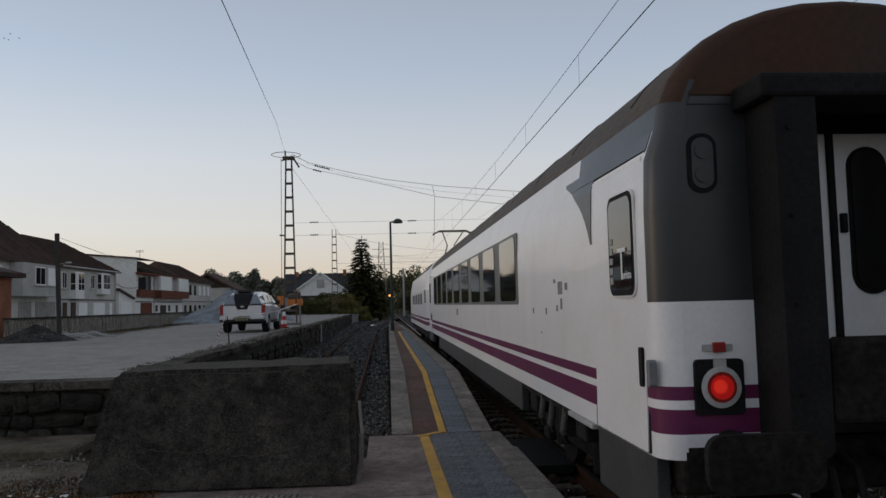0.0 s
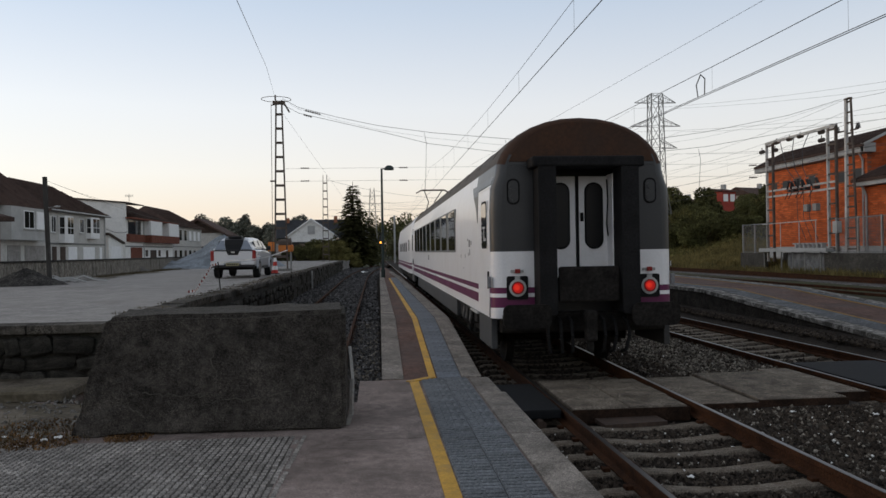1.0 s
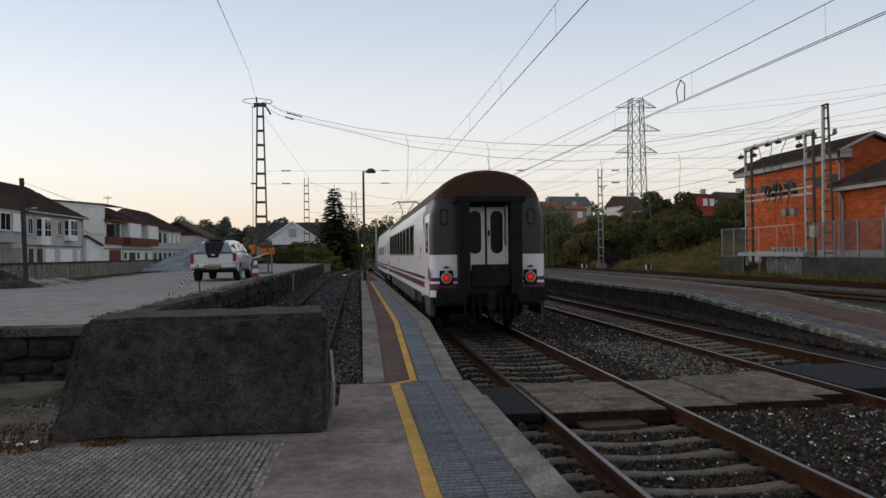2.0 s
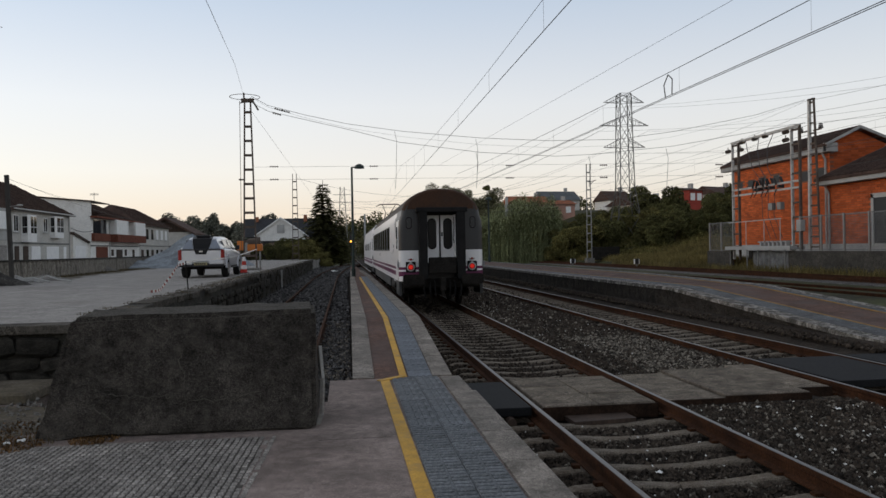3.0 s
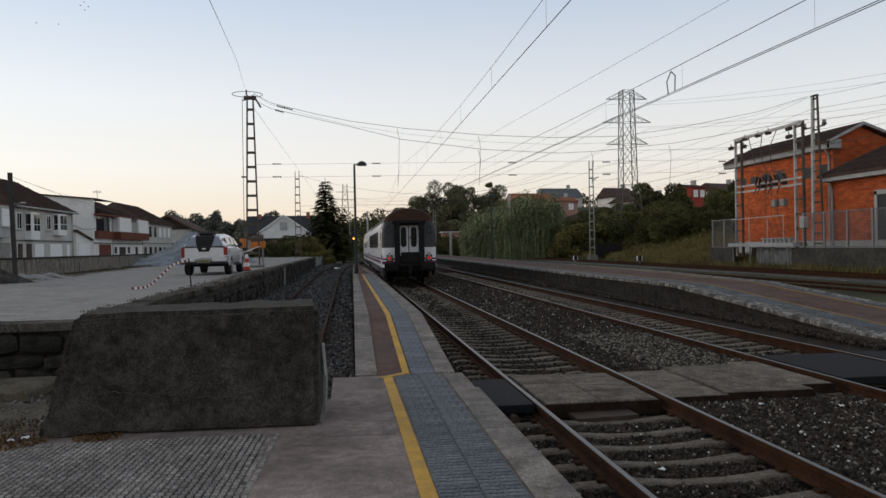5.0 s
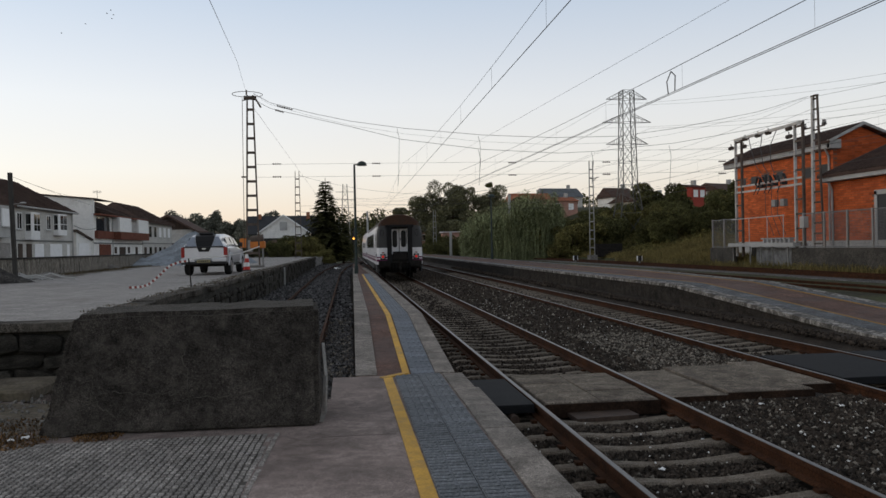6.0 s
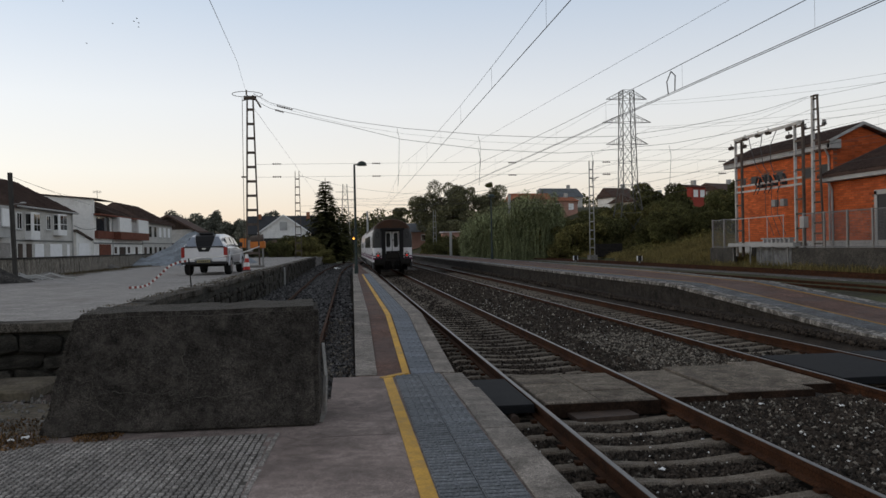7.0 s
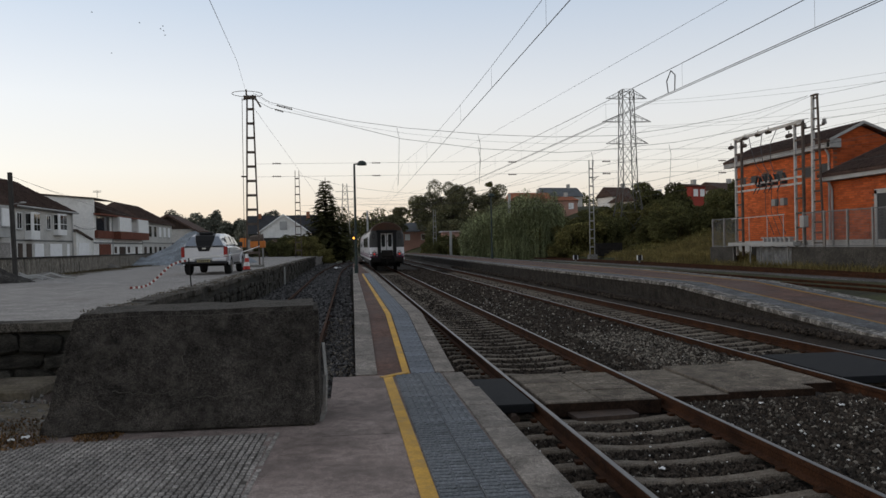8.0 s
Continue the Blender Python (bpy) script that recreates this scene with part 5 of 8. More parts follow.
def window_set(parent, x, y0, y1, z0, z1, frame_mat=WHITEFRAME, shutter=False, bars=1):
    """A window on a wall that faces +x."""
    b = bmesh.new()
    box(b, x - 0.02, x + 0.05, y0, y1, z0, z1)
    w = part("window", b, frame_mat, parent)
    b = bmesh.new()
    if shutter:
        box(b, x + 0.0, x + 0.062, y0 + 0.08, y1 - 0.08, z0 + 0.08, z1 - 0.06)
        part("shutter", b, SHUTTERWHITE, w, "closed white roller shutter")
    else:
        n = bars + 1
        d = (y1 - y0 - 0.08) / n
        for k in range(n):
            bb = bmesh.new()
            box(bb, x, x + 0.056, y0 + 0.08 + k * d, y0 + k * d + d, z0 + 0.08, z1 - 0.08)
            part("pane", bb, DARKGLASS, w)
        b.free()
    b = bmesh.new()
    box(b, x - 0.02, x + 0.14, y0 - 0.06, y1 + 0.06, z0 - 0.08, z0)
    part("sill", b, GREYTRIM, w)


def simple_panel(parent, name, x, y0, y1, z0, z1, material, label=""):
    b = bmesh.new()
    box(b, x - 0.02, x + 0.05, y0, y1, z0, z1)
    return part(name, b, material, parent, label)


def bay(parent, x, y0, y1, z0, z1, depth, cols, solid, material=WHITEFRAME):
    """A glazed bay that stands out of a wall facing +x."""
    b = bmesh.new()
    o = [(x - 0.1, y0), (x + depth * 0.8, y0), (x + depth, y0 + 0.25), (x + depth, y1 - 0.25), (x + depth * 0.8, y1), (x - 0.1, y1)]
    prism(b, o, "z", z0, z1)
    w = part("bay_window", b, material, parent, "white glazed bay window")
    zs = z0 + solid
    d = (y1 - y0 - 0.5) / cols
    for k in range(cols):
        for za, zb in ((zs, zs + (z1 - zs) * 0.32), (zs + (z1 - zs) * 0.36, z1 - 0.15)):
            b = bmesh.new()
            box(b, x + depth - 0.02, x + depth + 0.015, y0 + 0.25 + k * d + 0.06, y0 + 0.25 + (k + 1) * d - 0.06, za, zb)
            part("pane", b, DARKGLASS, w)
    b = bmesh.new()
    for za, zb in ((zs, zs + (z1 - zs) * 0.32), (zs + (z1 - zs) * 0.36, z1 - 0.15)):
        box(b, x + 0.12, x + depth * 0.75, y0 - 0.012, y0 + 0.05, za, zb)
    part("pane", b, DARKGLASS, w)
    return w


def gable_roof(parent, x0, x1, y0, y1, ze, zr, over=0.45, material=ROOFTILE, hip=0.0):
    """Ridge runs along y. A slab with thickness, and ribs for the tile rows."""
    xm = (x0 + x1) / 2
    b = bmesh.new()
    for s, xe in ((-1, x0 - over), (1, x1 + over)):
        zl = ze - 0.12
        top = [(xe, y0 - over, zl), (xe, y1 + over, zl), (xm, y1 + over - hip, zr), (xm, y0 - over + hip, zr)]
        v0 = [b.verts.new(p) for p in top]
        v1 = [b.verts.new((p[0], p[1], p[2] - 0.16)) for p in top]
        b.faces.new(v0)
        b.faces.new(v1[::-1])
        for i in range(4):
            b.faces.new((v0[i], v1[i], v1[(i + 1) % 4], v0[(i + 1) % 4]))
    if hip:
        for ye, yr in ((y0 - over, y0 - over + hip), (y1 + over, y1 + over - hip)):
            b.faces.new([b.verts.new(p) for p in ((x0 - over, ye, ze - 0.12), (x1 + over, ye, ze - 0.12), (xm, yr, zr))])
    r = part("roof", b, material, parent, "brown tiled pitched roof")
    b = bmesh.new()
    n = int((y1 - y0 + 2 * over) / 0.45)
    for k in range(n):
        yy = y0 - over + (k + 0.5) * 0.45
        inset = max(0.0, hip - (yy - (y0 - over)), hip - ((y1 + over) - yy)) / max(hip, 0.01) if hip else 0.0
        for xe in (x0 - over, x1 + over):
            top = Vector((xm, yy, zr)).lerp(Vector((xe, yy, ze - 0.12)), inset)
            bar(b, (xe, yy, ze - 0.10), top + Vector((0, 0, 0.02)), 0.10, 0.06)
    part("roof_tiling", b, material, r)
    return r


def build_house_bay():
    """Grey terrace with two white bays; the wing beyond it stands out at first floor."""
    h = holder("terraced_house", label="grey rendered two-storey terraced house with white bay windows", category="house", group="houses behind the goods yard")
    x = -28.5
    b = bmesh.new()
    box(b, x - 9, x, 70.6, 85.0, 0.6, 6.2)
    part("wall", b, PLASTER, h)
    b = bmesh.new()
    box(b, x - 0.05, x + 0.06, 70.6, 85.0, 3.15, 3.3)
    part("string_course", b, BANDGREY, h, "dark stained string course")
    gable_roof(h, x - 9, x, 70.6, 85.0, 6.35, 9.3, hip=3.0)
    bay(h, x, 72.9, 74.8, 3.3, 5.75, 0.7, 2, 0.8)
    bay(h, x, 79.6, 81.9, 3.8, 5.9, 0.6, 2, 0.55)
    window_set(h, x, 71.2, 72.2, 4.2, 5.7)
    window_set(h, x, 77.9, 78.9, 4.3, 5.7)
    for y0, y1 in ((71.4, 72.3), (73.2, 74.3)):
        simple_panel(h, "door", x, y0, y1, 0.7, 2.95, DARKWOOD, "dark wooden door")
    for y0, y1 in ((75.0, 77.1), (78.7, 81.8)):
        simple_panel(h, "shutter", x, y0, y1, 0.9, 2.95, SHUTTERWHITE, "closed white shutter")
    simple_panel(h, "shutter", x, 83.2, 83.9, 0.9, 2.95, SHUTTERWHITE)
    b = bmesh.new()
    rod(b, (x + 0.5, 70.3, 6.18), (x + 0.5, 85.4, 6.18), 0.08, 8)
    rod(b, (x + 0.08, 84.8, 0.8), (x + 0.08, 84.8, 6.2), 0.05, 8)
    part("gutter", b, GREYTRIM, h)
    return h


def build_house_overhang():
    h = holder("terraced_house", label="grey terraced house with a jutting panelled upper floor", category="house", group="houses behind the goods yard")
    x = -28.5
    b = bmesh.new()
    box(b, x - 9, x, 56, 70.6, 0.6, 6.2)
    part("wall", b, PLASTER, h)
    gable_roof(h, x - 9, x, 56, 70.4, 6.3, 10.4, hip=2.5)
    b = bmesh.new()
    box(b, x, x + 1.0, 61.5, 68.3, 3.4, 6.0)
    part("upper_bay", b, GREYTRIM, h, "jutting grey panelled upper floor")
    for y0, y1, sh in ((63.6, 65.4, False), (65.9, 68.0, True)):
        window_set(h, x + 1.0, y0, y1, 4.3, 5.75, shutter=sh)
    window_set(h, x + 0.0, 58.2, 60.3, 4.3, 5.75, shutter=True)
    for y0, y1 in ((60.6, 61.8), (63.0, 65.2), (66.0, 69.8)):
        simple_panel(h, "garage_door", x, y0, y1, 0.7, 3.0, DECK, "pale shutter door")
    return h


def build_house_white():
    h = holder("balcony_house", label="white three-storey house with red-brown brick balconies", category="house", group="houses behind the goods yard")
    x = -28.5
    b = bmesh.new()
    box(b, x - 10, x, 91.8, 112.6, 0.6, 6.4)
    part("wall", b, WHITEPLASTER, h)
    # attic gable end and dark terrace
    b = bmesh.new()
    prism(b, [(x - 10, 6.4), (x, 6.4), (x, 8.1), (x - 6, 8.6), (x - 10, 7.6)], "y", 91.8, 92.2)
    part("gable_wall", b, WHITEPLASTER, h)
    b = bmesh.new()
    prism(b, [(x - 10.2, 7.6), (x - 6, 8.65), (x + 0.3, 8.1), (x + 0.3, 8.22), (x - 6, 8.8), (x - 10.2, 7.75)], "y", 91.5, 98.2)
    part("roof_slab", b, DARKWOOD, h)
    b = bmesh.new()
    box(b, x - 4.5, x - 4.0, 92.2, 112, 6.4, 8.1)
    part("attic_wall", b, DARKWOOD, h, "dark recessed attic wall")
    gable_roof(h, x - 10, x - 0.4, 98.4, 112.2, 6.55, 8.9, over=0.5, hip=2.0)
    b = bmesh.new()
    box(b, x - 0.2, x + 0.75, 91.8, 113.0, 6.3, 6.5)
    part("eaves", b, REDBRICKBAND, h, "red-brown eaves")
    # recessed loggia and projecting brick balconies
    for y0, y1, z0, z1, d in ((92.1, 98.4, 3.65, 4.55, 0.35), (98.8, 112.4, 3.6, 4.55, 1.0)):
        b = bmesh.new()
        box(b, x, x + d, y0, y1, z0, z1)
        part("balcony", b, REDBRICKBAND, h, "red-brown brick balcony")
    for y0, y1 in ((98.9, 103.4), (107.4, 112.3)):
        b = bmesh.new()
        box(b, x, x + 0.95, y0, y1, 4.55, 6.3)
        part("glazed_bay", b, WHITEFRAME, h, "white balcony enclosure")
    simple_panel(h, "loggia_opening", x, 92.7, 97.6, 4.55, 6.2, DARKGLASS)
    simple_panel(h, "loggia_opening", x, 103.6, 107.2, 4.55, 6.2, PLASTER)
    simple_panel(h, "garage_door", x, 93.6, 98.0, 0.7, 3.0, REDBRICKBAND, "red-brown garage door")
    for y0, y1, z0 in ((99.5, 100.4, 1.9), (101.6, 104.2, 0.7), (105.3, 106.2, 1.9), (109, 110, 0.7)):
        simple_panel(h, "door", x, y0, y1, z0, 2.7, DARKWOOD)
    b = bmesh.new()
    rod(b, (x - 1.5, 98.2, 8.6), (x - 1.5, 98.2, 9.6), 0.03)
    for k in range(4):
        rod(b, (x - 2.0, 98.2, 9.5 - 0.07 * k), (x - 1.0, 98.2, 9.5 - 0.07 * k), 0.015, 5)
    part("aerial", b, STEEL, h, "roof aerial")
    b = bmesh.new()
    prism(b, [(87.0, 0.6), (91.8, 0.6), (91.8, 3.4), (91.2, 3.5), (87.0, 4.3)], "x", x - 4, x - 0.3)
    part("lean_to", b, WHITEPLASTER, h, "small white lean-to")
    b = bmesh.new()
    prism(b, [(86.6, 4.36), (92.0, 3.36), (92.0, 3.54), (86.6, 4.56)], "x", x - 4.1, x - 0.05)
    part("lean_to_roof", b, DARKWOOD, h, "dark roof edge of the lean-to")
    simple_panel(h, "garage_door", x - 0.29, 87.6, 90.9, 0.7, 3.1, SHUTTERWHITE, "white garage door")
    for y in (98.7, 103.5, 107.3):
        b = bmesh.new()
        box(b, x + 0.7, x + 0.98, y - 0.12, y + 0.12, 4.55, 6.32)
        part("balcony_post", b, WHITEFRAME, h)
    b = bmesh.new()
    rod(b, (x + 0.12, 98.55, 0.8), (x + 0.12, 98.55, 6.3), 0.06, 8)
    part("downpipe", b, GREYTRIM, h)
    b = bmesh.new()
    box(b, x - 0.05, x + 0.06, 91.8, 112.6, 3.05, 3.2)
    part("string_course", b, BANDGREY, h, "dark stained string course")
    return h


def build_house_plain():
    h = holder("terraced_house", label="pale grey two-storey house with two rows of windows", category="house", group="houses behind the goods yard")
    x = -28.5
    b = bmesh.new()
    box(b, x - 9, x, 112.7, 131, 0.6, 6.3)
    part("wall", b, PLASTER, h)
    gable_roof(h, x - 9, x, 112.7, 131, 6.4, 9.2, hip=3.0)
    for k in range(6):
        y0 = 113.6 + k * 2.9
        if k < 3:
            simple_panel(h, "window", x, y0, y0 + 1.2, 4.2, 5.7, DARKGLASS)
        else:
            window_set(h, x, y0, y0 + 1.4, 4.2, 5.7, shutter=True)
        simple_panel(h, "window", x, y0, y0 + 1.2, 1.2, 2.7, DARKGLASS if k % 2 else DARKWOOD)
    b = bmesh.new()
    box(b, x - 0.05, x + 0.06, 112.7, 131, 3.2, 3.32)
    part("string_course", b, BANDGREY, h, "dark stained string course")
    return h


def build_far_houses():
    h = holder("chalet_house", label="distant house with a broad timber gable", category="house", group="houses behind the goods yard")
    b = bmesh.new()
    box(b, -36, -27.5, 143, 153, 0.5, 6)
    part("wall", b, PLASTER, h)
    b = bmesh.new()
    prism(b, [(-37.2, 5.6), (-31.6, 8.6), (-26.4, 5.6), (-26.4, 5.25), (-31.6, 8.2), (-37.2, 5.25)], "y", 141.8, 154)
    part("roof", b, ROOFTILE, h)
    b = bmesh.new()
    prism(b, [(-36, 5.9), (-31.6, 8.2), (-27.5, 5.9)], "y", 142.9, 143.0)
    box(b, -33, -30.5, 142.8, 143, 1.5, 3.5)
    part("gable_wall", b, DARKWOOD, h)
    w = holder("white_gable_house", label="white gabled house with a dark slate roof behind the weeds", category="house")
    b = bmesh.new()
    prism(b, [(-14.3, 0.5), (-14.3, 5.0), (-10.6, 7.7), (-6.9, 5.0), (-6.9, 0.5)], "y", 132, 138)
    part("wall", b, WHITEPLASTER, w)
    b = bmesh.new()
    box(b, -14.5, -6.7, 131.9, 131.98, 0.5, 3.9)
    part("ground_floor", b, STONEWALL, w, "stone ground floor")
    b = bmesh.new()
    for s in (-1, 1):
        prism(b, [(-10.6, 7.85), (-10.6 + s * 4.3, 4.85), (-10.6 + s * 4.3, 4.65), (-10.6, 7.6)], "y", 131.5, 137.9)
    part("roof_verge", b, WHITEFRAME, w, "white roof verges")
    b = bmesh.new()
    prism(b, [(137.95, 4.7), (141, 8.0), (144, 4.7)], "x", -17.5, -4.0)
    part("roof", b, mat("slate_dark", (0.035, 0.037, 0.042), 0.8, 0.2, 1, 10, 0.3), w, "dark slate roof")
    for x0, z0 in ((-11.2, 5.2), (-12.6, 2.2), (-9.4, 2.2)):
        b = bmesh.new()
        box(b, x0, x0 + 1.2, 131.85, 132.05, z0, z0 + 1.4)
        part("window", b, DARKGLASS if z0 < 5 else GREYTRIM, w)
    b = bmesh.new()
    box(b, -15.6, -15.1, 140, 140.6, 7.4, 8.3)
    part("chimney", b, HUTBRICK, w)
    b = bmesh.new()
    box(b, -7.2, -6.6, 140, 140.6, 7.4, 8.6)
    part("chimney", b, HUTBRICK, w)


def build_hut():
    h = holder("brick_hut", label="small orange brick hut with an overhanging tiled roof", category="hut")
    b = bmesh.new()
    box(b, -19.50, -15.20, 29.6, 33, 0.9, 3.55)
    part("wall", b, HUTBRICK, h)
    b = bmesh.new()
    prism(b, [(-20.00, 3.5), (-14.80, 3.5), (-14.80, 3.68), (-17.60, 4.5), (-20.00, 3.68)], "y", 29.0, 33.4)
    part("roof", b, ROOFTILE, h, "brown tiled roof")
    b = bmesh.new()
    box(b, -16.50, -15.80, 29.5, 29.62, 2.0, 2.9)
    part("window", b, DARKWOOD, h)
    b = bmesh.new()
    for k in range(10):
        box(b, -19.50, -15.18, 29.58, 29.6, 1.15 + k * 0.24, 1.16 + k * 0.24)
    part("mortar_lines", b, MORTAR, h)


build_house_overhang()
build_house_bay()
build_house_white()
build_house_plain()
build_far_houses()
build_hut()

# wooden telegraph pole with a street lamp arm
pole = holder("utility_pole", label="dark weathered square utility pole with a lamp arm", category="pole")
b = bmesh.new()
bar(b, (-12.15, 30.2, 0.9), (-12.28, 30.2, 5.02), 0.13, 0.13)
part("post", b, POLEGREY, pole)
b = bmesh.new()
rod(b, (-12.25, 30.2, 3.85), (-11.95, 30.3, 3.9), 0.014)
part("lamp_arm", b, STEEL, pole)
b = bmesh.new()
bmesh.ops.create_uvsphere(b, u_segments=10, v_segments=6, radius=0.08, matrix=Matrix.Translation((-11.88, 30.3, 3.91)) @ Matrix.Diagonal((1.5, 1.2, 0.5, 1)))
part("lamp_head", b, GREYTRIM, pole)


def heap(name, cx, cy, z, rx, ry, h, material, label, category, seed, rough=0.15):
    """A loose heap: a cone with an uneven skin."""
    b = bmesh.new()
    n, m = 28, 12
    rows = []
    for j in range(m + 1):
        t = j / m
        ring = []
        for i in range(n):
            a = 2 * math.pi * i / n
            k = 1 + 0.25 * noise.noise((math.cos(a) * 1.3 + seed, math.sin(a) * 1.3, t))
            zz = h * (1 - t) ** 1.1 * (1 + 0.25 * noise.noise((math.cos(a) * t * 3 + seed, math.sin(a) * t * 3, 3)))
            ring.append(b.verts.new((cx + rx * t * k * math.cos(a), cy + ry * t * k * math.sin(a), z + zz + rough * h * 0.15 * noise.noise((i * 1.7, j * 1.3, seed)) - (0.05 if j == m else 0))))
        rows.append(ring)
    for r0, r1 in zip(rows, rows[1:]):
        for i in range(n):
            b.faces.new((r0[i], r0[(i + 1) % n], r1[(i + 1) % n], r1[i]))
    bmesh.ops.remove_doubles(b, verts=b.verts, dist=0.001)
    ob = part(name, b, material, None, smooth=True)
    return tagged(ob, label, category)


heap("gravel_heap", -11.7, 62, 1.0, 4.9, 5.0, 2.55, GRAVEL, "heap of blue-grey gravel on the goods deck", "gravel heap", 1)
heap("gravel_heap", -15.6, 60, 1.0, 2.4, 3.4, 0.75, GRAVEL, "low spread of blue-grey gravel", "gravel heap", 4)
heap("rubble_heap", -12.6, 29.3, 1.0, 1.5, 1.2, 0.62, mat("scrap_dark", (0.05, 0.046, 0.042), 0.9, 0.5, 3.0, 14.0, 1.0, speck=0.5), "heap of dark scrap beside the wall", "rubble heap", 7, 0.8)
heap("debris_pile", -12.4, 34.0, 1.0, 1.3, 0.9, 0.25, CONCRETE, "low pile of pale debris by the wall", "debris", 9, 0.9)
heap("debris_pile", -14.6, 50.0, 1.0, 0.8, 0.8, 0.32, CONCRETE, "small pile of pale debris by the wall", "debris", 11, 0.9)

# ---- pickup truck ----


def build_pickup():
    c = holder("pickup_truck", pose(-5.83, 32.6, DECK_Z, 0, 0, -0.6), label="silver pickup truck with a hard canopy, parked on the deck", category="pickup truck")

    def section(hw, z0, z1, r, tuck=0.0, seg=5):
        """A rounded box whose top is narrower by tuck on each side."""
        o = []
        for cx, cz, st in ((hw - r - tuck, z1 - r, 0), (-hw + r + tuck, z1 - r, 90), (-hw + r, z0 + r, 180), (hw - r, z0 + r, 270)):
            for i in range(seg):
                a = radians(st + 90 * i / (seg - 1))
                o.append((cx + r * math.cos(a), cz + r * math.sin(a)))
        return o

    def shell(name, st, material, label):
        b = bmesh.new()
        rg = loft(b, st, lambda z, y: 0)
        b.faces.new(rg[0])
        b.faces.new(rg[-1][::-1])
        return part(name, b, material, c, label, True)
    shell("body", [(0.0, section(0.84, 0.66, 1.10, 0.05)), (0.03, section(0.89, 0.60, 1.14, 0.06)), (0.15, section(0.905, 0.52, 1.17, 0.07)), (1.9, section(0.915, 0.46, 1.18, 0.08)), (3.5, section(0.92, 0.46, 1.14, 0.10)),
                   (4.5, section(0.91, 0.46, 1.08, 0.14)), (4.95, section(0.84, 0.5, 0.98, 0.15)), (5.1, section(0.72, 0.55, 0.88, 0.12))], SILVER, "silver lower body")
    shell("canopy", [(0.05, section(0.80, 1.12, 1.20, 0.03, 0.03)), (0.16, section(0.83, 1.12, 1.40, 0.08, 0.13)), (0.34, section(0.84, 1.12, 1.60, 0.12, 0.24)), (0.60, section(0.84, 1.12, 1.68, 0.14, 0.25)),
                     (1.25, section(0.84, 1.12, 1.71, 0.15, 0.22)), (2.0, section(0.84, 1.12, 1.72, 0.15, 0.20)), (2.9, section(0.84, 1.12, 1.69, 0.15, 0.20)), (3.3, section(0.83, 1.10, 1.53, 0.12, 0.17)), (3.9, section(0.82, 1.06, 1.14, 0.03, 0.06))], SILVER, "silver hard canopy and cab")

    def plate(name, quads, material, label, parent=c, thick=0.014):
        b = bmesh.new()
        for q in quads:
            b.faces.new([b.verts.new(p) for p in q])
        bmesh.ops.remove_doubles(b, verts=b.verts, dist=0.001)
        bmesh.ops.recalc_face_normals(b, faces=b.faces)
        bmesh.ops.solidify(b, geom=list(b.faces), thickness=thick)
        return part(name, b, material, parent, label)
    # black middle of the rear hatch, running on over the tailgate's lip and up to the roof
    rows = [(-0.035, 0.97, 0.20), (-0.03, 1.14, 0.27), (0.025, 1.20, 0.30), (0.13, 1.41, 0.36), (0.31, 1.615, 0.39), (0.58, 1.705, 0.40)]
    plate("rear_hatch", [((-w0, y0, z0), (w0, y0, z0), (w1, y1, z1), (-w1, y1, z1)) for (y0, z0, w0), (y1, z1, w1) in zip(rows, rows[1:])], DULLGLASS, "black middle panel of the rear hatch")
    # rear panes, with reflected sky painted into the glass colour
    for s in (-1, 1):
        q = [(0.03, 1.205, 0.31, 0.77), (0.135, 1.40, 0.375, 0.66), (0.295, 1.58, 0.405, 0.535)]
        plate("rear_pane", [((s * a0, y0, z0), (s * b0, y0, z0), (s * b1, y1, z1), (s * a1, y1, z1)) for (y0, z0, a0, b0), (y1, z1, a1, b1) in zip(q, q[1:])], SKYGLASS, "curved rear pane with the sky's reflection in its colour")
    b = bmesh.new()
    box(b, -0.83, 0.83, -0.01, 0.06, 1.155, 1.185, 0.008)
    part("tailgate_seam", b, CARBLACK, c)
    b = bmesh.new()
    slab(b, -0.74, 0.74, -0.022, 0.02, 0.70, 1.12, 0.05, "y")
    part("tailgate", b, SILVER, c, "silver tailgate")
    b = bmesh.new()
    slab(b, -0.075, 0.075, -0.052, -0.03, 1.06, 1.12, 0.025, "y")
    part("badge", b, CHROME, c, "small chrome badge")
    for s in (-1, 1):
        b = bmesh.new()
        box(b, s * 0.775, s * 0.915, -0.03, 0.20, 0.74, 1.16, 0.03)
        part("tail_light", b, REDLENS, c, "red tail light")
    b = bmesh.new()
    box(b, -0.90, 0.90, -0.15, 0.10, 0.46, 0.60, 0.04)
    part("bumper", b, CARBLACK, c, "dark rear bumper")
    for s in (-1, 1):
        b = bmesh.new()
        box(b, s * 0.34, s * 0.90, -0.165, 0.04, 0.56, 0.69, 0.03)
        part("bumper_corner", b, SILVER, c, "silver bumper corner")
    b = bmesh.new()
    box(b, -0.26, 0.26, -0.165, -0.14, 0.53, 0.64, 0.004)
    p = part("number_plate", b, PLATEYELLOW, c, "yellowish plate with plain bars")
    for k in range(5):
        b = bmesh.new()
        box(b, -0.2 + k * 0.085, -0.14 + k * 0.085, -0.17, -0.164, 0.555, 0.615)
        part("plate_bar", b, CARBLACK, p)
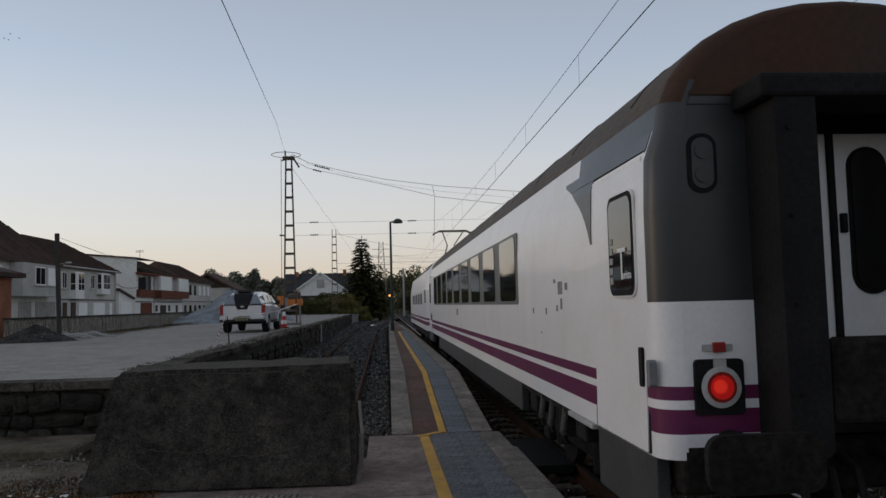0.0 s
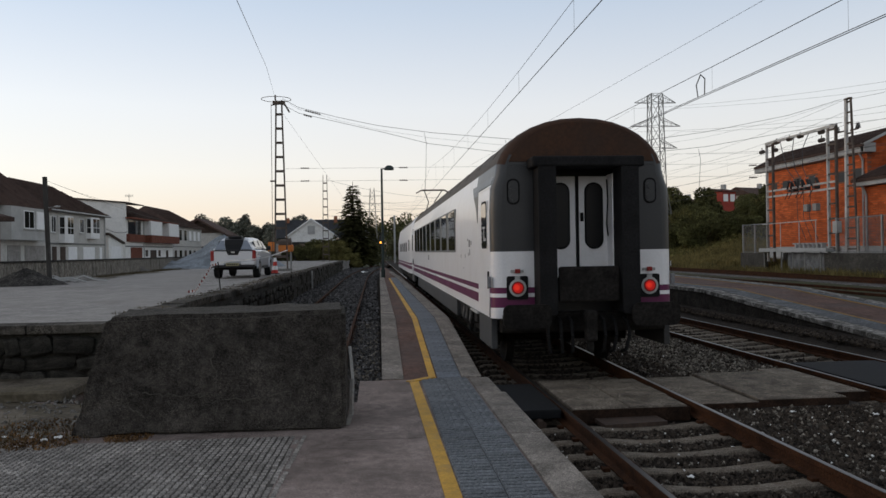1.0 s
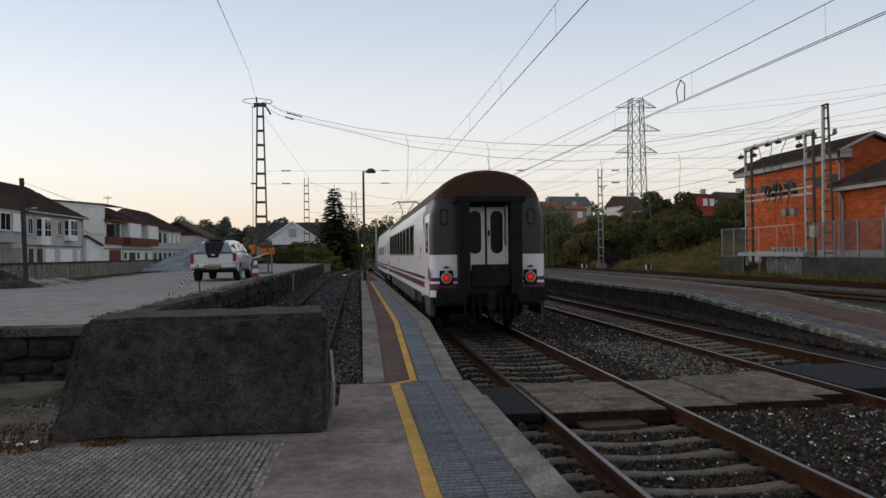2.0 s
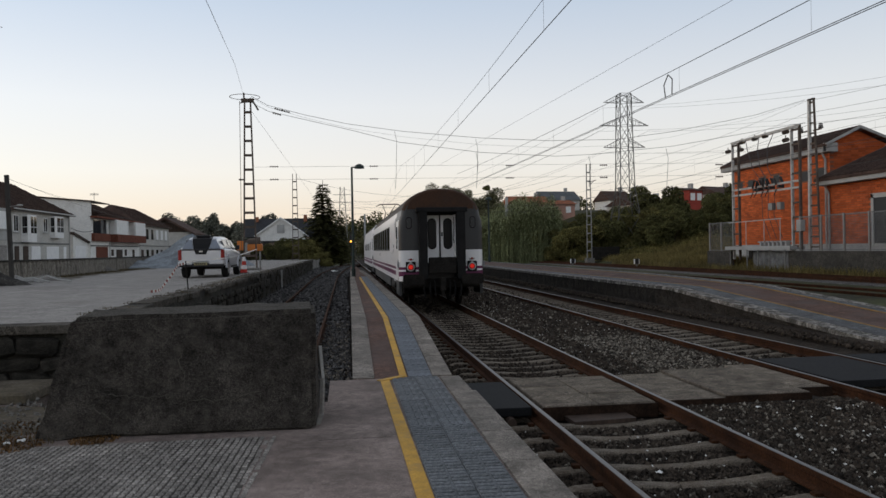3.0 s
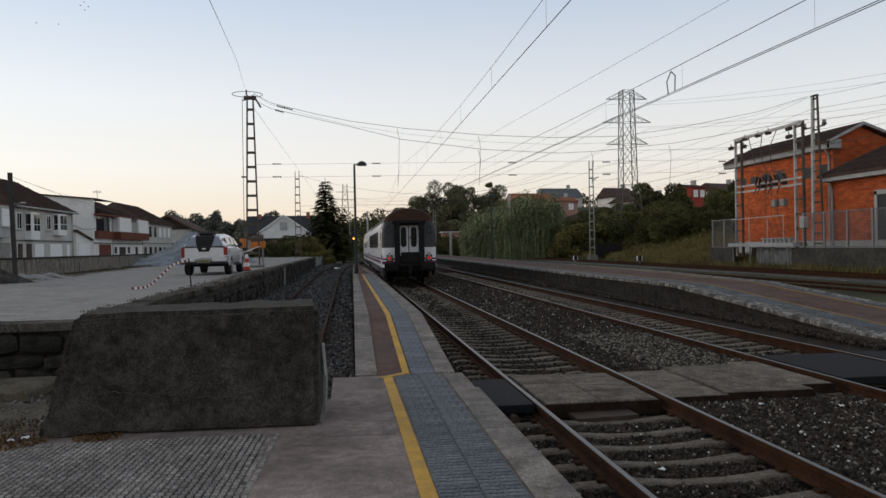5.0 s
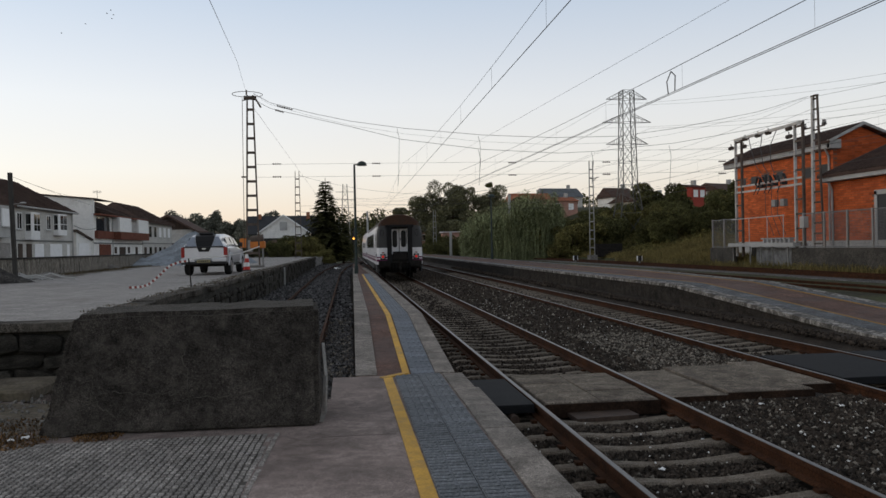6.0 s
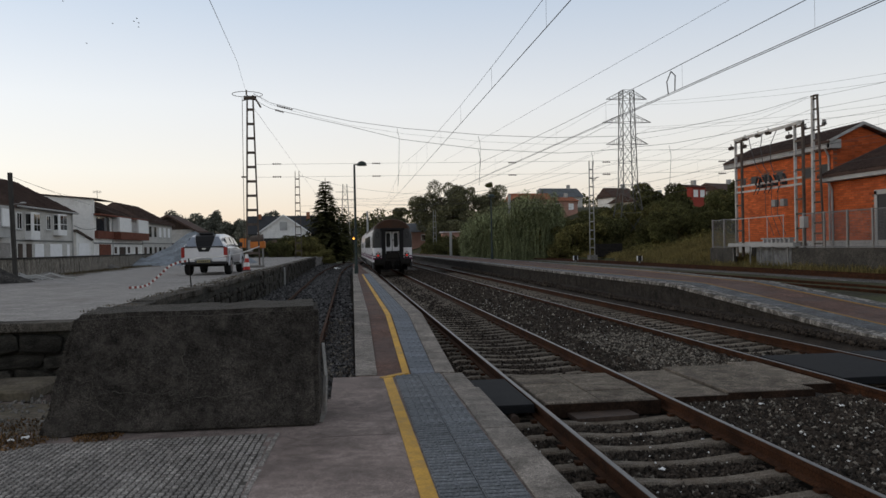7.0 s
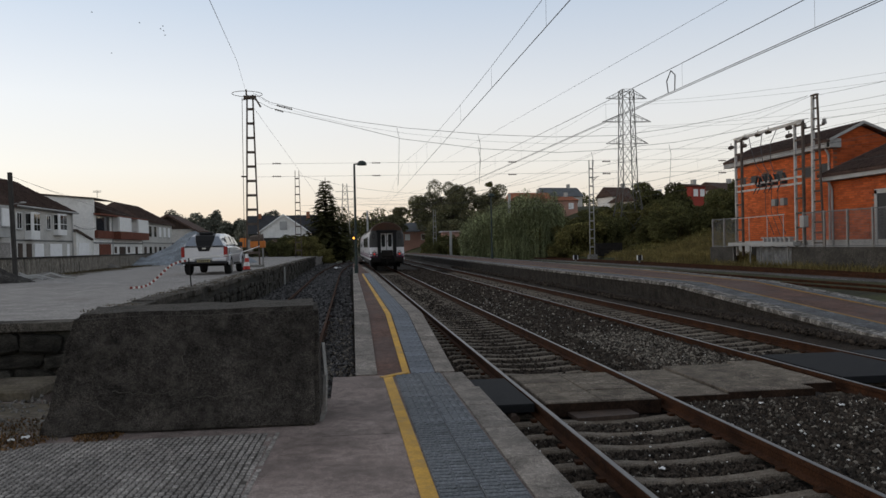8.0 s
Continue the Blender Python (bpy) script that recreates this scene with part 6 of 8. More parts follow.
    for s in (-1, 1):
        for y0, y1, zt, g in ((0.62, 1.62, 1.58, 0.16), (1.86, 2.55, 1.60, 0.02), (2.62, 3.32, 1.56, -0.34)):
            plate("side_window", [((s * 0.848, y0, 1.23), (s * 0.848, y1 + 0.06, 1.23), (s * 0.70, y1 + min(0.0, g), zt), (s * 0.70, y0 + max(0.0, g), zt))], DARKGLASS, "dark side window", thick=0.02)
        b = bmesh.new()
        box(b, s * 0.91, s * 1.08, 3.15, 3.27, 1.16, 1.36, 0.04)
        part("wing_mirror", b, CARBLACK, c)
        b = bmesh.new()
        bar(b, (s * 0.93, 1.75, 0.42), (s * 0.93, 3.3, 0.42), 0.07, 0.05)
        part("side_step", b, CARBLACK, c)
        for y in (0.98, 4.15):
            b = bmesh.new()
            rod(b, (s * 0.68, y, 0.385), (s * 0.93, y, 0.385), 0.385, 26)
            bmesh.ops.bevel(b, geom=[e for e in b.edges if e.calc_length() < 0.15], offset=0.03, segments=2, affect='EDGES')
            w = part("wheel", b, TYRE, c, "black tyre")
            b = bmesh.new()
            rod(b, (s * 0.88, y, 0.385), (s * 0.945, y, 0.385), 0.23, 16)
            part("rim", b, CHROME, w, "alloy rim")
            b = bmesh.new()
            for i in range(9):
                a0, a1 = radians(20 * i), radians(20 * (i + 1))
                bar(b, (s * 0.92, y + 0.46 * math.cos(a0), 0.40 + 0.46 * math.sin(a0)), (s * 0.92, y + 0.46 * math.cos(a1), 0.40 + 0.46 * math.sin(a1)), 0.07, 0.10)
            part("wheel_arch", b, SILVER, c, "flared wheel arch")
    b = bmesh.new()
    box(b, -0.78, 0.78, 0.15, 4.9, 0.36, 0.55)
    part("chassis", b, UNDER, c)
    b = bmesh.new()
    box(b, -0.28, 0.28, 0.50, 0.70, 1.70, 1.765, 0.02)
    part("roof_spoiler", b, CARBLACK, c)
    return c


build_pickup()

# barrier bollards, posts and warning tape round the truck
for bx, by in ((-5.12, 38.6), (-4.92, 38.9)):
    br = holder("traffic_bollard", pose(bx, by, DECK_Z), label="red and white traffic bollard", category="bollard")
    for k in range(4):
        b = bmesh.new()
        rod(b, (0, 0, 0.2 * k), (0, 0, 0.2 * k + 0.2), 0.16 - 0.025 * k, 14, 0.16 - 0.025 * (k + 1))
        part("band", b, SIGNALRED if k % 2 == 0 else WHITEFRAME, br)
    b = bmesh.new()
    box(b, -0.22, 0.22, -0.22, 0.22, 0, 0.04, 0.01)
    part("foot", b, CARBLACK, br)
mx = holder("site_machine", pose(-5.75, 48.4, DECK_Z), label="orange site machine on a grey stand behind the truck", category="site machine")
b = bmesh.new()
box(b, -0.15, 0.75, -0.3, 0.3, 1.10, 1.55, 0.08)
part("body", b, ORANGE, mx)
b = bmesh.new()
rod(b, (-0.1, -0.1, 1.62), (0.65, -0.1, 1.70), 0.22, 16, 0.26)
part("drum", b, RUSTSTEEL, mx)
b = bmesh.new()
box(b, -0.75, -0.35, -0.2, 0.2, 1.15, 1.72, 0.03)
part("tank", b, ORANGE, mx, "small orange tank")
b = bmesh.new()
box(b, -0.36, -0.02, -0.25, 0.25, 0.75, 1.60, 0.03)
part("housing", b, STEEL, mx, "grey steel housing")
for x, y in ((-0.65, -0.2), (-0.65, 0.2), (0.6, -0.2), (0.6, 0.2)):
    b = bmesh.new()
    bar(b, (x, y, 0), (x, y, 1.2), 0.06, 0.06)
    part("leg", b, STEEL, mx)
stake = holder("tape_stake", pose(-4.40, 22.55, DECK_Z), label="thin dark stake holding warning tape", category="stake")
b = bmesh.new()
rod(b, (0, 0, -0.05), (-0.06, 0, 0.80), 0.018, 8)
part("rod", b, UNDER, stake)


TAPERED = mat("tape_faded_red", (0.33, 0.08, 0.065), 0.6, 0.1, 2.0, 30.0, 0.0)


def ribbon(b, p, q, w):
    p, q = Vector(p), Vector(q)
    d = (q - p).normalized()
    up = (Vector((0, 0, 1)) - d * d.z).normalized() * (w / 2)
    f = b.faces.new([b.verts.new(u) for u in (p - up, q - up, q + up, p + up)])
    bmesh.ops.solidify(b, geom=[f], thickness=0.003)


# loose end that the wind swings round the stake
loose_tape = holder("warning_tape", pose(-4.46, 22.55, 1.74), label="loose red and white striped warning tape blown from a stake", category="tape", group="warning tape")
LOOSE = [(0, 0), (-0.13, -0.02), (-0.26, -0.04), (-0.38, -0.08), (-0.50, -0.13), (-0.60, -0.21), (-0.69, -0.30), (-0.78, -0.39), (-0.88, -0.48), (-0.98, -0.57), (-1.08, -0.64), (-1.19, -0.68), (-1.31, -0.70), (-1.44, -0.705), (-1.58, -0.71)]
LOOSE = [q for p0, p1 in zip(LOOSE, LOOSE[1:]) for q in (p0, ((p0[0] + p1[0]) / 2, (p0[1] + p1[1]) / 2))] + [LOOSE[-1]]
for k, ((x0, z0), (x1, z1)) in enumerate(zip(LOOSE, LOOSE[1:])):
    b = bmesh.new()
    ribbon(b, (x0, 0.03 * math.sin(k * 0.45), z0), (x1, 0.03 * math.sin((k + 1) * 0.45), z1), 0.062)
    part("stripe", b, TAPERED if k % 2 else WHITEFRAME, loose_tape)
# taut length from the stake past the truck to the mast
taut_tape = holder("warning_tape", label="pale warning tape stretched from the stake to the mast", category="tape", group="warning tape")
TAUT = [(-4.46, 22.55, 1.76), (-4.62, 25.5, 1.80), (-4.80, 29.0, 1.78), (-4.84, 32.5, 1.80), (-4.86, 36, 1.87), (-4.93, 40, 2.0), (-5.0, 45.3, 2.2)]
for p, q in zip(TAUT, TAUT[1:]):
    b = bmesh.new()
    ribbon(b, p, q, 0.05)
    part("strip", b, WHITEFRAME, taut_tape)


# bent pale pipes lying on the deck by the wall
for k in range(9):
    r = random.Random(300 + k)
    x, y = -12.4 + r.uniform(-0.9, 1.1), 31.6 + r.uniform(-1.2, 1.2)
    a = r.uniform(-0.5, 0.6)
    L = r.uniform(0.5, 1.1)
    sc = holder("scrap_pipe", pose(x, y, DECK_Z), label="bent pale scrap pipe lying on the deck", category="scrap", group="scrap pipes by the wall")
    b = bmesh.new()
    pts = [(-L * math.cos(a), -L * math.sin(a), 0.03), (-0.1, 0.05, 0.05 + 0.1 * (k % 3)), (0.3, 0.0, 0.10 + 0.08 * (k % 2)), (L * math.cos(a), L * math.sin(a), 0.03)]
    for p, q in zip(pts, pts[1:]):
        rod(b, p, q, 0.03, 7)
    part("pipe", b, GREYTRIM, sc)
# ---- brick substation with its fence, portal and masts ----
BX = 31.3                          # wall that faces the tracks


def lattice_mast(name, x, y, z0, z1, wb, wt, label, depth=0.25, material=RUSTSTEEL, step=1.05, category="mast", along="x", leg=0.09):
    """A ladder mast of two channel legs and flat rungs; along says which way it is broad."""
    h = holder(name, pose(x, y, 0), label=label, category=category, group="catenary masts")
    ax = (lambda u, v, z: (u, v, z)) if along == "x" else (lambda u, v, z: (v, u, z))
    for s in (-1, 1):
        b = bmesh.new()
        bar(b, ax(s * wb / 2, 0, z0), ax(s * wt / 2, 0, z1), leg, leg)
        part("leg", b, material, h)
    n = max(2, int((z1 - z0) / step))
    for k in range(1, n):
        t = k / n
        w = (wb + (wt - wb) * t) / 2
        z = z0 + (z1 - z0) * t
        bb = bmesh.new()
        p, q = Vector(ax(-w, 0, z)), Vector(ax(w, 0, z))
        box(bb, -w, w, -0.03, 0.03, z - 0.07, z + 0.07)
        part("rung", bb, material, h)
    b = bmesh.new()
    box(b, -wb * 0.8, wb * 0.8, -wb * 0.8, wb * 0.8, z0 - 0.7, z0 + 0.12, 0.03)
    part("footing", b, CONCRETE, h, "concrete footing")
    return h


def insulator(parent, p, q, r=0.07):
    b = bmesh.new()
    p, q = Vector(p), Vector(q)
    n = 4
    rod(b, p, q, 0.02, 6)
    for i in range(n):
        c = p.lerp(q, (i + 0.5) / n)
        d = (q - p).normalized() * 0.02
        rod(b, c - d, c + d, r, 8)
    part("insulator", b, RUSTSTEEL, parent)


def brick_wall_pieces(parent, x, y0, y1, z0, z1, holes, limit):
    """Bricks standing a little proud of a wall that faces -x; the nearest ones are single pieces."""
    b = bmesh.new()
    box(b, -0.5, 0.5, -0.5, 0.5, -0.5, 0.5)
    me = bpy.data.meshes.new("brick")
    b.to_mesh(me)
    b.free()
    me.materials.append(BRICK)
    vs, fs = [], []
    n, bw, bh = 0, 0.50, 0.14
    row = 0
    z = z0
    while z < z1 - 0.05:
        y = y0 - (bw / 2 if row % 2 else 0)
        while y < y1:
            a, c = max(y, y0) + 0.012, min(y + bw, y1) - 0.012
            if c - a > 0.05 and not any(h[0] < c and a < h[1] and h[2] < z + bh and z < h[3] for h in holes):
                if n < limit:
                    piece("brick", me, parent, Matrix.Translation((x, (a + c) / 2, z + bh / 2)) @ Matrix.Diagonal((0.05, c - a, bh - 0.022, 1)))
                else:
                    i = len(vs)
                    for dx in (-0.025, 0.02):
                        vs += [(x + dx, a, z + 0.011), (x + dx, c, z + 0.011), (x + dx, c, z + bh - 0.011), (x + dx, a, z + bh - 0.011)]
                    fs += [(i, i + 1, i + 2, i + 3), (i, i + 4, i + 5, i + 1), (i + 1, i + 5, i + 6, i + 2), (i + 2, i + 6, i + 7, i + 3), (i + 3, i + 7, i + 4, i)]
                n += 1
            y += bw
        z += bh
        row += 1
    if vs:
        tagged(raw("bricks", vs, fs, BRICK, parent), kind="stuff")


def build_substation():
    h = holder("substation_building", label="orange brick railway substation with low-pitched brown tiled roofs", category="building")
    # main block
    wins = [(47.1, 47.9, 6.2, 6.9), (48.95, 49.7, 6.2, 6.85), (52.5, 53.2, 6.3, 6.95), (54.35, 55.05, 6.3, 6.95), (56.15, 56.85, 6.3, 6.9), (57.7, 58.4, 6.3, 6.85)]
    b = bmesh.new()
    box(b, BX, BX + 4.4, 46.6, 59.0, 0.6, 8.0)
    w = part("wall", b, MORTAR, h, "orange brick wall")
    brick_wall_pieces(w, BX, 46.6, 59.0, 1.9, 7.75, wins, 300)
    b = bmesh.new()
    prism(b, [(BX, 8.0), (BX, 8.3), (BX + 1.9, 9.3), (BX + 4.4, 8.2), (BX + 4.4, 8.0)], "y", 46.6, 46.9)
    part("gable_wall", b, BRICK, h, "orange brick gable")
    vs, fs = [], []
    for r in range(56):
        z = 5.6 + r * 0.07
        if r % 2:
            continue
        for k in range(9):
            x = BX + 0.02 + k * 0.5 + (0.25 if r % 4 else 0)
            top = 9.2 - 0.48 * abs(x + 0.25 - (BX + 1.9))
            if z + 0.14 > top or x + 0.48 > BX + 4.4:
                continue
            i = len(vs)
            for dy in (46.575, 46.62):
                vs += [(x, dy, z + 0.01), (x + 0.475, dy, z + 0.01), (x + 0.475, dy, z + 0.13), (x, dy, z + 0.13)]
            fs += [(i, i + 1, i + 2, i + 3), (i, i + 4, i + 5, i + 1), (i + 1, i + 5, i + 6, i + 2), (i + 2, i + 6, i + 7, i + 3), (i + 3, i + 7, i + 4, i)]
    tagged(raw("bricks", vs, fs, BRICK, w), kind="stuff")
    b = bmesh.new()
    box(b, BX - 0.05, BX + 0.1, 46.55, 59.0, 0.6, 1.9)
    part("plinth", b, GREYTRIM, h, "pale grey rendered plinth")
    b = bmesh.new()
    box(b, BX - 0.45, BX + 0.05, 46.3, 60.4, 7.86, 8.32, 0.02)
    part("eaves_band", b, GREYTRIM, h, "pale grey concrete eaves band")
    b = bmesh.new()
    box(b, BX - 0.45, BX + 0.35, 46.25, 46.6, 7.84, 8.42, 0.02)
    part("eaves_return", b, GREYTRIM, h)
    b = bmesh.new()
    box(b, BX + 3.9, BX + 4.85, 46.25, 46.6, 7.7, 8.3, 0.02)
    part("eaves_band", b, GREYTRIM, h, "pale grey concrete eaves band")
    b = bmesh.new()
    for s in (-1, 1):
        xe = BX + 1.9 + s * (2.4 if s < 0 else 3.0)
        prism(b, [(BX + 1.9, 9.5), (xe, 8.36), (xe, 8.2), (BX + 1.9, 9.3)], "y", 46.2, 60.4)
    r = part("roof", b, ROOFTILE, h, "brown tiled roof")
    b = bmesh.new()
    for k in range(40):
        y = 46.3 + k * 0.35
        for s in (-1, 1):
            bar(b, (BX + 1.9, y, 9.53), (BX + 1.9 + s * (2.4 if s < 0 else 3.0), y, 8.39), 0.12, 0.06)
    tagged(part("roof_tiling", b, ROOFTILE, r), kind="stuff")
    b = bmesh.new()
    for s in (-1, 1):
        bar(b, (BX + 1.9, 46.2, 9.45), (BX + 1.9 + s * (2.4 if s < 0 else 3.0), 46.2, 8.3), 0.12, 0.16)
    part("verge", b, GREYTRIM, h, "pale verge trim")
    for y0, y1, z0, z1 in wins:
        b = bmesh.new()
        box(b, BX - 0.015, BX + 0.1, y0, y1, z0, z1)
        part("window", b, CARBLACK, h, "small dark square opening")
    # lower wing
    wx = 29.0
    b = bmesh.new()
    box(b, wx, wx + 10, 33.0, 43.5, 0.6, 5.5)
    w2 = part("wing_wall", b, MORTAR, h, "orange brick wing wall")
    brick_wall_pieces(w2, wx, 33.0, 43.5, 1.9, 5.4, [(37.6, 39.4, 0.6, 4.5)], 0)
    b = bmesh.new()
    box(b, wx + 2.3, wx + 9, 43.5, 46.6, 0.6, 5.5)
    part("link_wall", b, BRICK, h)
    b = bmesh.new()
    box(b, wx - 0.06, wx + 0.1, 33.0, 43.55, 0.6, 1.9)
    part("plinth", b, GREYTRIM, h)
    b = bmesh.new()
    box(b, wx - 0.5, wx + 0.05, 32.6, 43.9, 5.42, 5.84, 0.02)
    part("eaves_band", b, GREYTRIM, h)
    b = bmesh.new()
    prism(b, [(wx - 0.55, 5.84), (wx + 5.5, 8.4), (wx + 11, 5.9), (wx + 11, 5.7), (wx + 5.5, 8.2), (wx - 0.55, 5.66)], "y", 32.5, 44.0)
    r = part("wing_roof", b, ROOFTILE, h, "brown tiled wing roof")
    b = bmesh.new()
    for k in range(32):
        bar(b, (wx - 0.55, 32.6 + k * 0.35, 5.88), (wx + 5.5, 32.6 + k * 0.35, 8.44), 0.12, 0.06)
    tagged(part("roof_tiling", b, ROOFTILE, r), kind="stuff")
    b = bmesh.new()
    box(b, wx - 0.03, wx + 0.2, 37.7, 39.3, 0.9, 4.4)
    part("door", b, CARBLACK, h, "tall dark doorway")
    b = bmesh.new()
    for y0, y1 in ((37.5, 37.7), (39.3, 39.5)):
        box(b, wx - 0.08, wx + 0.1, y0, y1, 0.9, 4.6)
    box(b, wx - 0.08, wx + 0.1, 37.5, 39.5, 4.4, 4.65)
    part("door_surround", b, GREYTRIM, h)
    for x, y, z1 in ((BX - 0.12, 46.9, 7.9), (wx - 0.1, 43.2, 5.4)):
        b = bmesh.new()
        rod(b, (x, y, 1.5), (x, y, z1 - 0.5), 0.07, 10)
        rod(b, (x, y, z1 - 0.5), (x - 0.25, y, z1), 0.07, 10)
        part("downpipe", b, GREYTRIM, h, "pale grey downpipe")


build_substation()

# fence on a low concrete wall
fence = holder("yard_fence", label="galvanised mesh fence on a stained concrete footing wall", category="fence")
b = bmesh.new()
FOOTING = mat("footing_concrete", (0.075, 0.069, 0.06), 0.95, 0.3, 1.0, 25, 0.4, stain=(0.05, 0.047, 0.042), stain_amt=0.7, stain_scale=0.8, speck=0.4)
for y0, y1, x0, m, lab in ((15, 45.3, 27.5, FOOTING, "stained grey concrete footing wall"), (45.3, 50.2, 27.9, mat("plinth_grey", (0.22, 0.225, 0.23), 0.95, 0.3, 2.0, 20, 0.2, stain=(0.08, 0.075, 0.07), stain_amt=0.7, stain_scale=1.5), "pale rendered plinth below the portal"), (52.6, 56.2, 27.5, FOOTING, "stained grey concrete footing wall")):
    b = bmesh.new()
    box(b, x0, x0 + 0.3, y0, y1, 0.0, 1.5, 0.03)
    part("footing_wall", b, m, fence, lab)
b = bmesh.new()
box(b, 29.0, 29.2, 50.0, 52.8, 0.0, 1.5)
part("recess_wall", b, FOOTING, fence)
for y in (52.3, 50.0, 48.6, 47.2, 45.4):
    b = bmesh.new()
    bar(b, (27.35, y, 0.3), (27.35, y, 1.6), 0.06, 0.06)
    part("beam_leg", b, STEEL, fence)
b = bmesh.new()
rod(b, (27.3, 52.4, 3.5), (27.3, 45.7, 3.55), 0.03, 6)
part("guard_rail", b, PALESTEEL, fence)
for y in (50.0, 47.7, 45.8):
    b = bmesh.new()
    rod(b, (27.3, y, 1.8), (27.3, y, 3.5), 0.025, 6)
    part("guard_post", b, PALESTEEL, fence)
MESH = mat("fence_mesh", (0.20, 0.205, 0.21), 0.7, 0.15, 2.0, 30, 0.0, metal=0.4)
for y in [56.0, 54.2, 52.4] + [44.2 - 2.1 * k for k in range(14)]:
    b = bmesh.new()
    box(b, 27.6, 27.7, y - 0.06, y + 0.06, 1.5, 3.62, 0.01)
    part("post", b, STEEL, fence)
vs, fs = [], []


def wire_box(p, q, r):
    i = len(vs)
    d = Vector(q) - Vector(p)
    for c in (p, q):
        if abs(d.z) > abs(d.y):
            vs.extend([(c[0] - r, c[1] - r, c[2]), (c[0] + r, c[1], c[2]), (c[0] - r, c[1] + r, c[2])])
        else:
            vs.extend([(c[0] - r, c[1], c[2] - r), (c[0] + r, c[1], c[2]), (c[0] - r, c[1], c[2] + r)])
    fs.extend([(i, i + 1, i + 4, i + 3), (i + 1, i + 2, i + 5, i + 4), (i + 2, i, i + 3, i + 5)])


for ya, yb in ((56.0, 52.4), (44.2, 17.0)):
    for k in range(26):
        z = 1.56 + k * 0.08
        wire_box((27.65, yb, z), (27.65, ya, z), 0.006 if k not in (0, 25) else 0.03)
    n = int((ya - yb) / 0.10)
    for k in range(n):
        wire_box((27.65, yb + k * 0.10, 1.52), (27.65, yb + k * 0.10, 3.58), 0.004)
tagged(raw("mesh_wires", vs, fs, MESH, fence), kind="stuff")

# switch portal in front of the substation
portal = holder("switch_portal", label="steel portal carrying disconnector switches and insulators", category="portal frame")
for y in (52.5, 45.1):
    for dy in (0.0, -0.85):
        b = bmesh.new()
        bar(b, (27.75, y + dy, 0.9), (27.75, y + dy, 9.2), 0.15, 0.13)
        part("leg", b, PALESTEEL if dy == 0 else RUSTSTEEL, portal)
    for k in range(9):
        b = bmesh.new()
        z = 1.8 + k * 0.9
        bar(b, (27.75, y, z), (27.75, y - 0.85, z), 0.1, 0.12)
        part("rung", b, RUSTSTEEL, portal)
for z, t in ((9.2, 0.17), (5.82, 0.12), (5.42, 0.12)):
    b = bmesh.new()
    bar(b, (27.75, 52.6, z), (27.75, 44.2, z), t, t)
    part("beam", b, PALESTEEL, portal)
b = bmesh.new()
box(b, 27.2, 28.2, 44.6, 52.8, 1.58, 1.82, 0.02)
part("base_beam", b, GREYTRIM, portal, "pale concrete base beam")
for k in range(7):
    b = bmesh.new()
    box(b, 27.45, 27.75, 45.4 + k * 0.5, 45.55 + k * 0.5, 1.82, 2.12, 0.02)
    box(b, 27.40, 27.80, 45.35 + k * 0.5, 45.70 + k * 0.5, 2.06, 2.14, 0.01)
    part("base_bracket", b, GREYTRIM, portal)
for y, z in ((51.4, 9.1), (49.7, 9.1), (48.4, 9.1), (46.0, 9.0), (46.0, 8.5), (53.4, 8.7), (51.6, 8.6)):
    insulator(portal, (27.75, y, z), (27.75, y - 0.5, z), 0.14)
    b = bmesh.new()
    rod(b, (27.75, y - 0.25, z + 0.3), (27.75, y - 0.25, z), 0.03, 6)
    part("hanger", b, RUSTSTEEL, portal)
for k, y in enumerate((46.3, 47.35, 47.9, 48.75, 49.2)):
    b = bmesh.new()
    box(b, 27.55, 27.95, y, y + 0.3, 5.55, 5.72, 0.03)
    rod(b, (27.5, y + 0.2, 5.75), (27.45, y + 0.35 - 0.12 * k, 6.15 + 0.09 * (k % 3)), 0.07, 8)
    rod(b, (28.0, y + 0.2, 5.75), (27.9, y + 0.4, 6.25), 0.09, 8)
    rod(b, (27.45, y - 0.25, 6.2), (27.95, y + 0.6, 6.35), 0.035, 6)
    rod(b, (27.5, y + 0.1, 5.5), (27.5, y + 0.5, 5.1), 0.03, 6)
    part("switch", b, CARBLACK, portal, "black disconnector switch")
for k in range(3):
    b = bmesh.new()
    pts = [(27.7, 50.6 - k * 1.8, 9.2), (27.5, 49.9 - k * 1.2, 8.2), (27.5, 49.3 - k * 0.9, 7.0), (27.6, 48.6 - k * 0.7, 6.3)]
    for p, q in zip(pts, pts[1:]):
        rod(b, p, q, 0.025, 6)
    pts = [(27.6, 48.4 - k * 0.8, 5.5), (27.55, 48.3 - k * 0.7, 3.8), (27.7, 47.6 - k * 0.7, 2.3)]
    for p, q in zip(pts, pts[1:]):
        rod(b, p, q, 0.02, 6)
    part("cable", b, WIRE, portal)
for y in (46.9, 45.9):
    b = bmesh.new()
    box(b, 27.4, 27.7, y, y + 0.45, 4.15, 4.6, 0.03)
    part("control_box", b, STEEL, portal, "grey control box")
b = bmesh.new()
box(b, 27.3, 27.62, 43.6, 44.05, 2.7, 3.4, 0.02)
part("wall_box", b, GREYTRIM, portal)

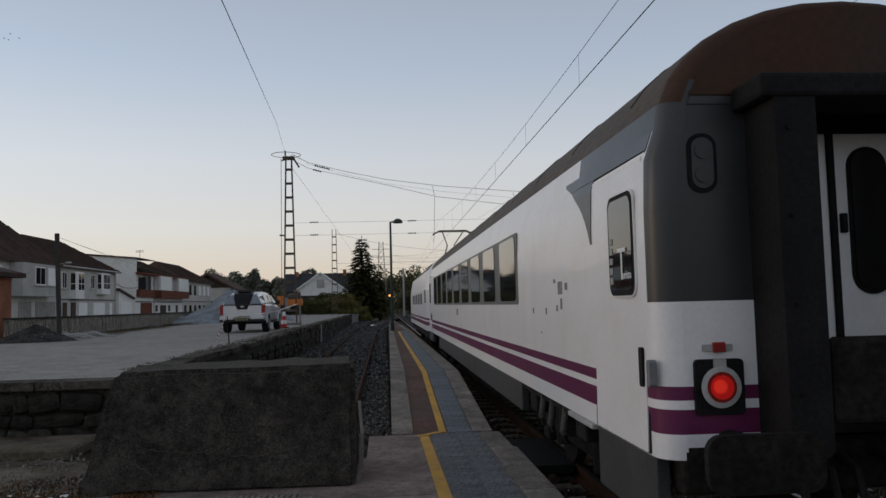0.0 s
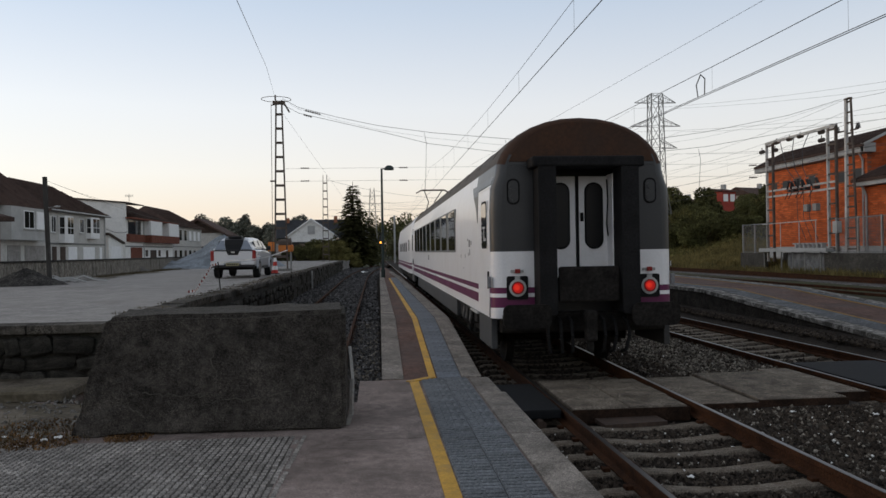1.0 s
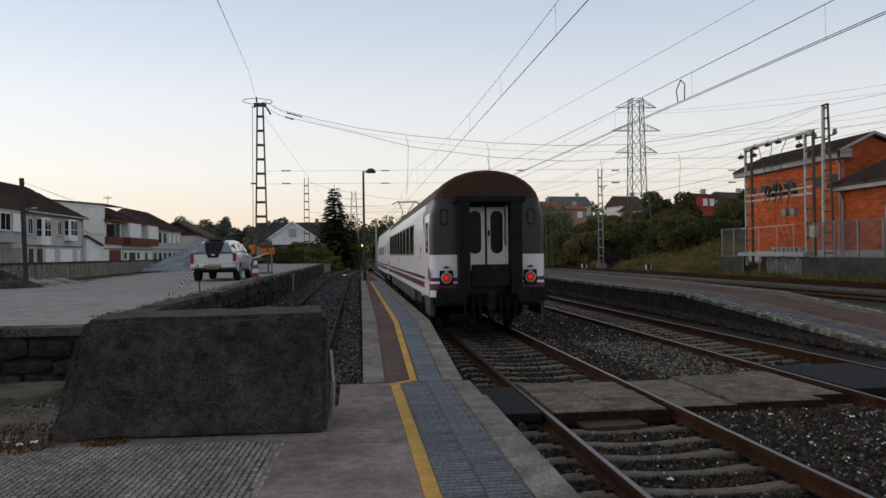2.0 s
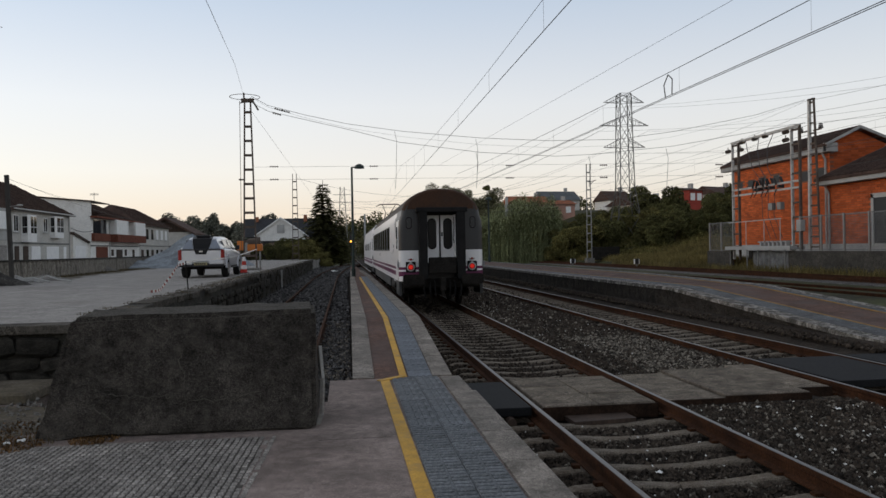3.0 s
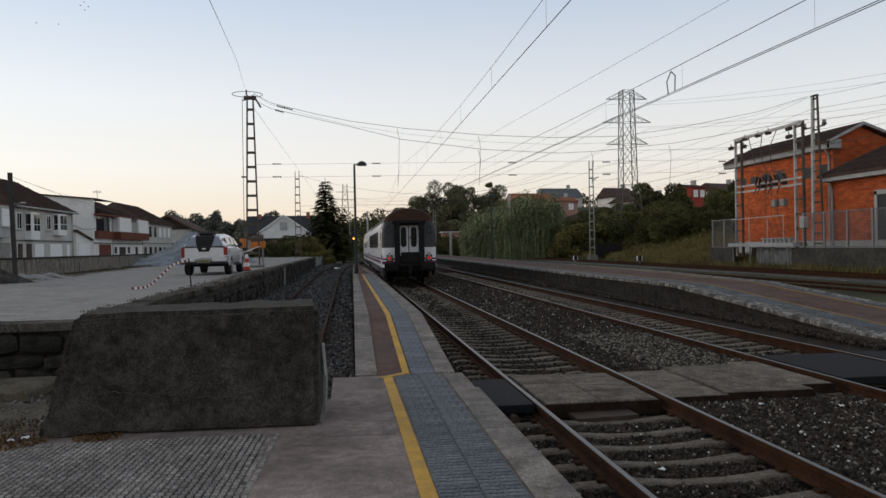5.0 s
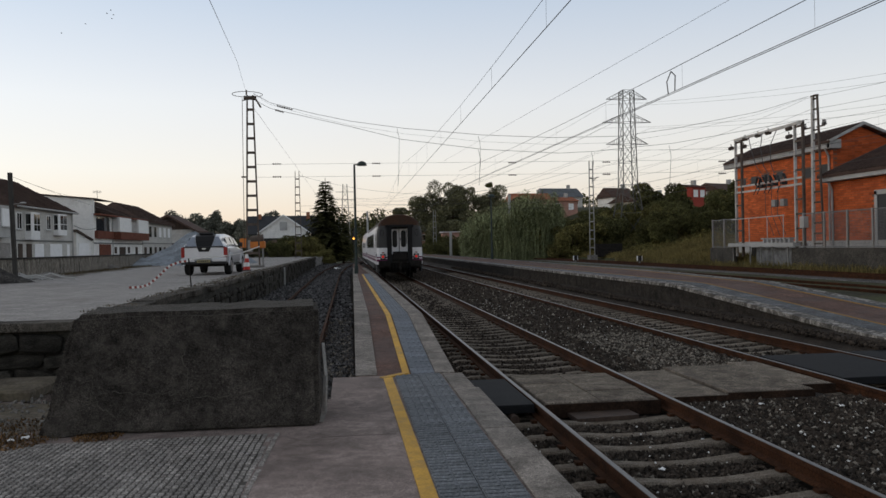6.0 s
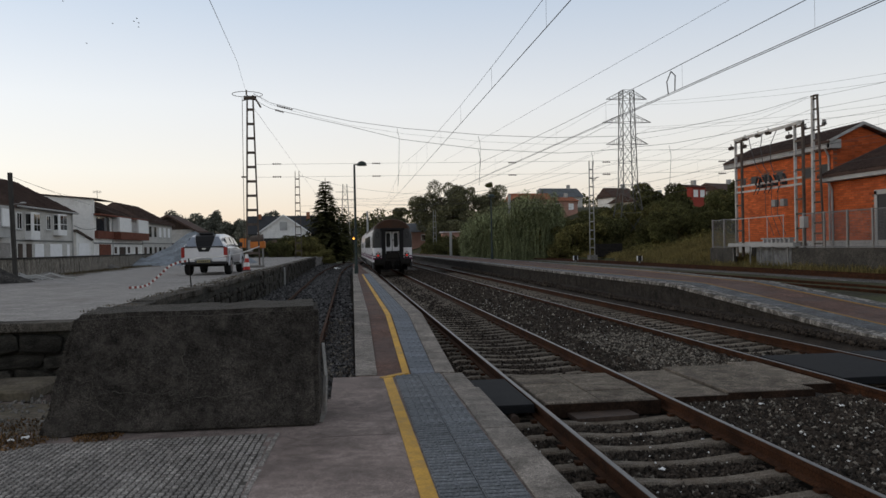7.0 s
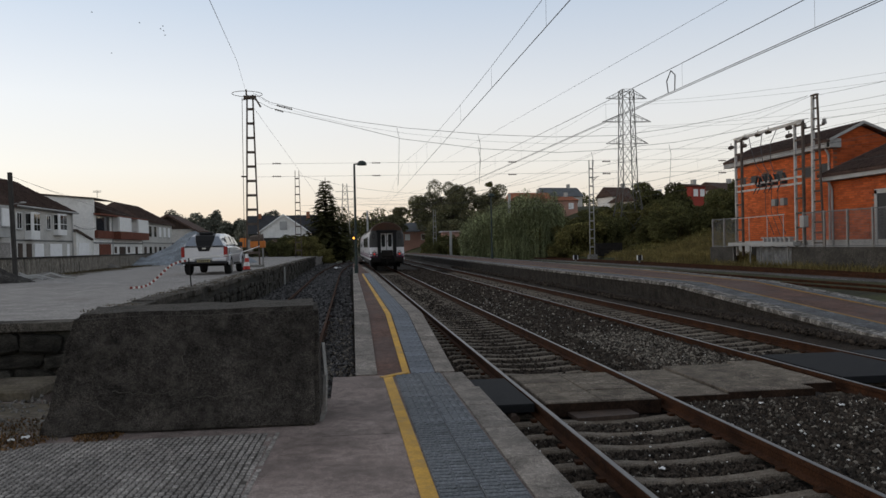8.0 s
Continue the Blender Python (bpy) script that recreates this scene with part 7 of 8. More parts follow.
# span mast of the substation side
sub_mast = holder("catenary_mast", pose(27.95, 43.5, 0), label="tall two-legged catenary mast, one leg pale, by the substation fence", category="mast", group="catenary masts")
b = bmesh.new()
bar(b, (-0.1, 0, 1.3), (0.0, 0, 10.6), 0.17, 0.15)
part("front_leg", b, PALESTEEL, sub_mast, "pale grey channel leg")
b = bmesh.new()
bar(b, (0.02, -0.85, 1.3), (0.03, -0.40, 10.6), 0.10, 0.10)
part("rear_leg", b, RUSTSTEEL, sub_mast, "rusty angle leg")
for k in range(15):
    t = (k + 0.7) / 15
    b = bmesh.new()
    bar(b, (-0.1 + 0.1 * t, 0, 1.3 + 9.3 * t), (0.02, -0.85 + 0.45 * t, 1.3 + 9.3 * t), 0.05, 0.10)
    part("rung", b, RUSTSTEEL, sub_mast)
b = bmesh.new()
box(b, -0.1, 0.1, -0.47, 0.1, 10.57, 10.65, 0.01)
part("cap", b, RUSTSTEEL, sub_mast)
b = bmesh.new()
box(b, -0.35, 0.35, -1.0, 0.35, -0.2, 1.32, 0.03)
part("footing", b, CONCRETE, sub_mast, "stained concrete footing")
for z, y0, y1 in ((8.75, 0.0, 0.95), (8.7, -0.35, -1.15)):
    b = bmesh.new()
    bar(b, (0, y0, z), (0, y1, z), 0.06, 0.08)
    part("bracket", b, RUSTSTEEL, sub_mast)
    b = bmesh.new()
    for k in range(3):
        rod(b, (0, y1 * 0.95, z + 0.04 + 0.11 * k), (0, y1 * 0.95, z + 0.11 + 0.11 * k), 0.15 - 0.02 * k, 10)
    part("insulator", b, CARBLACK, sub_mast, "dark pin insulator")

# ---- high-voltage pylon ----
pylon = holder("power_pylon", pose(39.75, 106, 1.2), label="tall grey lattice power pylon with three pairs of arms", category="pylon")
b = bmesh.new()
H = 22.4


def half(z):
    return 2.25 - 1.2 * z / 9.0 if z < 9.0 else 1.05 - 0.25 * (z - 9.0) / 13.4


levels = [0, 5.0, 9.0, 12.2, 14.8, 17.9, 21.2, H]
for a, c in zip(levels, levels[1:]):
    ha, hc = half(a), half(c)
    ca = [(-ha, -ha, a), (ha, -ha, a), (ha, ha, a), (-ha, ha, a)]
    cc = [(-hc, -hc, c), (hc, -hc, c), (hc, hc, c), (-hc, hc, c)]
    for i in range(4):
        j = (i + 1) % 4
        bar(b, ca[i], cc[i], 0.10, 0.10)
        bar(b, ca[i], cc[j], 0.05, 0.05)
        bar(b, ca[j], cc[i], 0.05, 0.05)
        bar(b, cc[i], cc[j], 0.05, 0.05)
part("tower", b, PYLONSTEEL, pylon, "lattice tower")
for z, reach in ((14.8, 3.1), (17.9, 3.6), (21.2, 3.0)):
    for s in (-1, 1):
        b = bmesh.new()
        tip = (s * reach, 0, z)
        for yy in (-0.55, 0.55):
            bar(b, (s * 0.85, yy, z), tip, 0.06, 0.06)
            bar(b, (s * 0.85, yy, z + 1.1), tip, 0.06, 0.06)
            for k in range(1, 4):
                t = k / 4
                p = Vector((s * 0.85, yy, z)).lerp(Vector(tip), t)
                q = Vector((s * 0.85, yy, z + 1.1)).lerp(Vector(tip), t)
                bar(b, p, q, 0.035, 0.035)
        part("arm", b, PYLONSTEEL, pylon, "lattice cross-arm")
# far pylon
far_pylon = holder("power_pylon", pose(-0.4, 201, 0), label="far grey lattice power pylon behind the trees", category="pylon")
b = bmesh.new()
for s in (-1, 1):
    for t in (-1, 1):
        bar(b, (s * 1.4, t * 1.4, 0), (s * 0.5, t * 0.5, 18.5), 0.14, 0.14)
for k in range(12):
    z0, z1 = k * 1.5, k * 1.5 + 1.5
    w0, w1 = 1.4 - 0.9 * z0 / 18.5, 1.4 - 0.9 * z1 / 18.5
    bar(b, (-w0, -w0, z0), (w1, -w1, z1), 0.08, 0.08)
    bar(b, (w0, -w0, z0), (-w1, -w1, z1), 0.08, 0.08)
for z in (12.5, 14.5, 16.5):
    bar(b, (-2.4, 0, z), (2.4, 0, z), 0.12, 0.12)
part("tower", b, STEEL, far_pylon)


def hill_house(x, y, z, w, d, hgt, wall, roof_m, label, rz=0.0, rise=1.6, wins=3):
    h = holder("hillside_house", pose(x, y, z, 0, 0, rz), label=label, category="house", group="houses on the hill")
    b = bmesh.new()
    box(b, -w / 2, w / 2, 0, d, -3, hgt)
    part("wall", b, wall, h)
    b = bmesh.new()
    prism(b, [(-0.5, hgt - 0.15), (d / 2, hgt + rise), (d + 0.5, hgt - 0.15)], "x", -w / 2 - 0.4, w / 2 + 0.4)
    part("roof", b, roof_m, h)
    for k in range(wins):
        x0 = -w / 2 + (k + 0.5) * w / wins - 0.6
        b = bmesh.new()
        box(b, x0, x0 + 1.2, -0.06, 0.1, hgt - 2.1, hgt - 0.7)
        wd = part("window", b, WHITEFRAME, h)
        b = bmesh.new()
        box(b, x0 + 0.12, x0 + 1.08, -0.08, 0.0, hgt - 2.0, hgt - 0.8)
        part("pane", b, DARKGLASS if k % 2 == 0 and wall is not REDWALL else SHUTTERWHITE, wd)
    b = bmesh.new()
    box(b, w / 4, w / 4 + 0.7, d / 2 - 0.4, d / 2 + 0.4, hgt + rise * 0.6, hgt + rise + 0.9)
    part("chimney", b, GREYTRIM, h)
    return h


PINK = mat("pink_render", (0.42, 0.24, 0.19), 0.9, 0.1, 0.6, 20, 0.1)
REDWALL = mat("red_render", (0.32, 0.06, 0.045), 0.9, 0.1, 0.6, 20, 0.1)
ROOFORANGE = mat("roof_tile_orange", (0.30, 0.11, 0.06), 0.9, 0.25, 0.8, 8, 0.3)
SLATE = mat("slate_grey", (0.10, 0.11, 0.12), 0.8, 0.2, 0.8, 8, 0.3)
hill_house(47.5, 165.5, 8.2, 6.2, 7, 3.4, PINK, ROOFORANGE, "pink rendered house with a low tiled roof", 8, 0.9, 2)
hill_house(45.6, 187, 10.5, 9.5, 7, 2.6, WHITEPLASTER, ROOFORANGE, "pale house with a bright orange tiled roof", 5, 1.8)
hill_house(56.0, 195, 11.5, 10, 8, 2.8, PLASTER, SLATE, "house with a broad grey slate roof", 8, 2.4)
hill_house(62.0, 168, 8.4, 6, 6, 4.0, WHITEPLASTER, ROOFTILE, "old pale house with a steep brown roof", 15, 2.2)
hill_house(58.0, 138, 6.9, 11, 8, 2.8, PLASTER, ROOFTILE, "long low pale house with a brown roof above the bushes", 18, 1.4, 4)
hill_house(67.9, 143, 9.7, 3.6, 5, 3.0, REDWALL, ROOFTILE, "small red rendered house with white windows", 22, 0.5, 2)
hill_house(79.0, 150, 9.2, 9, 7, 3.2, PLASTER, ROOFTILE, "pale house with a brown roof on the hill", 25, 1.6)
hill_house(13.5, 175, 2.3, 11, 8, 3.2, PINK, SLATE, "low house with a slate roof under dark trees", -5, 2.0)
hill_house(23.5, 150, 1.2, 10, 3, 3.6, PINK, GREYTRIM, "low pinkish garden wall building beside the trees", 0, 0.1, 0)


# ---- masts, lamps and overhead line ----
mast = lattice_mast("catenary_mast", -5.4, 45.5, 1.0, 10.9, 0.72, 0.32, "tall dark ladder-type catenary mast on the goods deck", 0.16, RUSTSTEEL, 0.82, leg=0.085)
b = bmesh.new()
for i in range(20):
    a0, a1 = 2 * math.pi * i / 20, 2 * math.pi * (i + 1) / 20
    rod(b, (-0.15 + 0.85 * math.cos(a0), 0.85 * math.sin(a0), 10.95), (-0.15 + 0.85 * math.cos(a1), 0.85 * math.sin(a1), 10.95), 0.018, 5)
bar(b, (-0.35, 0, 10.75), (0.35, 0, 10.75), 0.2, 0.2)
bar(b, (-0.2, 0, 10.9), (-0.2, 0, 11.2), 0.08, 0.08)
bar(b, (0.25, 0, 10.8), (0.6, 0, 10.2), 0.1, 0.1)
part("mast_head", b, RUSTSTEEL, mast, "ring and brackets at the mast head")
b = bmesh.new()
rod(b, (-0.47, -0.1, 1.0), (-0.43, -0.1, 10.7), 0.016, 6)
bar(b, (-0.55, -0.1, 6.2), (-0.25, 0, 6.2), 0.1, 0.08)
bar(b, (-0.43, 0, 10.6), (-0.2, 0, 10.65), 0.05, 0.05)
part("earth_pipe", b, RUSTSTEEL, mast)
mast_b = lattice_mast("catenary_mast", -5.55, 89.5, 0.9, 10.9, 0.7, 0.42, "farther ladder-type catenary mast beside the goods deck", 0.16, RUSTSTEEL, 0.85, leg=0.07)
mast_c = lattice_mast("catenary_mast", -2.6, 128, -0.2, 9.5, 0.6, 0.4, "slim catenary mast beyond the conifer", 0.16, STEEL, 0.9, leg=0.07)
mast_d = lattice_mast("catenary_mast", 26.7, 82.4, 0.6, 11.1, 0.55, 0.4, "slim pale catenary mast beside the far tracks", 0.2, STEEL, 0.95)
b = bmesh.new()
bar(b, (0, 0, 9.1), (0.9, 0, 9.3), 0.06, 0.06)
bar(b, (0.2, 0, 8.8), (0.7, 0, 9.3), 0.06, 0.06)
part("bracket", b, RUSTSTEEL, mast_d)
mast_e = lattice_mast("catenary_mast", 15.8, 140, 0.3, 8.6, 0.6, 0.4, "slim catenary mast beyond the island platform", 0.2, STEEL, 0.95)
for x, y, z0, z1, label in ((15.9, 119, 0.5, 4.3, "pale concrete post at the end of the island platform"), (22.3, 105, 0.4, 9.0, "tall pale concrete pole among the trees"),
                            (3.9, 150, 0, 9.0, "far grey catenary post"), (-1.4, 140, 0, 7.5, "far grey catenary post")):
    p = holder("concrete_post", label=label, category="post")
    b = bmesh.new()
    bar(b, (x, y, z0 - 0.5), (x, y, z1), 0.36, 0.3)
    part("shaft", b, GREYTRIM, p)


def platform_lamp(x, y, z0, z1, label, side=1):
    h = holder("platform_lamp", pose(x, y, 0), label=label, category="lamp post", group="platform lamps")
    b = bmesh.new()
    rod(b, (0, 0, z0), (0, 0, z1), 0.085, 12, 0.06)
    part("post", b, GREENPOST, h)
    b = bmesh.new()
    rod(b, (0, 0, z0), (0, 0, z0 + 0.5), 0.12, 12)
    part("base", b, GREENPOST, h)
    b = bmesh.new()
    rod(b, (0, 0, z1 - 0.02), (side * 0.45, 0, z1 + 0.02), 0.035, 8)
    part("arm", b, GREENPOST, h)
    b = bmesh.new()
    bmesh.ops.create_uvsphere(b, u_segments=18, v_segments=10, radius=0.30, matrix=Matrix.Translation((side * 0.45, 0, z1 - 0.06)) @ Matrix.Diagonal((1, 1, 0.85, 1)))
    bmesh.ops.bisect_plane(b, geom=list(b.verts) + list(b.edges) + list(b.faces), plane_co=(0, 0, z1 - 0.08), plane_no=(0, 0, -1), clear_outer=True)
    bmesh.ops.holes_fill(b, edges=b.edges)
    part("hood", b, GREENPOST, h, "dark domed lamp hood", True)


platform_lamp(0.49, 46.5, 0.44, 7.0, "dark green platform lamp post with a domed hood")
platform_lamp(12.5, 66.5, 0.8, 6.3, "dark green lamp post with a domed hood on the island platform", 0.02)


def cable(pts, r, name="cable", label="", grp="overhead wires"):
    """A thin wire through a few points."""
    cu = bpy.data.curves.new(name, 'CURVE')
    cu.dimensions = '3D'
    sp = cu.splines.new('POLY')
    sp.points.add(len(pts) - 1)
    for q, p in zip(sp.points, pts):
        q.co = (*p, 1)
    cu.bevel_depth, cu.bevel_resolution = r, 1
    cu.materials.append(WIRE)
    ob = new(name, cu)
    return tagged(ob, label, "wire", grp)


def sag(p, q, s, n=16):
    p, q = Vector(p), Vector(q)
    return [tuple(p.lerp(q, i / n) - Vector((0, 0, 4 * s * (i / n) * (1 - i / n)))) for i in range(n + 1)]


def hung(x0, y0, x1, y1, zc, zm, dips, label, thick=0.0048):
    """Contact wire with its messenger and droppers, between two supports."""
    cable([(x0, y0, zc), (x1, y1, zc)], 0.0075, "contact_wire", label)
    mp = sag((x0, y0, zm), (x1, y1, zm), dips, 24)
    cable(mp, thick, "messenger_wire", label)
    for i in range(2, 24, 2):
        p = mp[i]
        cable([p, (p[0], p[1], zc)], 0.0025, "dropper", "thin dropper between messenger and contact wire")


hung(3.18, -12, 3.34, 46, 5.50, 7.0, 1.02, "overhead line above the near track")
hung(3.34, 46, 3.2, 100, 5.50, 6.9, 0.95, "overhead line above the near track")
hung(3.2, 100, 3.0, 150, 5.50, 6.30, 0.45, "overhead line above the near track")
hung(8.69, -12, 6.75, 46, 5.55, 6.50, 0.40, "overhead line above the second track", 0.0075)
hung(6.75, 46, 8.1, 100, 5.5, 6.3, 0.45, "overhead line above the second track")
cable([(8.77, -12, 5.55), (6.83, 46, 5.55)], 0.0075, "contact_wire", "twin contact wire above the second track")
cable([(10.1, -14, 7.0), (7.95, 15.2, 7.0), (6.38, 35.6, 7.0), (5.6, 46, 7.0)], 0.0042, "feeder_wire", "single feeder wire crossing the tracks")
hung(20.5, -12, 19.4, 46, 5.9, 6.9, 0.4, "overhead line above the far tracks")
hung(25.8, -12, 25.4, 46, 5.9, 6.9, 0.4, "overhead line above the far tracks")
hung(19.4, 46, 20.0, 100, 5.9, 6.9, 0.4, "overhead line above the far tracks")
hung(25.4, 46, 25.6, 100, 5.9, 6.9, 0.4, "overhead line above the far tracks")
# jumper loops
for x, y, z0, z1 in ((7.69, 17.6, 6.0, 5.55),):
    b = [(x, y - 0.25, z1), (x, y - 0.28, z0 - 0.1), (x, y - 0.05, z0 + 0.05), (x, y + 0.2, z0 - 0.15), (x, y + 0.12, z1)]
    cable(b, 0.014, "jumper_loop", "thin jumper loop between messenger and contact wire")
# head spans between the deck mast and the substation mast
SPAN1 = [(-5.2, 11.0), (-4.26, 10.47), (-1.99, 9.88), (0.3, 9.39), (3.47, 8.95), (8.07, 8.54), (12.25, 8.36), (16.35, 8.42), (19.82, 8.87), (25.0, 9.85), (28.3, 10.8)]
SPAN2 = [(-5.2, 10.65), (-4.26, 10.14), (0.63, 8.99), (3.29, 8.31), (8.05, 7.69), (12.59, 7.43), (14.72, 7.52), (19.8, 7.99), (28.3, 9.4)]
for sp in (SPAN1, SPAN2):
    cable([(x, 45.5 - (x + 5.2) * 0.03, z) for x, z in sp], 0.013, "head_span", "sagging head-span cable across all tracks")
cable([(x, 45.6 - (x + 5.2) * 0.03, z - 0.05 - 0.35 * math.sin((x + 5.2) / 33.5 * 3.14)) for x, z in SPAN1], 0.006, "head_span", "thin second head-span cable")
for z in (6.92, 6.18):
    cable([(-5.1, 45.5, z), (28.3, 44.5, z + 0.04)], 0.007, "cross_span", "thin level cross-span wire")
for x, z0 in ((3.0, 8.95), (7.8, 8.5), (7.8, 7.7), (14.7, 7.5), (19.6, 7.9)):
    cable([(x, 45.2, z0), (x + 0.12, 45.2, z0 - 0.6), (x + 0.05, 45.2, 6.3), (x, 45.2, 5.6)], 0.012, "span_hanger", "thin hanger from the head span")
for y, x0, x1 in ((89.5, -5.4, 26.5), (128, -2.6, 24)):
    for z in (6.9, 6.2):
        cable([(x0, y, z), (x1, y, z + 0.1)], 0.012, "cross_span", "thin level cross-span wire")
    cable(sag((x0, y, 10.4), (x1, y, 10.6), 2.4), 0.013, "head_span", "sagging head-span cable across all tracks")
cable([(-5.6, 45.5, 11.0), (-3.2, 24, 7.7), (-1.68, 10, 5.2), (-0.9, 3, 3.9)], 0.0045, "stay_wire", "thin stay wire from the mast")
cable([(-5.3, 45.5, 10.3), (-3.9, 89.5, 8.9), (-2.8, 120, 7)], 0.008, "stay_wire", "thin wire running along the line")
# insulators on the spans
ins = holder("span_insulators", label="row of dark insulators on the span wires", category="insulators")
for x, z in ((-3.9, 10.3), (-3.5, 10.2), (-4.0, 10.05)):
    insulator(ins, (x, 45.45, z), (x + 0.5, 45.45, z - 0.14), 0.06)
for z in (6.92, 6.18):
    for x in (-4.2, 1.5, 9.6, 15.4, 22.8):
        insulator(ins, (x, 45.3, z), (x + 0.5, 45.3, z), 0.05)
# power lines from the pylon and along the yard
for dx, z in ((-3.1, 15.0), (3.1, 15.0), (-3.6, 18.1), (3.6, 18.1), (-3.0, 21.4), (3.0, 21.4)):
    cable(sag((39.6 + dx, 106, z + 0.2), (95 + dx, 20, z + 4), 4.0), 0.013, "power_line", "high-voltage line from the pylon")
    cable(sag((39.6 + dx, 106, z + 0.2), (-0.4 + dx * 0.7, 201, 15), 4.5), 0.013, "power_line", "high-voltage line from the pylon")
for k in range(5):
    cable(sag((28.3, 44.4, 10.7 - k * 0.75), (30.5, 0, 10.4 - k * 0.6), 0.7), 0.009, "feeder_wire", "feeder wire leaving the substation mast")
    cable(sag((28.3, 44.4, 10.7 - k * 0.75), (26.7, 82.4, 10.4 - k * 0.75), 0.8), 0.008, "feeder_wire", "feeder wire between the far masts")
cable(sag((-12.28, 30.2, 4.9), (-27, 135, 8.0), 1.2), 0.006, "phone_line", "thin line from the utility pole to the houses")
cable(sag((-12.28, 30.2, 4.9), (-28.3, 94, 8.25), 0.35), 0.006, "phone_line", "thin line from the utility pole to the houses")

cable(sag((-28.3, 84.9, 4.9), (-28.3, 91.9, 4.8), 0.25), 0.03, "wall_cable", "dark cable slung between two houses")

# lineside cabinets, dwarf signals and the red signal
for x, y, w, hh, m, lab in ((28.3, 82, 5.4, 1.15, UNDER, "long dark concrete trough box beside the far mast"),):
    b = bmesh.new()
    box(b, x - 1.2, x + 1.7, y, y + 1, 0.5, 1.95, 0.05)
    tagged(part("trough_box", b, m), lab, "trough box")
for x, y, z in ((21.8, 72.5, 0.35), (25.1, 64.5, 0.35)):
    d = holder("dwarf_signal", pose(x, y, z) @ Matrix.Diagonal((0.62, 0.62, 0.7, 1)), label="low black dwarf signal with pale sides", category="signal", group="dwarf signals")
    b = bmesh.new()
    box(b, -0.28, 0.28, -0.15, 0.15, 0.1, 0.75, 0.04)
    part("head", b, CARBLACK, d)
    b = bmesh.new()
    box(b, -0.36, -0.28, -0.15, 0.15, 0.1, 0.7)
    part("side_plate", b, WHITEFRAME, d)
    b = bmesh.new()
    box(b, 0.28, 0.36, -0.15, 0.15, 0.1, 0.7)
    part("side_plate", b, WHITEFRAME, d)
    b = bmesh.new()
    box(b, -0.1, 0.1, -0.1, 0.1, -0.2, 0.12)
    part("foot", b, CONCRETE, d)
sg = holder("line_signal", pose(1.05, 132, 0), label="far line signal showing an amber light", category="signal")
b = bmesh.new()
rod(b, (0, 0, -0.3), (0, 0, 5.2), 0.08, 10)
part("post", b, CARBLACK, sg)
b = bmesh.new()
box(b, -0.28, 0.28, -0.1, 0.1, 3.0, 4.6, 0.05)
part("head", b, CARBLACK, sg)
b = bmesh.new()
ringplate(b, 0, -0.13, 3.6, 0.16, 0.06, 14)
part("lamp", b, glow("signal_amber", (1.0, 0.42, 0.05), 3.0), sg, "lit amber lamp")
mk = holder("track_marker", pose(-3.0, 112, 0), label="small white lineside marker board", category="marker")
b = bmesh.new()
rod(b, (0, 0, -0.3), (0, 0, 1.8), 0.04, 8)
part("post", b, STEEL, mk)
b = bmesh.new()
slab(b, -0.35, 0.35, -0.06, 0.0, 1.5, 2.4, 0.15, "y")
part("board", b, WHITEFRAME, mk)
# ---- plants ----
def leaf_cloud(name, blobs, n, size, material, parent=None, seed=0, flat=0.0):
    """Many small leaf sprays inside a few ellipsoids (cx, cy, cz, rx, ry, rz)."""
    r = np.random.RandomState(seed)
    w = np.array([bb[3] * bb[4] * bb[5] for bb in blobs]) ** 0.67
    w /= w.sum()
    which = r.choice(len(blobs), n, p=w)
    B = np.array(blobs)[which]
    d = r.normal(size=(n, 3))
    d /= np.linalg.norm(d, axis=1, keepdims=True)
    rad = r.uniform(0.45, 1.06, (n, 1)) ** 0.6
    c = B[:, :3] + d * rad * B[:, 3:]
    u = r.normal(size=(n, 3))
    u /= np.linalg.norm(u, axis=1, keepdims=True)
    v = np.cross(u, r.normal(size=(n, 3)))
    v /= np.linalg.norm(v, axis=1, keepdims=True)
    s = size * r.uniform(0.5, 1.5, (n, 1))
    P = np.stack([c - u * s, c + v * s * 0.45, c + u * s, c - v * s * 0.45], 1).reshape(-1, 3)
    F = (np.arange(n)[:, None] * 4 + np.arange(4)[None]).tolist()
    return raw(name, P.tolist(), F, material, parent)


def leafy_tree(x, y, z, hgt, blobs, n, size, material, label, seed, category="tree", trunk=0.3):
    t = holder("tree", pose(x, y, z), label=label, category=category, group="trees round the station")
    b = bmesh.new()
    r = random.Random(seed)
    rod(b, (0, 0, -0.6), (0.1, 0, hgt * 0.55), trunk, 9, trunk * 0.6)
    for bb in blobs:
        rod(b, (0.05, 0, hgt * r.uniform(0.25, 0.5)), (bb[0], bb[1], bb[2]), trunk * 0.45, 6, trunk * 0.12)
    part("trunk", b, BARK, t, "dark trunk and limbs")
    leaf_cloud("crown", blobs, n, size, material, t, seed)
    return t


def random_blobs(r, n, R, h0, h1, rr):
    return [(r.uniform(-R, R), r.uniform(-R, R), r.uniform(h0, h1), rr * r.uniform(.7, 1.3), rr * r.uniform(.7, 1.3), rr * r.uniform(.6, 1.1)) for _ in range(n)]


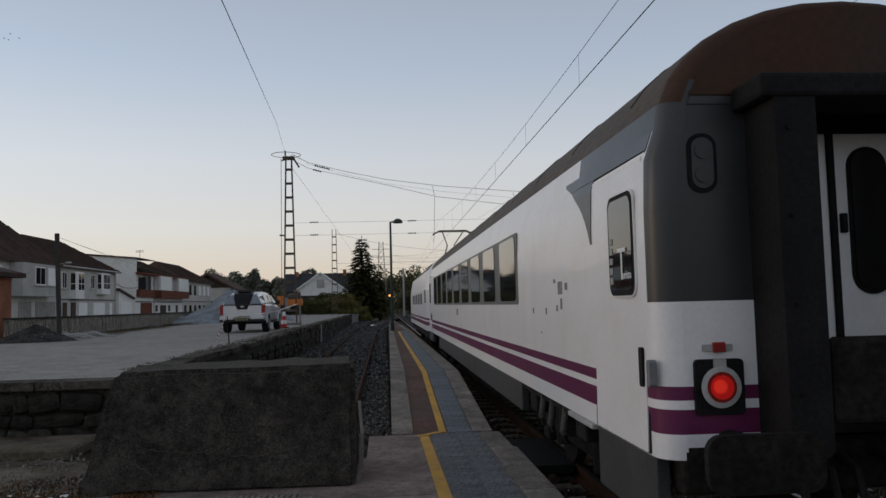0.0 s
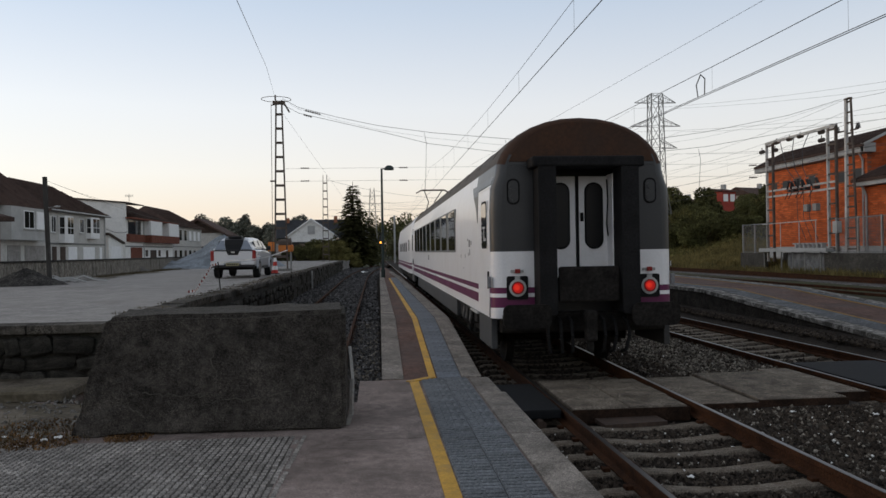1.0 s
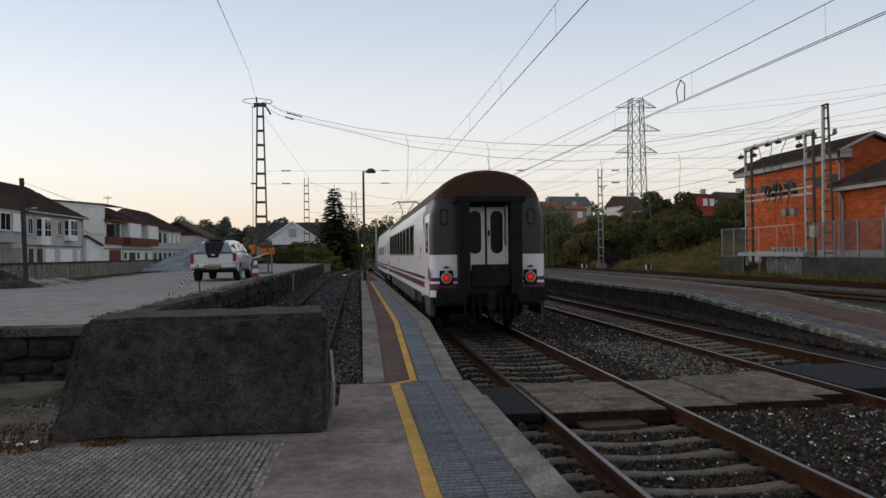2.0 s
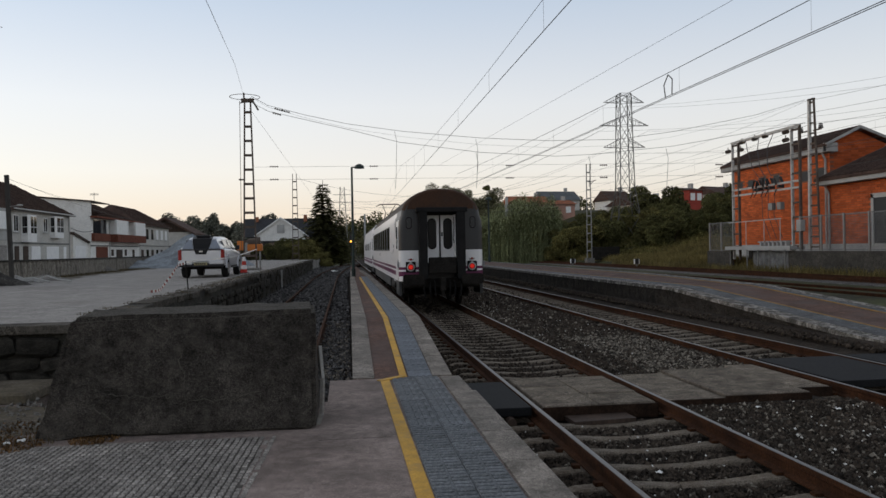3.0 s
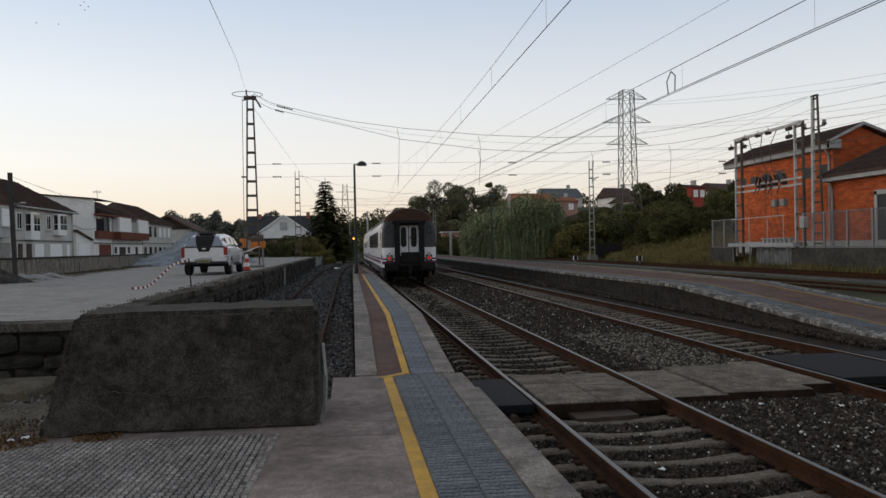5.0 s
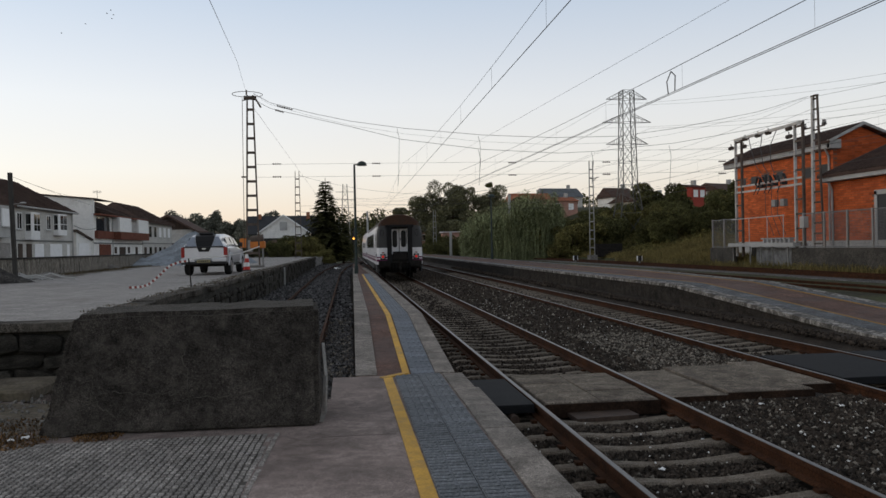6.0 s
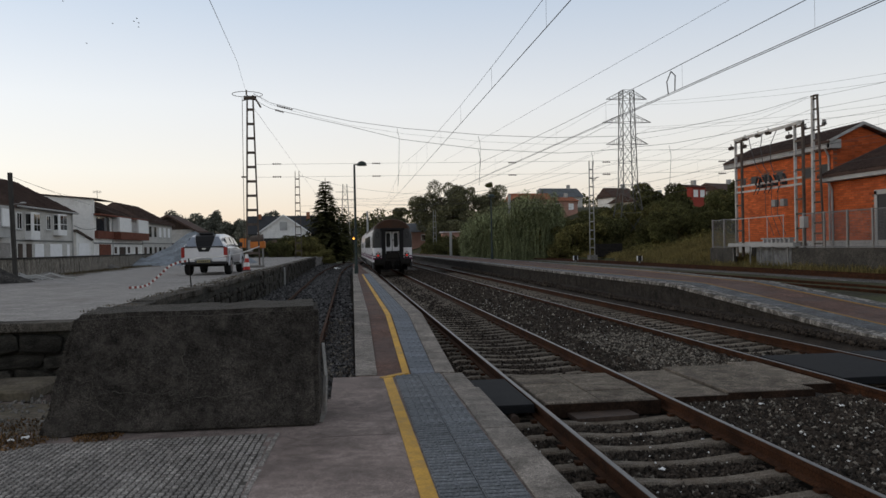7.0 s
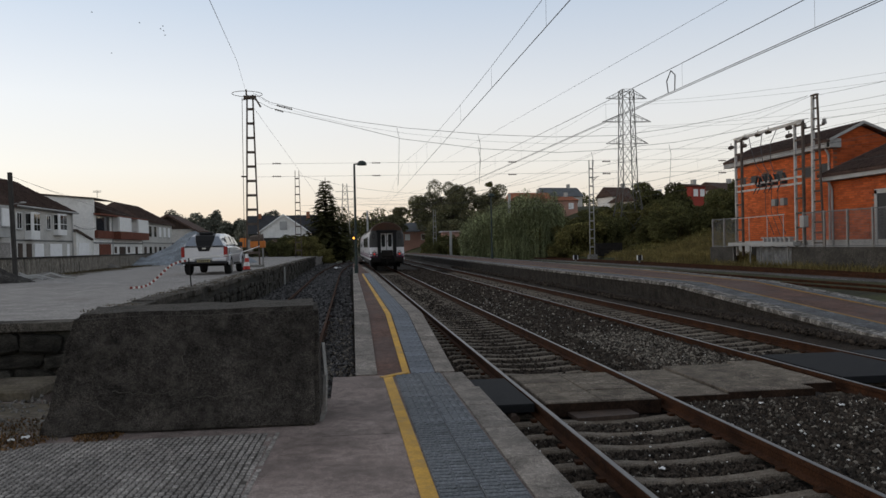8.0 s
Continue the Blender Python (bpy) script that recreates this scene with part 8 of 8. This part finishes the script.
def conifer(x, y, z, hgt, R, n, label, seed):
    t = holder("conifer", pose(x, y, z), label=label, category="conifer", group="trees round the station")
    b = bmesh.new()
    rod(b, (0, 0, -0.5), (0, 0, hgt), 0.26, 9, 0.03)
    part("trunk", b, BARK, t)
    r = np.random.RandomState(seed)
    V, F = [], []
    tiers = 26
    for k in range(tiers):
        f = k / tiers
        zz = hgt * (0.06 + 0.92 * f)
        rad = R * (1 - f) ** 0.85 * min(1.0, 0.7 + 2.0 * f) * r.uniform(0.8, 1.15) + 0.15
        for j in range(max(8, int(26 * (1 - f) + 8))):
            a = r.uniform(0, 6.283)
            L = rad * r.uniform(0.7, 1.12)
            droop = -0.28 * L + r.uniform(-.1, .15)
            m = max(4, int(n * L))
            t_ = r.uniform(0.12, 1.0, m)
            px, py, pz = np.cos(a) * L * t_, np.sin(a) * L * t_, zz + droop * t_ ** 1.4
            for i in range(m):
                s = 0.55 * (1.2 - t_[i]) + 0.22
                aa = a + r.uniform(-1.1, 1.1)
                ux, uy, uz = np.cos(aa) * s, np.sin(aa) * s, r.uniform(-.16, .05)
                wx, wy = -np.sin(aa) * s * 0.35, np.cos(aa) * s * 0.35
                q = len(V)
                V += [(px[i], py[i], pz[i]), (px[i] + ux * .6 + wx, py[i] + uy * .6 + wy, pz[i] + uz), (px[i] + ux * 1.3, py[i] + uy * 1.3, pz[i] + uz * 1.6), (px[i] + ux * .6 - wx, py[i] + uy * .6 - wy, pz[i] + uz)]
                F.append((q, q + 1, q + 2, q + 3))
    raw("foliage", V, F, LEAFDARK, t)
    return t


conifer(-3.0, 112, 0.3, 11.9, 4.5, 11, "tall dark green conifer beside the line", 3)
conifer(-0.6, 119, 0.0, 7.5, 1.8, 7, "small dark conifer beside the line", 5)
R5 = random.Random(21)
# dark wood beyond the island platform, its leaf colour lifted for haze
WOOD = [(18.3, 172, 3, 11.6, 3.8), (22.3, 168, 3, 14.0, 4.2), (26.0, 170, 3, 13.2, 3.4), (31.5, 171, 3, 12.9, 3.6), (36, 172, 4, 9.5, 3.2), (10.4, 172, 1, 10.6, 2.2), (41, 178, 6, 5, 2.4), (6.5, 196, 0, 6.5, 2.8),
        (28, 160, 2, 8.5, 3.6), (20, 158, 1.5, 7.0, 3.5), (34, 160, 3, 9.0, 3.5)]
for i, (x, y, z, hh, rr) in enumerate(WOOD):
    leafy_tree(x, y, z, hh, random_blobs(R5, 20, rr * 0.8, hh * 0.25, hh - rr * 0.3 - 0.9, rr * 0.46), 15000, 0.18, LEAFWOOD, "dense dark broadleaf tree on the rise beyond the platforms", 30 + i)
# umbrella pine
leafy_tree(31.2, 168, 3, 13.0, [(0, 0, 12.2, 0.9, 0.9, 0.45), (0.3, 0, 12.6, 0.5, 0.5, 0.3)], 500, 0.2, LEAFDARK, "slender umbrella pine above the wood", 61, trunk=0.16)
# bushes on the bank
bush_kinds = []
for i in range(5):
    h = holder("bush", pose(0, 0, 0), label="dense dark green shrub on the railway bank", category="bush", group="shrubs on the bank")
    rr = random.Random(70 + i)
    leaf_cloud("foliage", random_blobs(rr, 30, 1.9, 0.3, 2.9, 0.6), 13000, 0.085, LEAF if i % 2 else LEAFDARK, h, 80 + i)
    b = bmesh.new()
    for k in range(5):
        rod(b, (0, 0, -0.4), (rr.uniform(-1.2, 1.2), rr.uniform(-1.2, 1.2), rr.uniform(1.2, 2.6)), 0.07, 6, 0.02)
    part("stems", b, BARK, h)
    bush_kinds.append(h)
spots = []
for k in range(90):
    x = R5.uniform(33.5, 66)
    y = R5.uniform(84, 128)
    spots.append((x, y, R5.uniform(0.9, 1.7)))
for k in range(60):
    spots.append((R5.uniform(48, 76), R5.uniform(84, 132), R5.uniform(0.6, 1.0)))
for k in range(22):
    spots.append((R5.uniform(31.5, 36.5), R5.uniform(66, 80), R5.uniform(0.5, 0.9)))
for k in range(26):
    spots.append((R5.uniform(26, 34), R5.uniform(92, 118), R5.uniform(0.8, 1.5)))
for k in range(16):
    spots.append((R5.uniform(46, 62), R5.uniform(66, 84), R5.uniform(1.1, 1.8)))
for k in range(10):
    spots.append((R5.uniform(14, 20), R5.uniform(122, 150), R5.uniform(0.6, 1.1)))


def skyline(x, y):
    """How high the shrubs on the bank may reach."""
    k = x / y
    return 2.0 + (0.062 if k < 0.44 else 0.050 if k < 0.51 else 0.076) * math.hypot(x, y) + R5.uniform(-1.6, 0.0)


spots = [q for q in spots if not (abs(q[0] / q[1] - 0.374) < 0.03 and q[1] < 107.5) and not (q[1] < 82 and q[0] < 44)]
for (x, y, s), i in zip(spots, range(len(spots))):
    z = ground_height(x, y) - 0.1
    s = max(0.3, min(s, (skyline(x, y) - z) / 4.3))
    m = pose(x, y, z, 0, 0, R5.uniform(0, 360))
    src = bush_kinds[i % 5]
    if i < 5:
        src.matrix_basis = m @ Matrix.Diagonal((s, s, s, 1))
    else:
        src_scale = src.scale.copy()
        src.scale = (s, s, s * R5.uniform(0.85, 1.2))
        copy_thing(src, m)
        src.scale = src_scale
# brambles and ivy that cover the slope between the shrubs
rb = np.random.RandomState(91)
V, F = [], []
for i in range(70000):
    x, y = rb.uniform(29, 74), rb.uniform(83, 134)
    if x < 33 and y < 96:
        continue
    z = ground_height(x, y) + (0.2 + 1.1 * max(0.0, 0.4 + noise.noise((x * 0.35, y * 0.35, 6)))) * rb.uniform(0.1, 1.0)
    u, v = rb.normal(size=3), rb.normal(size=3)
    u, v = u / np.linalg.norm(u) * rb.uniform(0.08, 0.22), v / np.linalg.norm(v) * rb.uniform(0.05, 0.11)
    q, c0 = len(V), np.array((x, y, z))
    V += [tuple(c0 - u), tuple(c0 + v), tuple(c0 + u), tuple(c0 - v)]
    F.append((q, q + 1, q + 2, q + 3))
tagged(raw("bank_scrub", V, F, LEAF), "low brambles and ivy over the railway bank", "scrub", kind="stuff")
# taller trees on the bank
for i, (x, y, hh, rr) in enumerate(((46.5, 105, 9.6, 3.0), (44, 108, 7.0, 2.6), (50.0, 92, 7.5, 2.6), (53, 94, 8.5, 2.6), (57, 88, 7.0, 2.4))):
    hh = min(hh, 2.0 + 0.078 * math.hypot(x, y) - ground_height(x, y))
    leafy_tree(x, y, ground_height(x, y), hh, random_blobs(R5, 9, rr * 0.6, hh * 0.25, hh - 1.4, rr * 0.5), 5200, 0.24, LEAFDARK if i < 3 else LEAF, "dark green tree among the bushes on the bank", 120 + i)

# reeds
def blades(name, n, region, h0, h1, w, material, label, seed, lean=0.25, segs=3, category="reeds", tall=lambda x, y: 1.0):
    r = np.random.RandomState(seed)
    V, F = [], []
    for i in range(n):
        x, y = region(r)
        z = ground_height(x, y)
        hh = r.uniform(h0, h1) * tall(x, y)
        a, l = r.uniform(0, 6.283), r.uniform(0, lean) * hh
        wx, wy = -math.sin(a) * w, math.cos(a) * w
        q = len(V)
        for k in range(segs + 1):
            t = k / segs
            px, py, pz = x + math.cos(a) * l * t * t, y + math.sin(a) * l * t * t, z + hh * (t - 0.25 * lean * t * t)
            ww = (1 - t) ** 0.7
            V += [(px - wx * ww, py - wy * ww, pz), (px + wx * ww, py + wy * ww, pz)]
        for k in range(segs):
            F.append((q + 2 * k, q + 2 * k + 1, q + 2 * k + 3, q + 2 * k + 2))
    return tagged(raw(name, V, F, material), label, category, kind="stuff")


def reed_place(r):
    while True:
        x, y = r.uniform(16.3, 30), r.uniform(96, 124)
        if ((x - 23.2) / 6.9) ** 2 + ((y - 109) / 14) ** 2 < 1.0:
            return x, y


def cane_height(x, y):
    """Height of the cane thicket, highest in its middle."""
    return (0.55 + 0.45 * min(1.0, max(0.0, (x - 16.5) / 8.0))) * (1.0 - 0.25 * max(0.0, (x - 26.5) / 3.5)) * (0.90 + 0.34 * noise.noise((x * 0.8, y * 0.8, 1)))


blades("reeds", 9000, reed_place, 5.2, 8.6, 0.035, REED, "tall thicket of green cane reeds", 9, 0.35, tall=cane_height)


def cane_leaves(n, seed):
    """Long drooping leaves all over the thicket."""
    r = np.random.RandomState(seed)
    V, F = [], []
    for i in range(n):
        x, y = reed_place(r)
        top = 8.4 * cane_height(x, y)
        z = ground_height(x, y) + top * r.uniform(0.03, 1.02) ** 0.85
        a, L = r.uniform(0, 6.283), r.uniform(0.35, 0.85)
        dx, dy = math.cos(a) * L, math.sin(a) * L
        wx, wy = -math.sin(a) * 0.045, math.cos(a) * 0.045
        up = r.uniform(0.1, 0.5) * L
        q = len(V)
        V += [(x - wx, y - wy, z), (x + wx, y + wy, z), (x + dx * .6 + wx, y + dy * .6 + wy, z + up), (x + dx * .6 - wx, y + dy * .6 - wy, z + up), (x + dx * 1.2, y + dy * 1.2, z + up - 0.45 * L)]
        F += [(q, q + 1, q + 2, q + 3), (q + 3, q + 2, q + 4)]
    return tagged(raw("cane_leaves", V, F, REED), "drooping grey-green leaves of the cane thicket", "reeds", kind="stuff")


cane_leaves(62000, 19)
blades("bank_grass", 60000, lambda r: (r.uniform(27.9, 42), r.uniform(40, 92)), 0.25, 0.75, 0.022, GRASS, "dry yellow-green grass along the far bank", 12, 0.6, 2, "grass")
blades("verge_grass", 9000, lambda r: (r.uniform(26.4, 27.5), r.uniform(24, 75)), 0.2, 0.8, 0.016, GRASS, "dry grass at the fence foot", 13, 0.6, 2, "grass")


# weeds and bushes on and beyond the deck
def patch(name, n, spots_, h0, h1, w, material, label, seed):
    r = np.random.RandomState(seed)
    V, F = [], []
    for i in range(n):
        sx, sy, sz, rad = spots_[r.randint(len(spots_))]
        a0, d = r.uniform(0, 6.283), rad * r.uniform(0, 1) ** 0.6
        x, y, z = sx + math.cos(a0) * d, sy + math.sin(a0) * d, sz
        hh, a = r.uniform(h0, h1), r.uniform(0, 6.283)
        l = hh * r.uniform(0.1, 0.7)
        wx, wy = -math.sin(a) * w, math.cos(a) * w
        q = len(V)
        V += [(x - wx, y - wy, z), (x + wx, y + wy, z), (x + math.cos(a) * l * .4 + wx * .6, y + math.sin(a) * l * .4 + wy * .6, z + hh * .65), (x + math.cos(a) * l * .4 - wx * .6, y + math.sin(a) * l * .4 - wy * .6, z + hh * .65), (x + math.cos(a) * l, y + math.sin(a) * l, z + hh)]
        F += [(q, q + 1, q + 2, q + 3), (q + 3, q + 2, q + 4)]
    return tagged(raw(name, V, F, material), label, "weeds", kind="stuff")


DRYWEED = mat("dry_weed", (0.10, 0.078, 0.042), 0.95, 0.3, 2.0, 10, 0.0, island=0.5)
patch("yard_weeds", 2600, [(-3.6, 8.6, 0.1, 0.7), (-4.4, 8.9, 0.1, 0.7), (-5.6, 8.8, 0.1, 0.8), (-3.3, 10.3, 0.1, 0.5), (-6.6, 10.4, 0.12, 0.9), (-8.5, 9.8, 0.12, 1.2)], 0.02, 0.07, 0.005, DRYWEED, "dry straw-coloured weeds at the foot of the block", 15)
patch("dry_leaves", 3200, [(-3.4, 8.25, 0.112, 0.35), (-3.9, 8.2, 0.112, 0.45), (-4.6, 8.35, 0.115, 0.6), (-5.4, 8.5, 0.12, 0.7), (-2.6, 8.36, 0.106, 0.25), (-3.7, 8.9, 0.12, 0.5)], 0.004, 0.03, 0.011, mat("dry_leaf_brown", (0.13, 0.075, 0.035), 0.95, 0.4, 3.0, 20, 0.0, island=0.7), "brown dead leaves and straw swept against the block", 18)
patch("deck_weeds", 4200, [(-4.25, 14 + 1.3 * i, 1.0, 0.35) for i in range(20)] + [(-4.2, 40 + 3 * i, 1.0, 0.4) for i in range(14)], 0.01, 0.05, 0.006, DRYWEED, "dry weeds along the deck edge", 16)
patch("wall_weeds", 5200, [(-13.2 - 0.05 * i, 31 + 1.1 * i, 1.0, 0.8) for i in range(40)], 0.02, 0.13, 0.01, DRYWEED, "dry weeds along the yard wall", 17)
for i, (x, y, s) in enumerate(((-4.6, 99, .8), (-6.5, 104, .95), (-8.6, 101, .7), (-10.5, 106, .8), (-12.5, 104, .75), (-5.5, 109, 1.1), (-3.4, 105, .8), (-7.8, 112, 1.1), (-14.6, 108, .8), (-16, 112, .9), (-1.9, 116, .9), (-3.8, 122, 1.1), (-20, 124, 1.1), (-25, 138, 1.2), (-23, 132, 1.0))):
    src = bush_kinds[(i * 2 + 1) % 5]
    keep = src.scale.copy()
    src.scale = (s, s, s * 0.85)
    c = copy_thing(src, pose(x, y, 0.9 if x < -3.9 else 0.0, 0, 0, 40 * i))
    src.scale = keep
    tagged(c, "overgrown shrub beyond the goods deck", group="shrubs beyond the deck")


# far woods on the skyline
def far_wood(name, x0, x1, y, z, hgt, n, seed, label, material=LEAFDARK):
    r = np.random.RandomState(seed)
    blobs = []
    x = x0
    while x < x1:
        hh = hgt * r.uniform(0.75, 1.08)
        blobs.append((x, y + r.uniform(-6, 6), z + hh * 0.45, r.uniform(3, 6), 4, hh * 0.5))
        blobs.append((x + r.uniform(-2, 2), y + r.uniform(-4, 4), z + hh * 0.8, r.uniform(1.5, 3), 2.5, hh * 0.24))
        x += r.uniform(2, 4)
    ob = leaf_cloud(name, blobs, n, 0.42, material, None, seed)
    return tagged(ob, label, "woods", kind="stuff")


# the first three woods have haze mixed into their leaf colour
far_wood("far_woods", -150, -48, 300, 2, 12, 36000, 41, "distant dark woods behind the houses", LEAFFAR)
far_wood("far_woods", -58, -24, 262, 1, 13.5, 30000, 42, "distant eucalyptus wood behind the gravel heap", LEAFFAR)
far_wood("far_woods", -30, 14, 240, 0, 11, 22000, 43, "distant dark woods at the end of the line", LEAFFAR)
far_wood("far_woods", 40, 150, 215, 10, 6, 14000, 44, "distant trees on the hill's crest")
far_wood("far_woods", 0, 45, 215, 1, 11, 9000, 45, "distant dark woods at the end of the line")
# added backdrop behind the camera, out of view; darkens what the train's glass mirrors
far_wood("far_woods", -90, 90, -75, 0, 15, 16000, 46, "unseen leafy backdrop behind the platform, added to keep low sky out of reflections")
# ---- birds crossing the sky ----
def bird():
    h = holder("bird", label="small dark bird in gliding flight", category="bird", group="birds in the sky")
    b = bmesh.new()
    bmesh.ops.create_uvsphere(b, u_segments=8, v_segments=5, radius=0.06, matrix=Matrix.Diagonal((2.2, 0.9, 0.8, 1)))
    part("body", b, WIRE, h)
    for s in (-1, 1):
        b = bmesh.new()
        v = [b.verts.new(p) for p in ((0.06, s * 0.03, 0.01), (-0.07, s * 0.03, 0.01), (-0.05, s * 0.16, 0.07), (-0.09, s * 0.32, 0.03), (0.02, s * 0.17, 0.08))]
        b.faces.new(v)
        bmesh.ops.solidify(b, geom=list(b.faces), thickness=0.008)
        part("wing", b, WIRE, h)
    return h


BIRD_WAYS = [((-60.9, 128.6, 47.0), (-28.1, 124.5, 36.5)), ((-59.9, 128.5, 47.7), (-27.7, 124.4, 36.9)), ((-58.4, 128.3, 46.9), (-27.6, 124.4, 36.2)), ((-60.2, 128.5, 46.7), (-27.4, 124.4, 35.5)), ((-64.7, 129.0, 37.7), (-31.3, 124.9, 37.5)), ((-66.4, 129.3, 46.1), (-35.7, 125.4, 32.9)), ((-74.2, 130.2, 54.1), (-38.6, 125.8, 39.3))]
birds = [bird() for _ in BIRD_WAYS]
def rear_of_train(t):
    return 4.97 + 6.70 * t + 0.085 * t * t


def motions():
    times = [0.5 * i for i in range(17)]
    walk(coach, [(t, pose(XC, rear_of_train(t), 0)) for t in times])
    walk(loco, [(t, pose(XC, rear_of_train(t) + COACH_LEN + 1.1, 0)) for t in times])

    # the wind turns the loose tape towards the wall
    walk(loose_tape, [(t, pose(-4.46, 22.55, 1.74, 0, 0, a)) for t, a in (
        (0.0, 86), (0.5, 84), (1.0, 72), (1.5, 66), (2.0, 73), (2.2, 69), (3.3, 66), (3.5, 63), (4.0, 60), (4.5, 53), (5.8, 6), (6.0, 10), (6.5, 0), (7.0, 12), (7.5, 24), (8.0, 25))])
    for ob, (p, q) in zip(birds, BIRD_WAYS):
        turn = math.degrees(math.atan2(q[1] - p[1], q[0] - p[0]))
        walk(ob, [(0.0, pose(*p, 0, 0, turn)), (8.0, pose(*q, 0, 0, turn))])


motions()
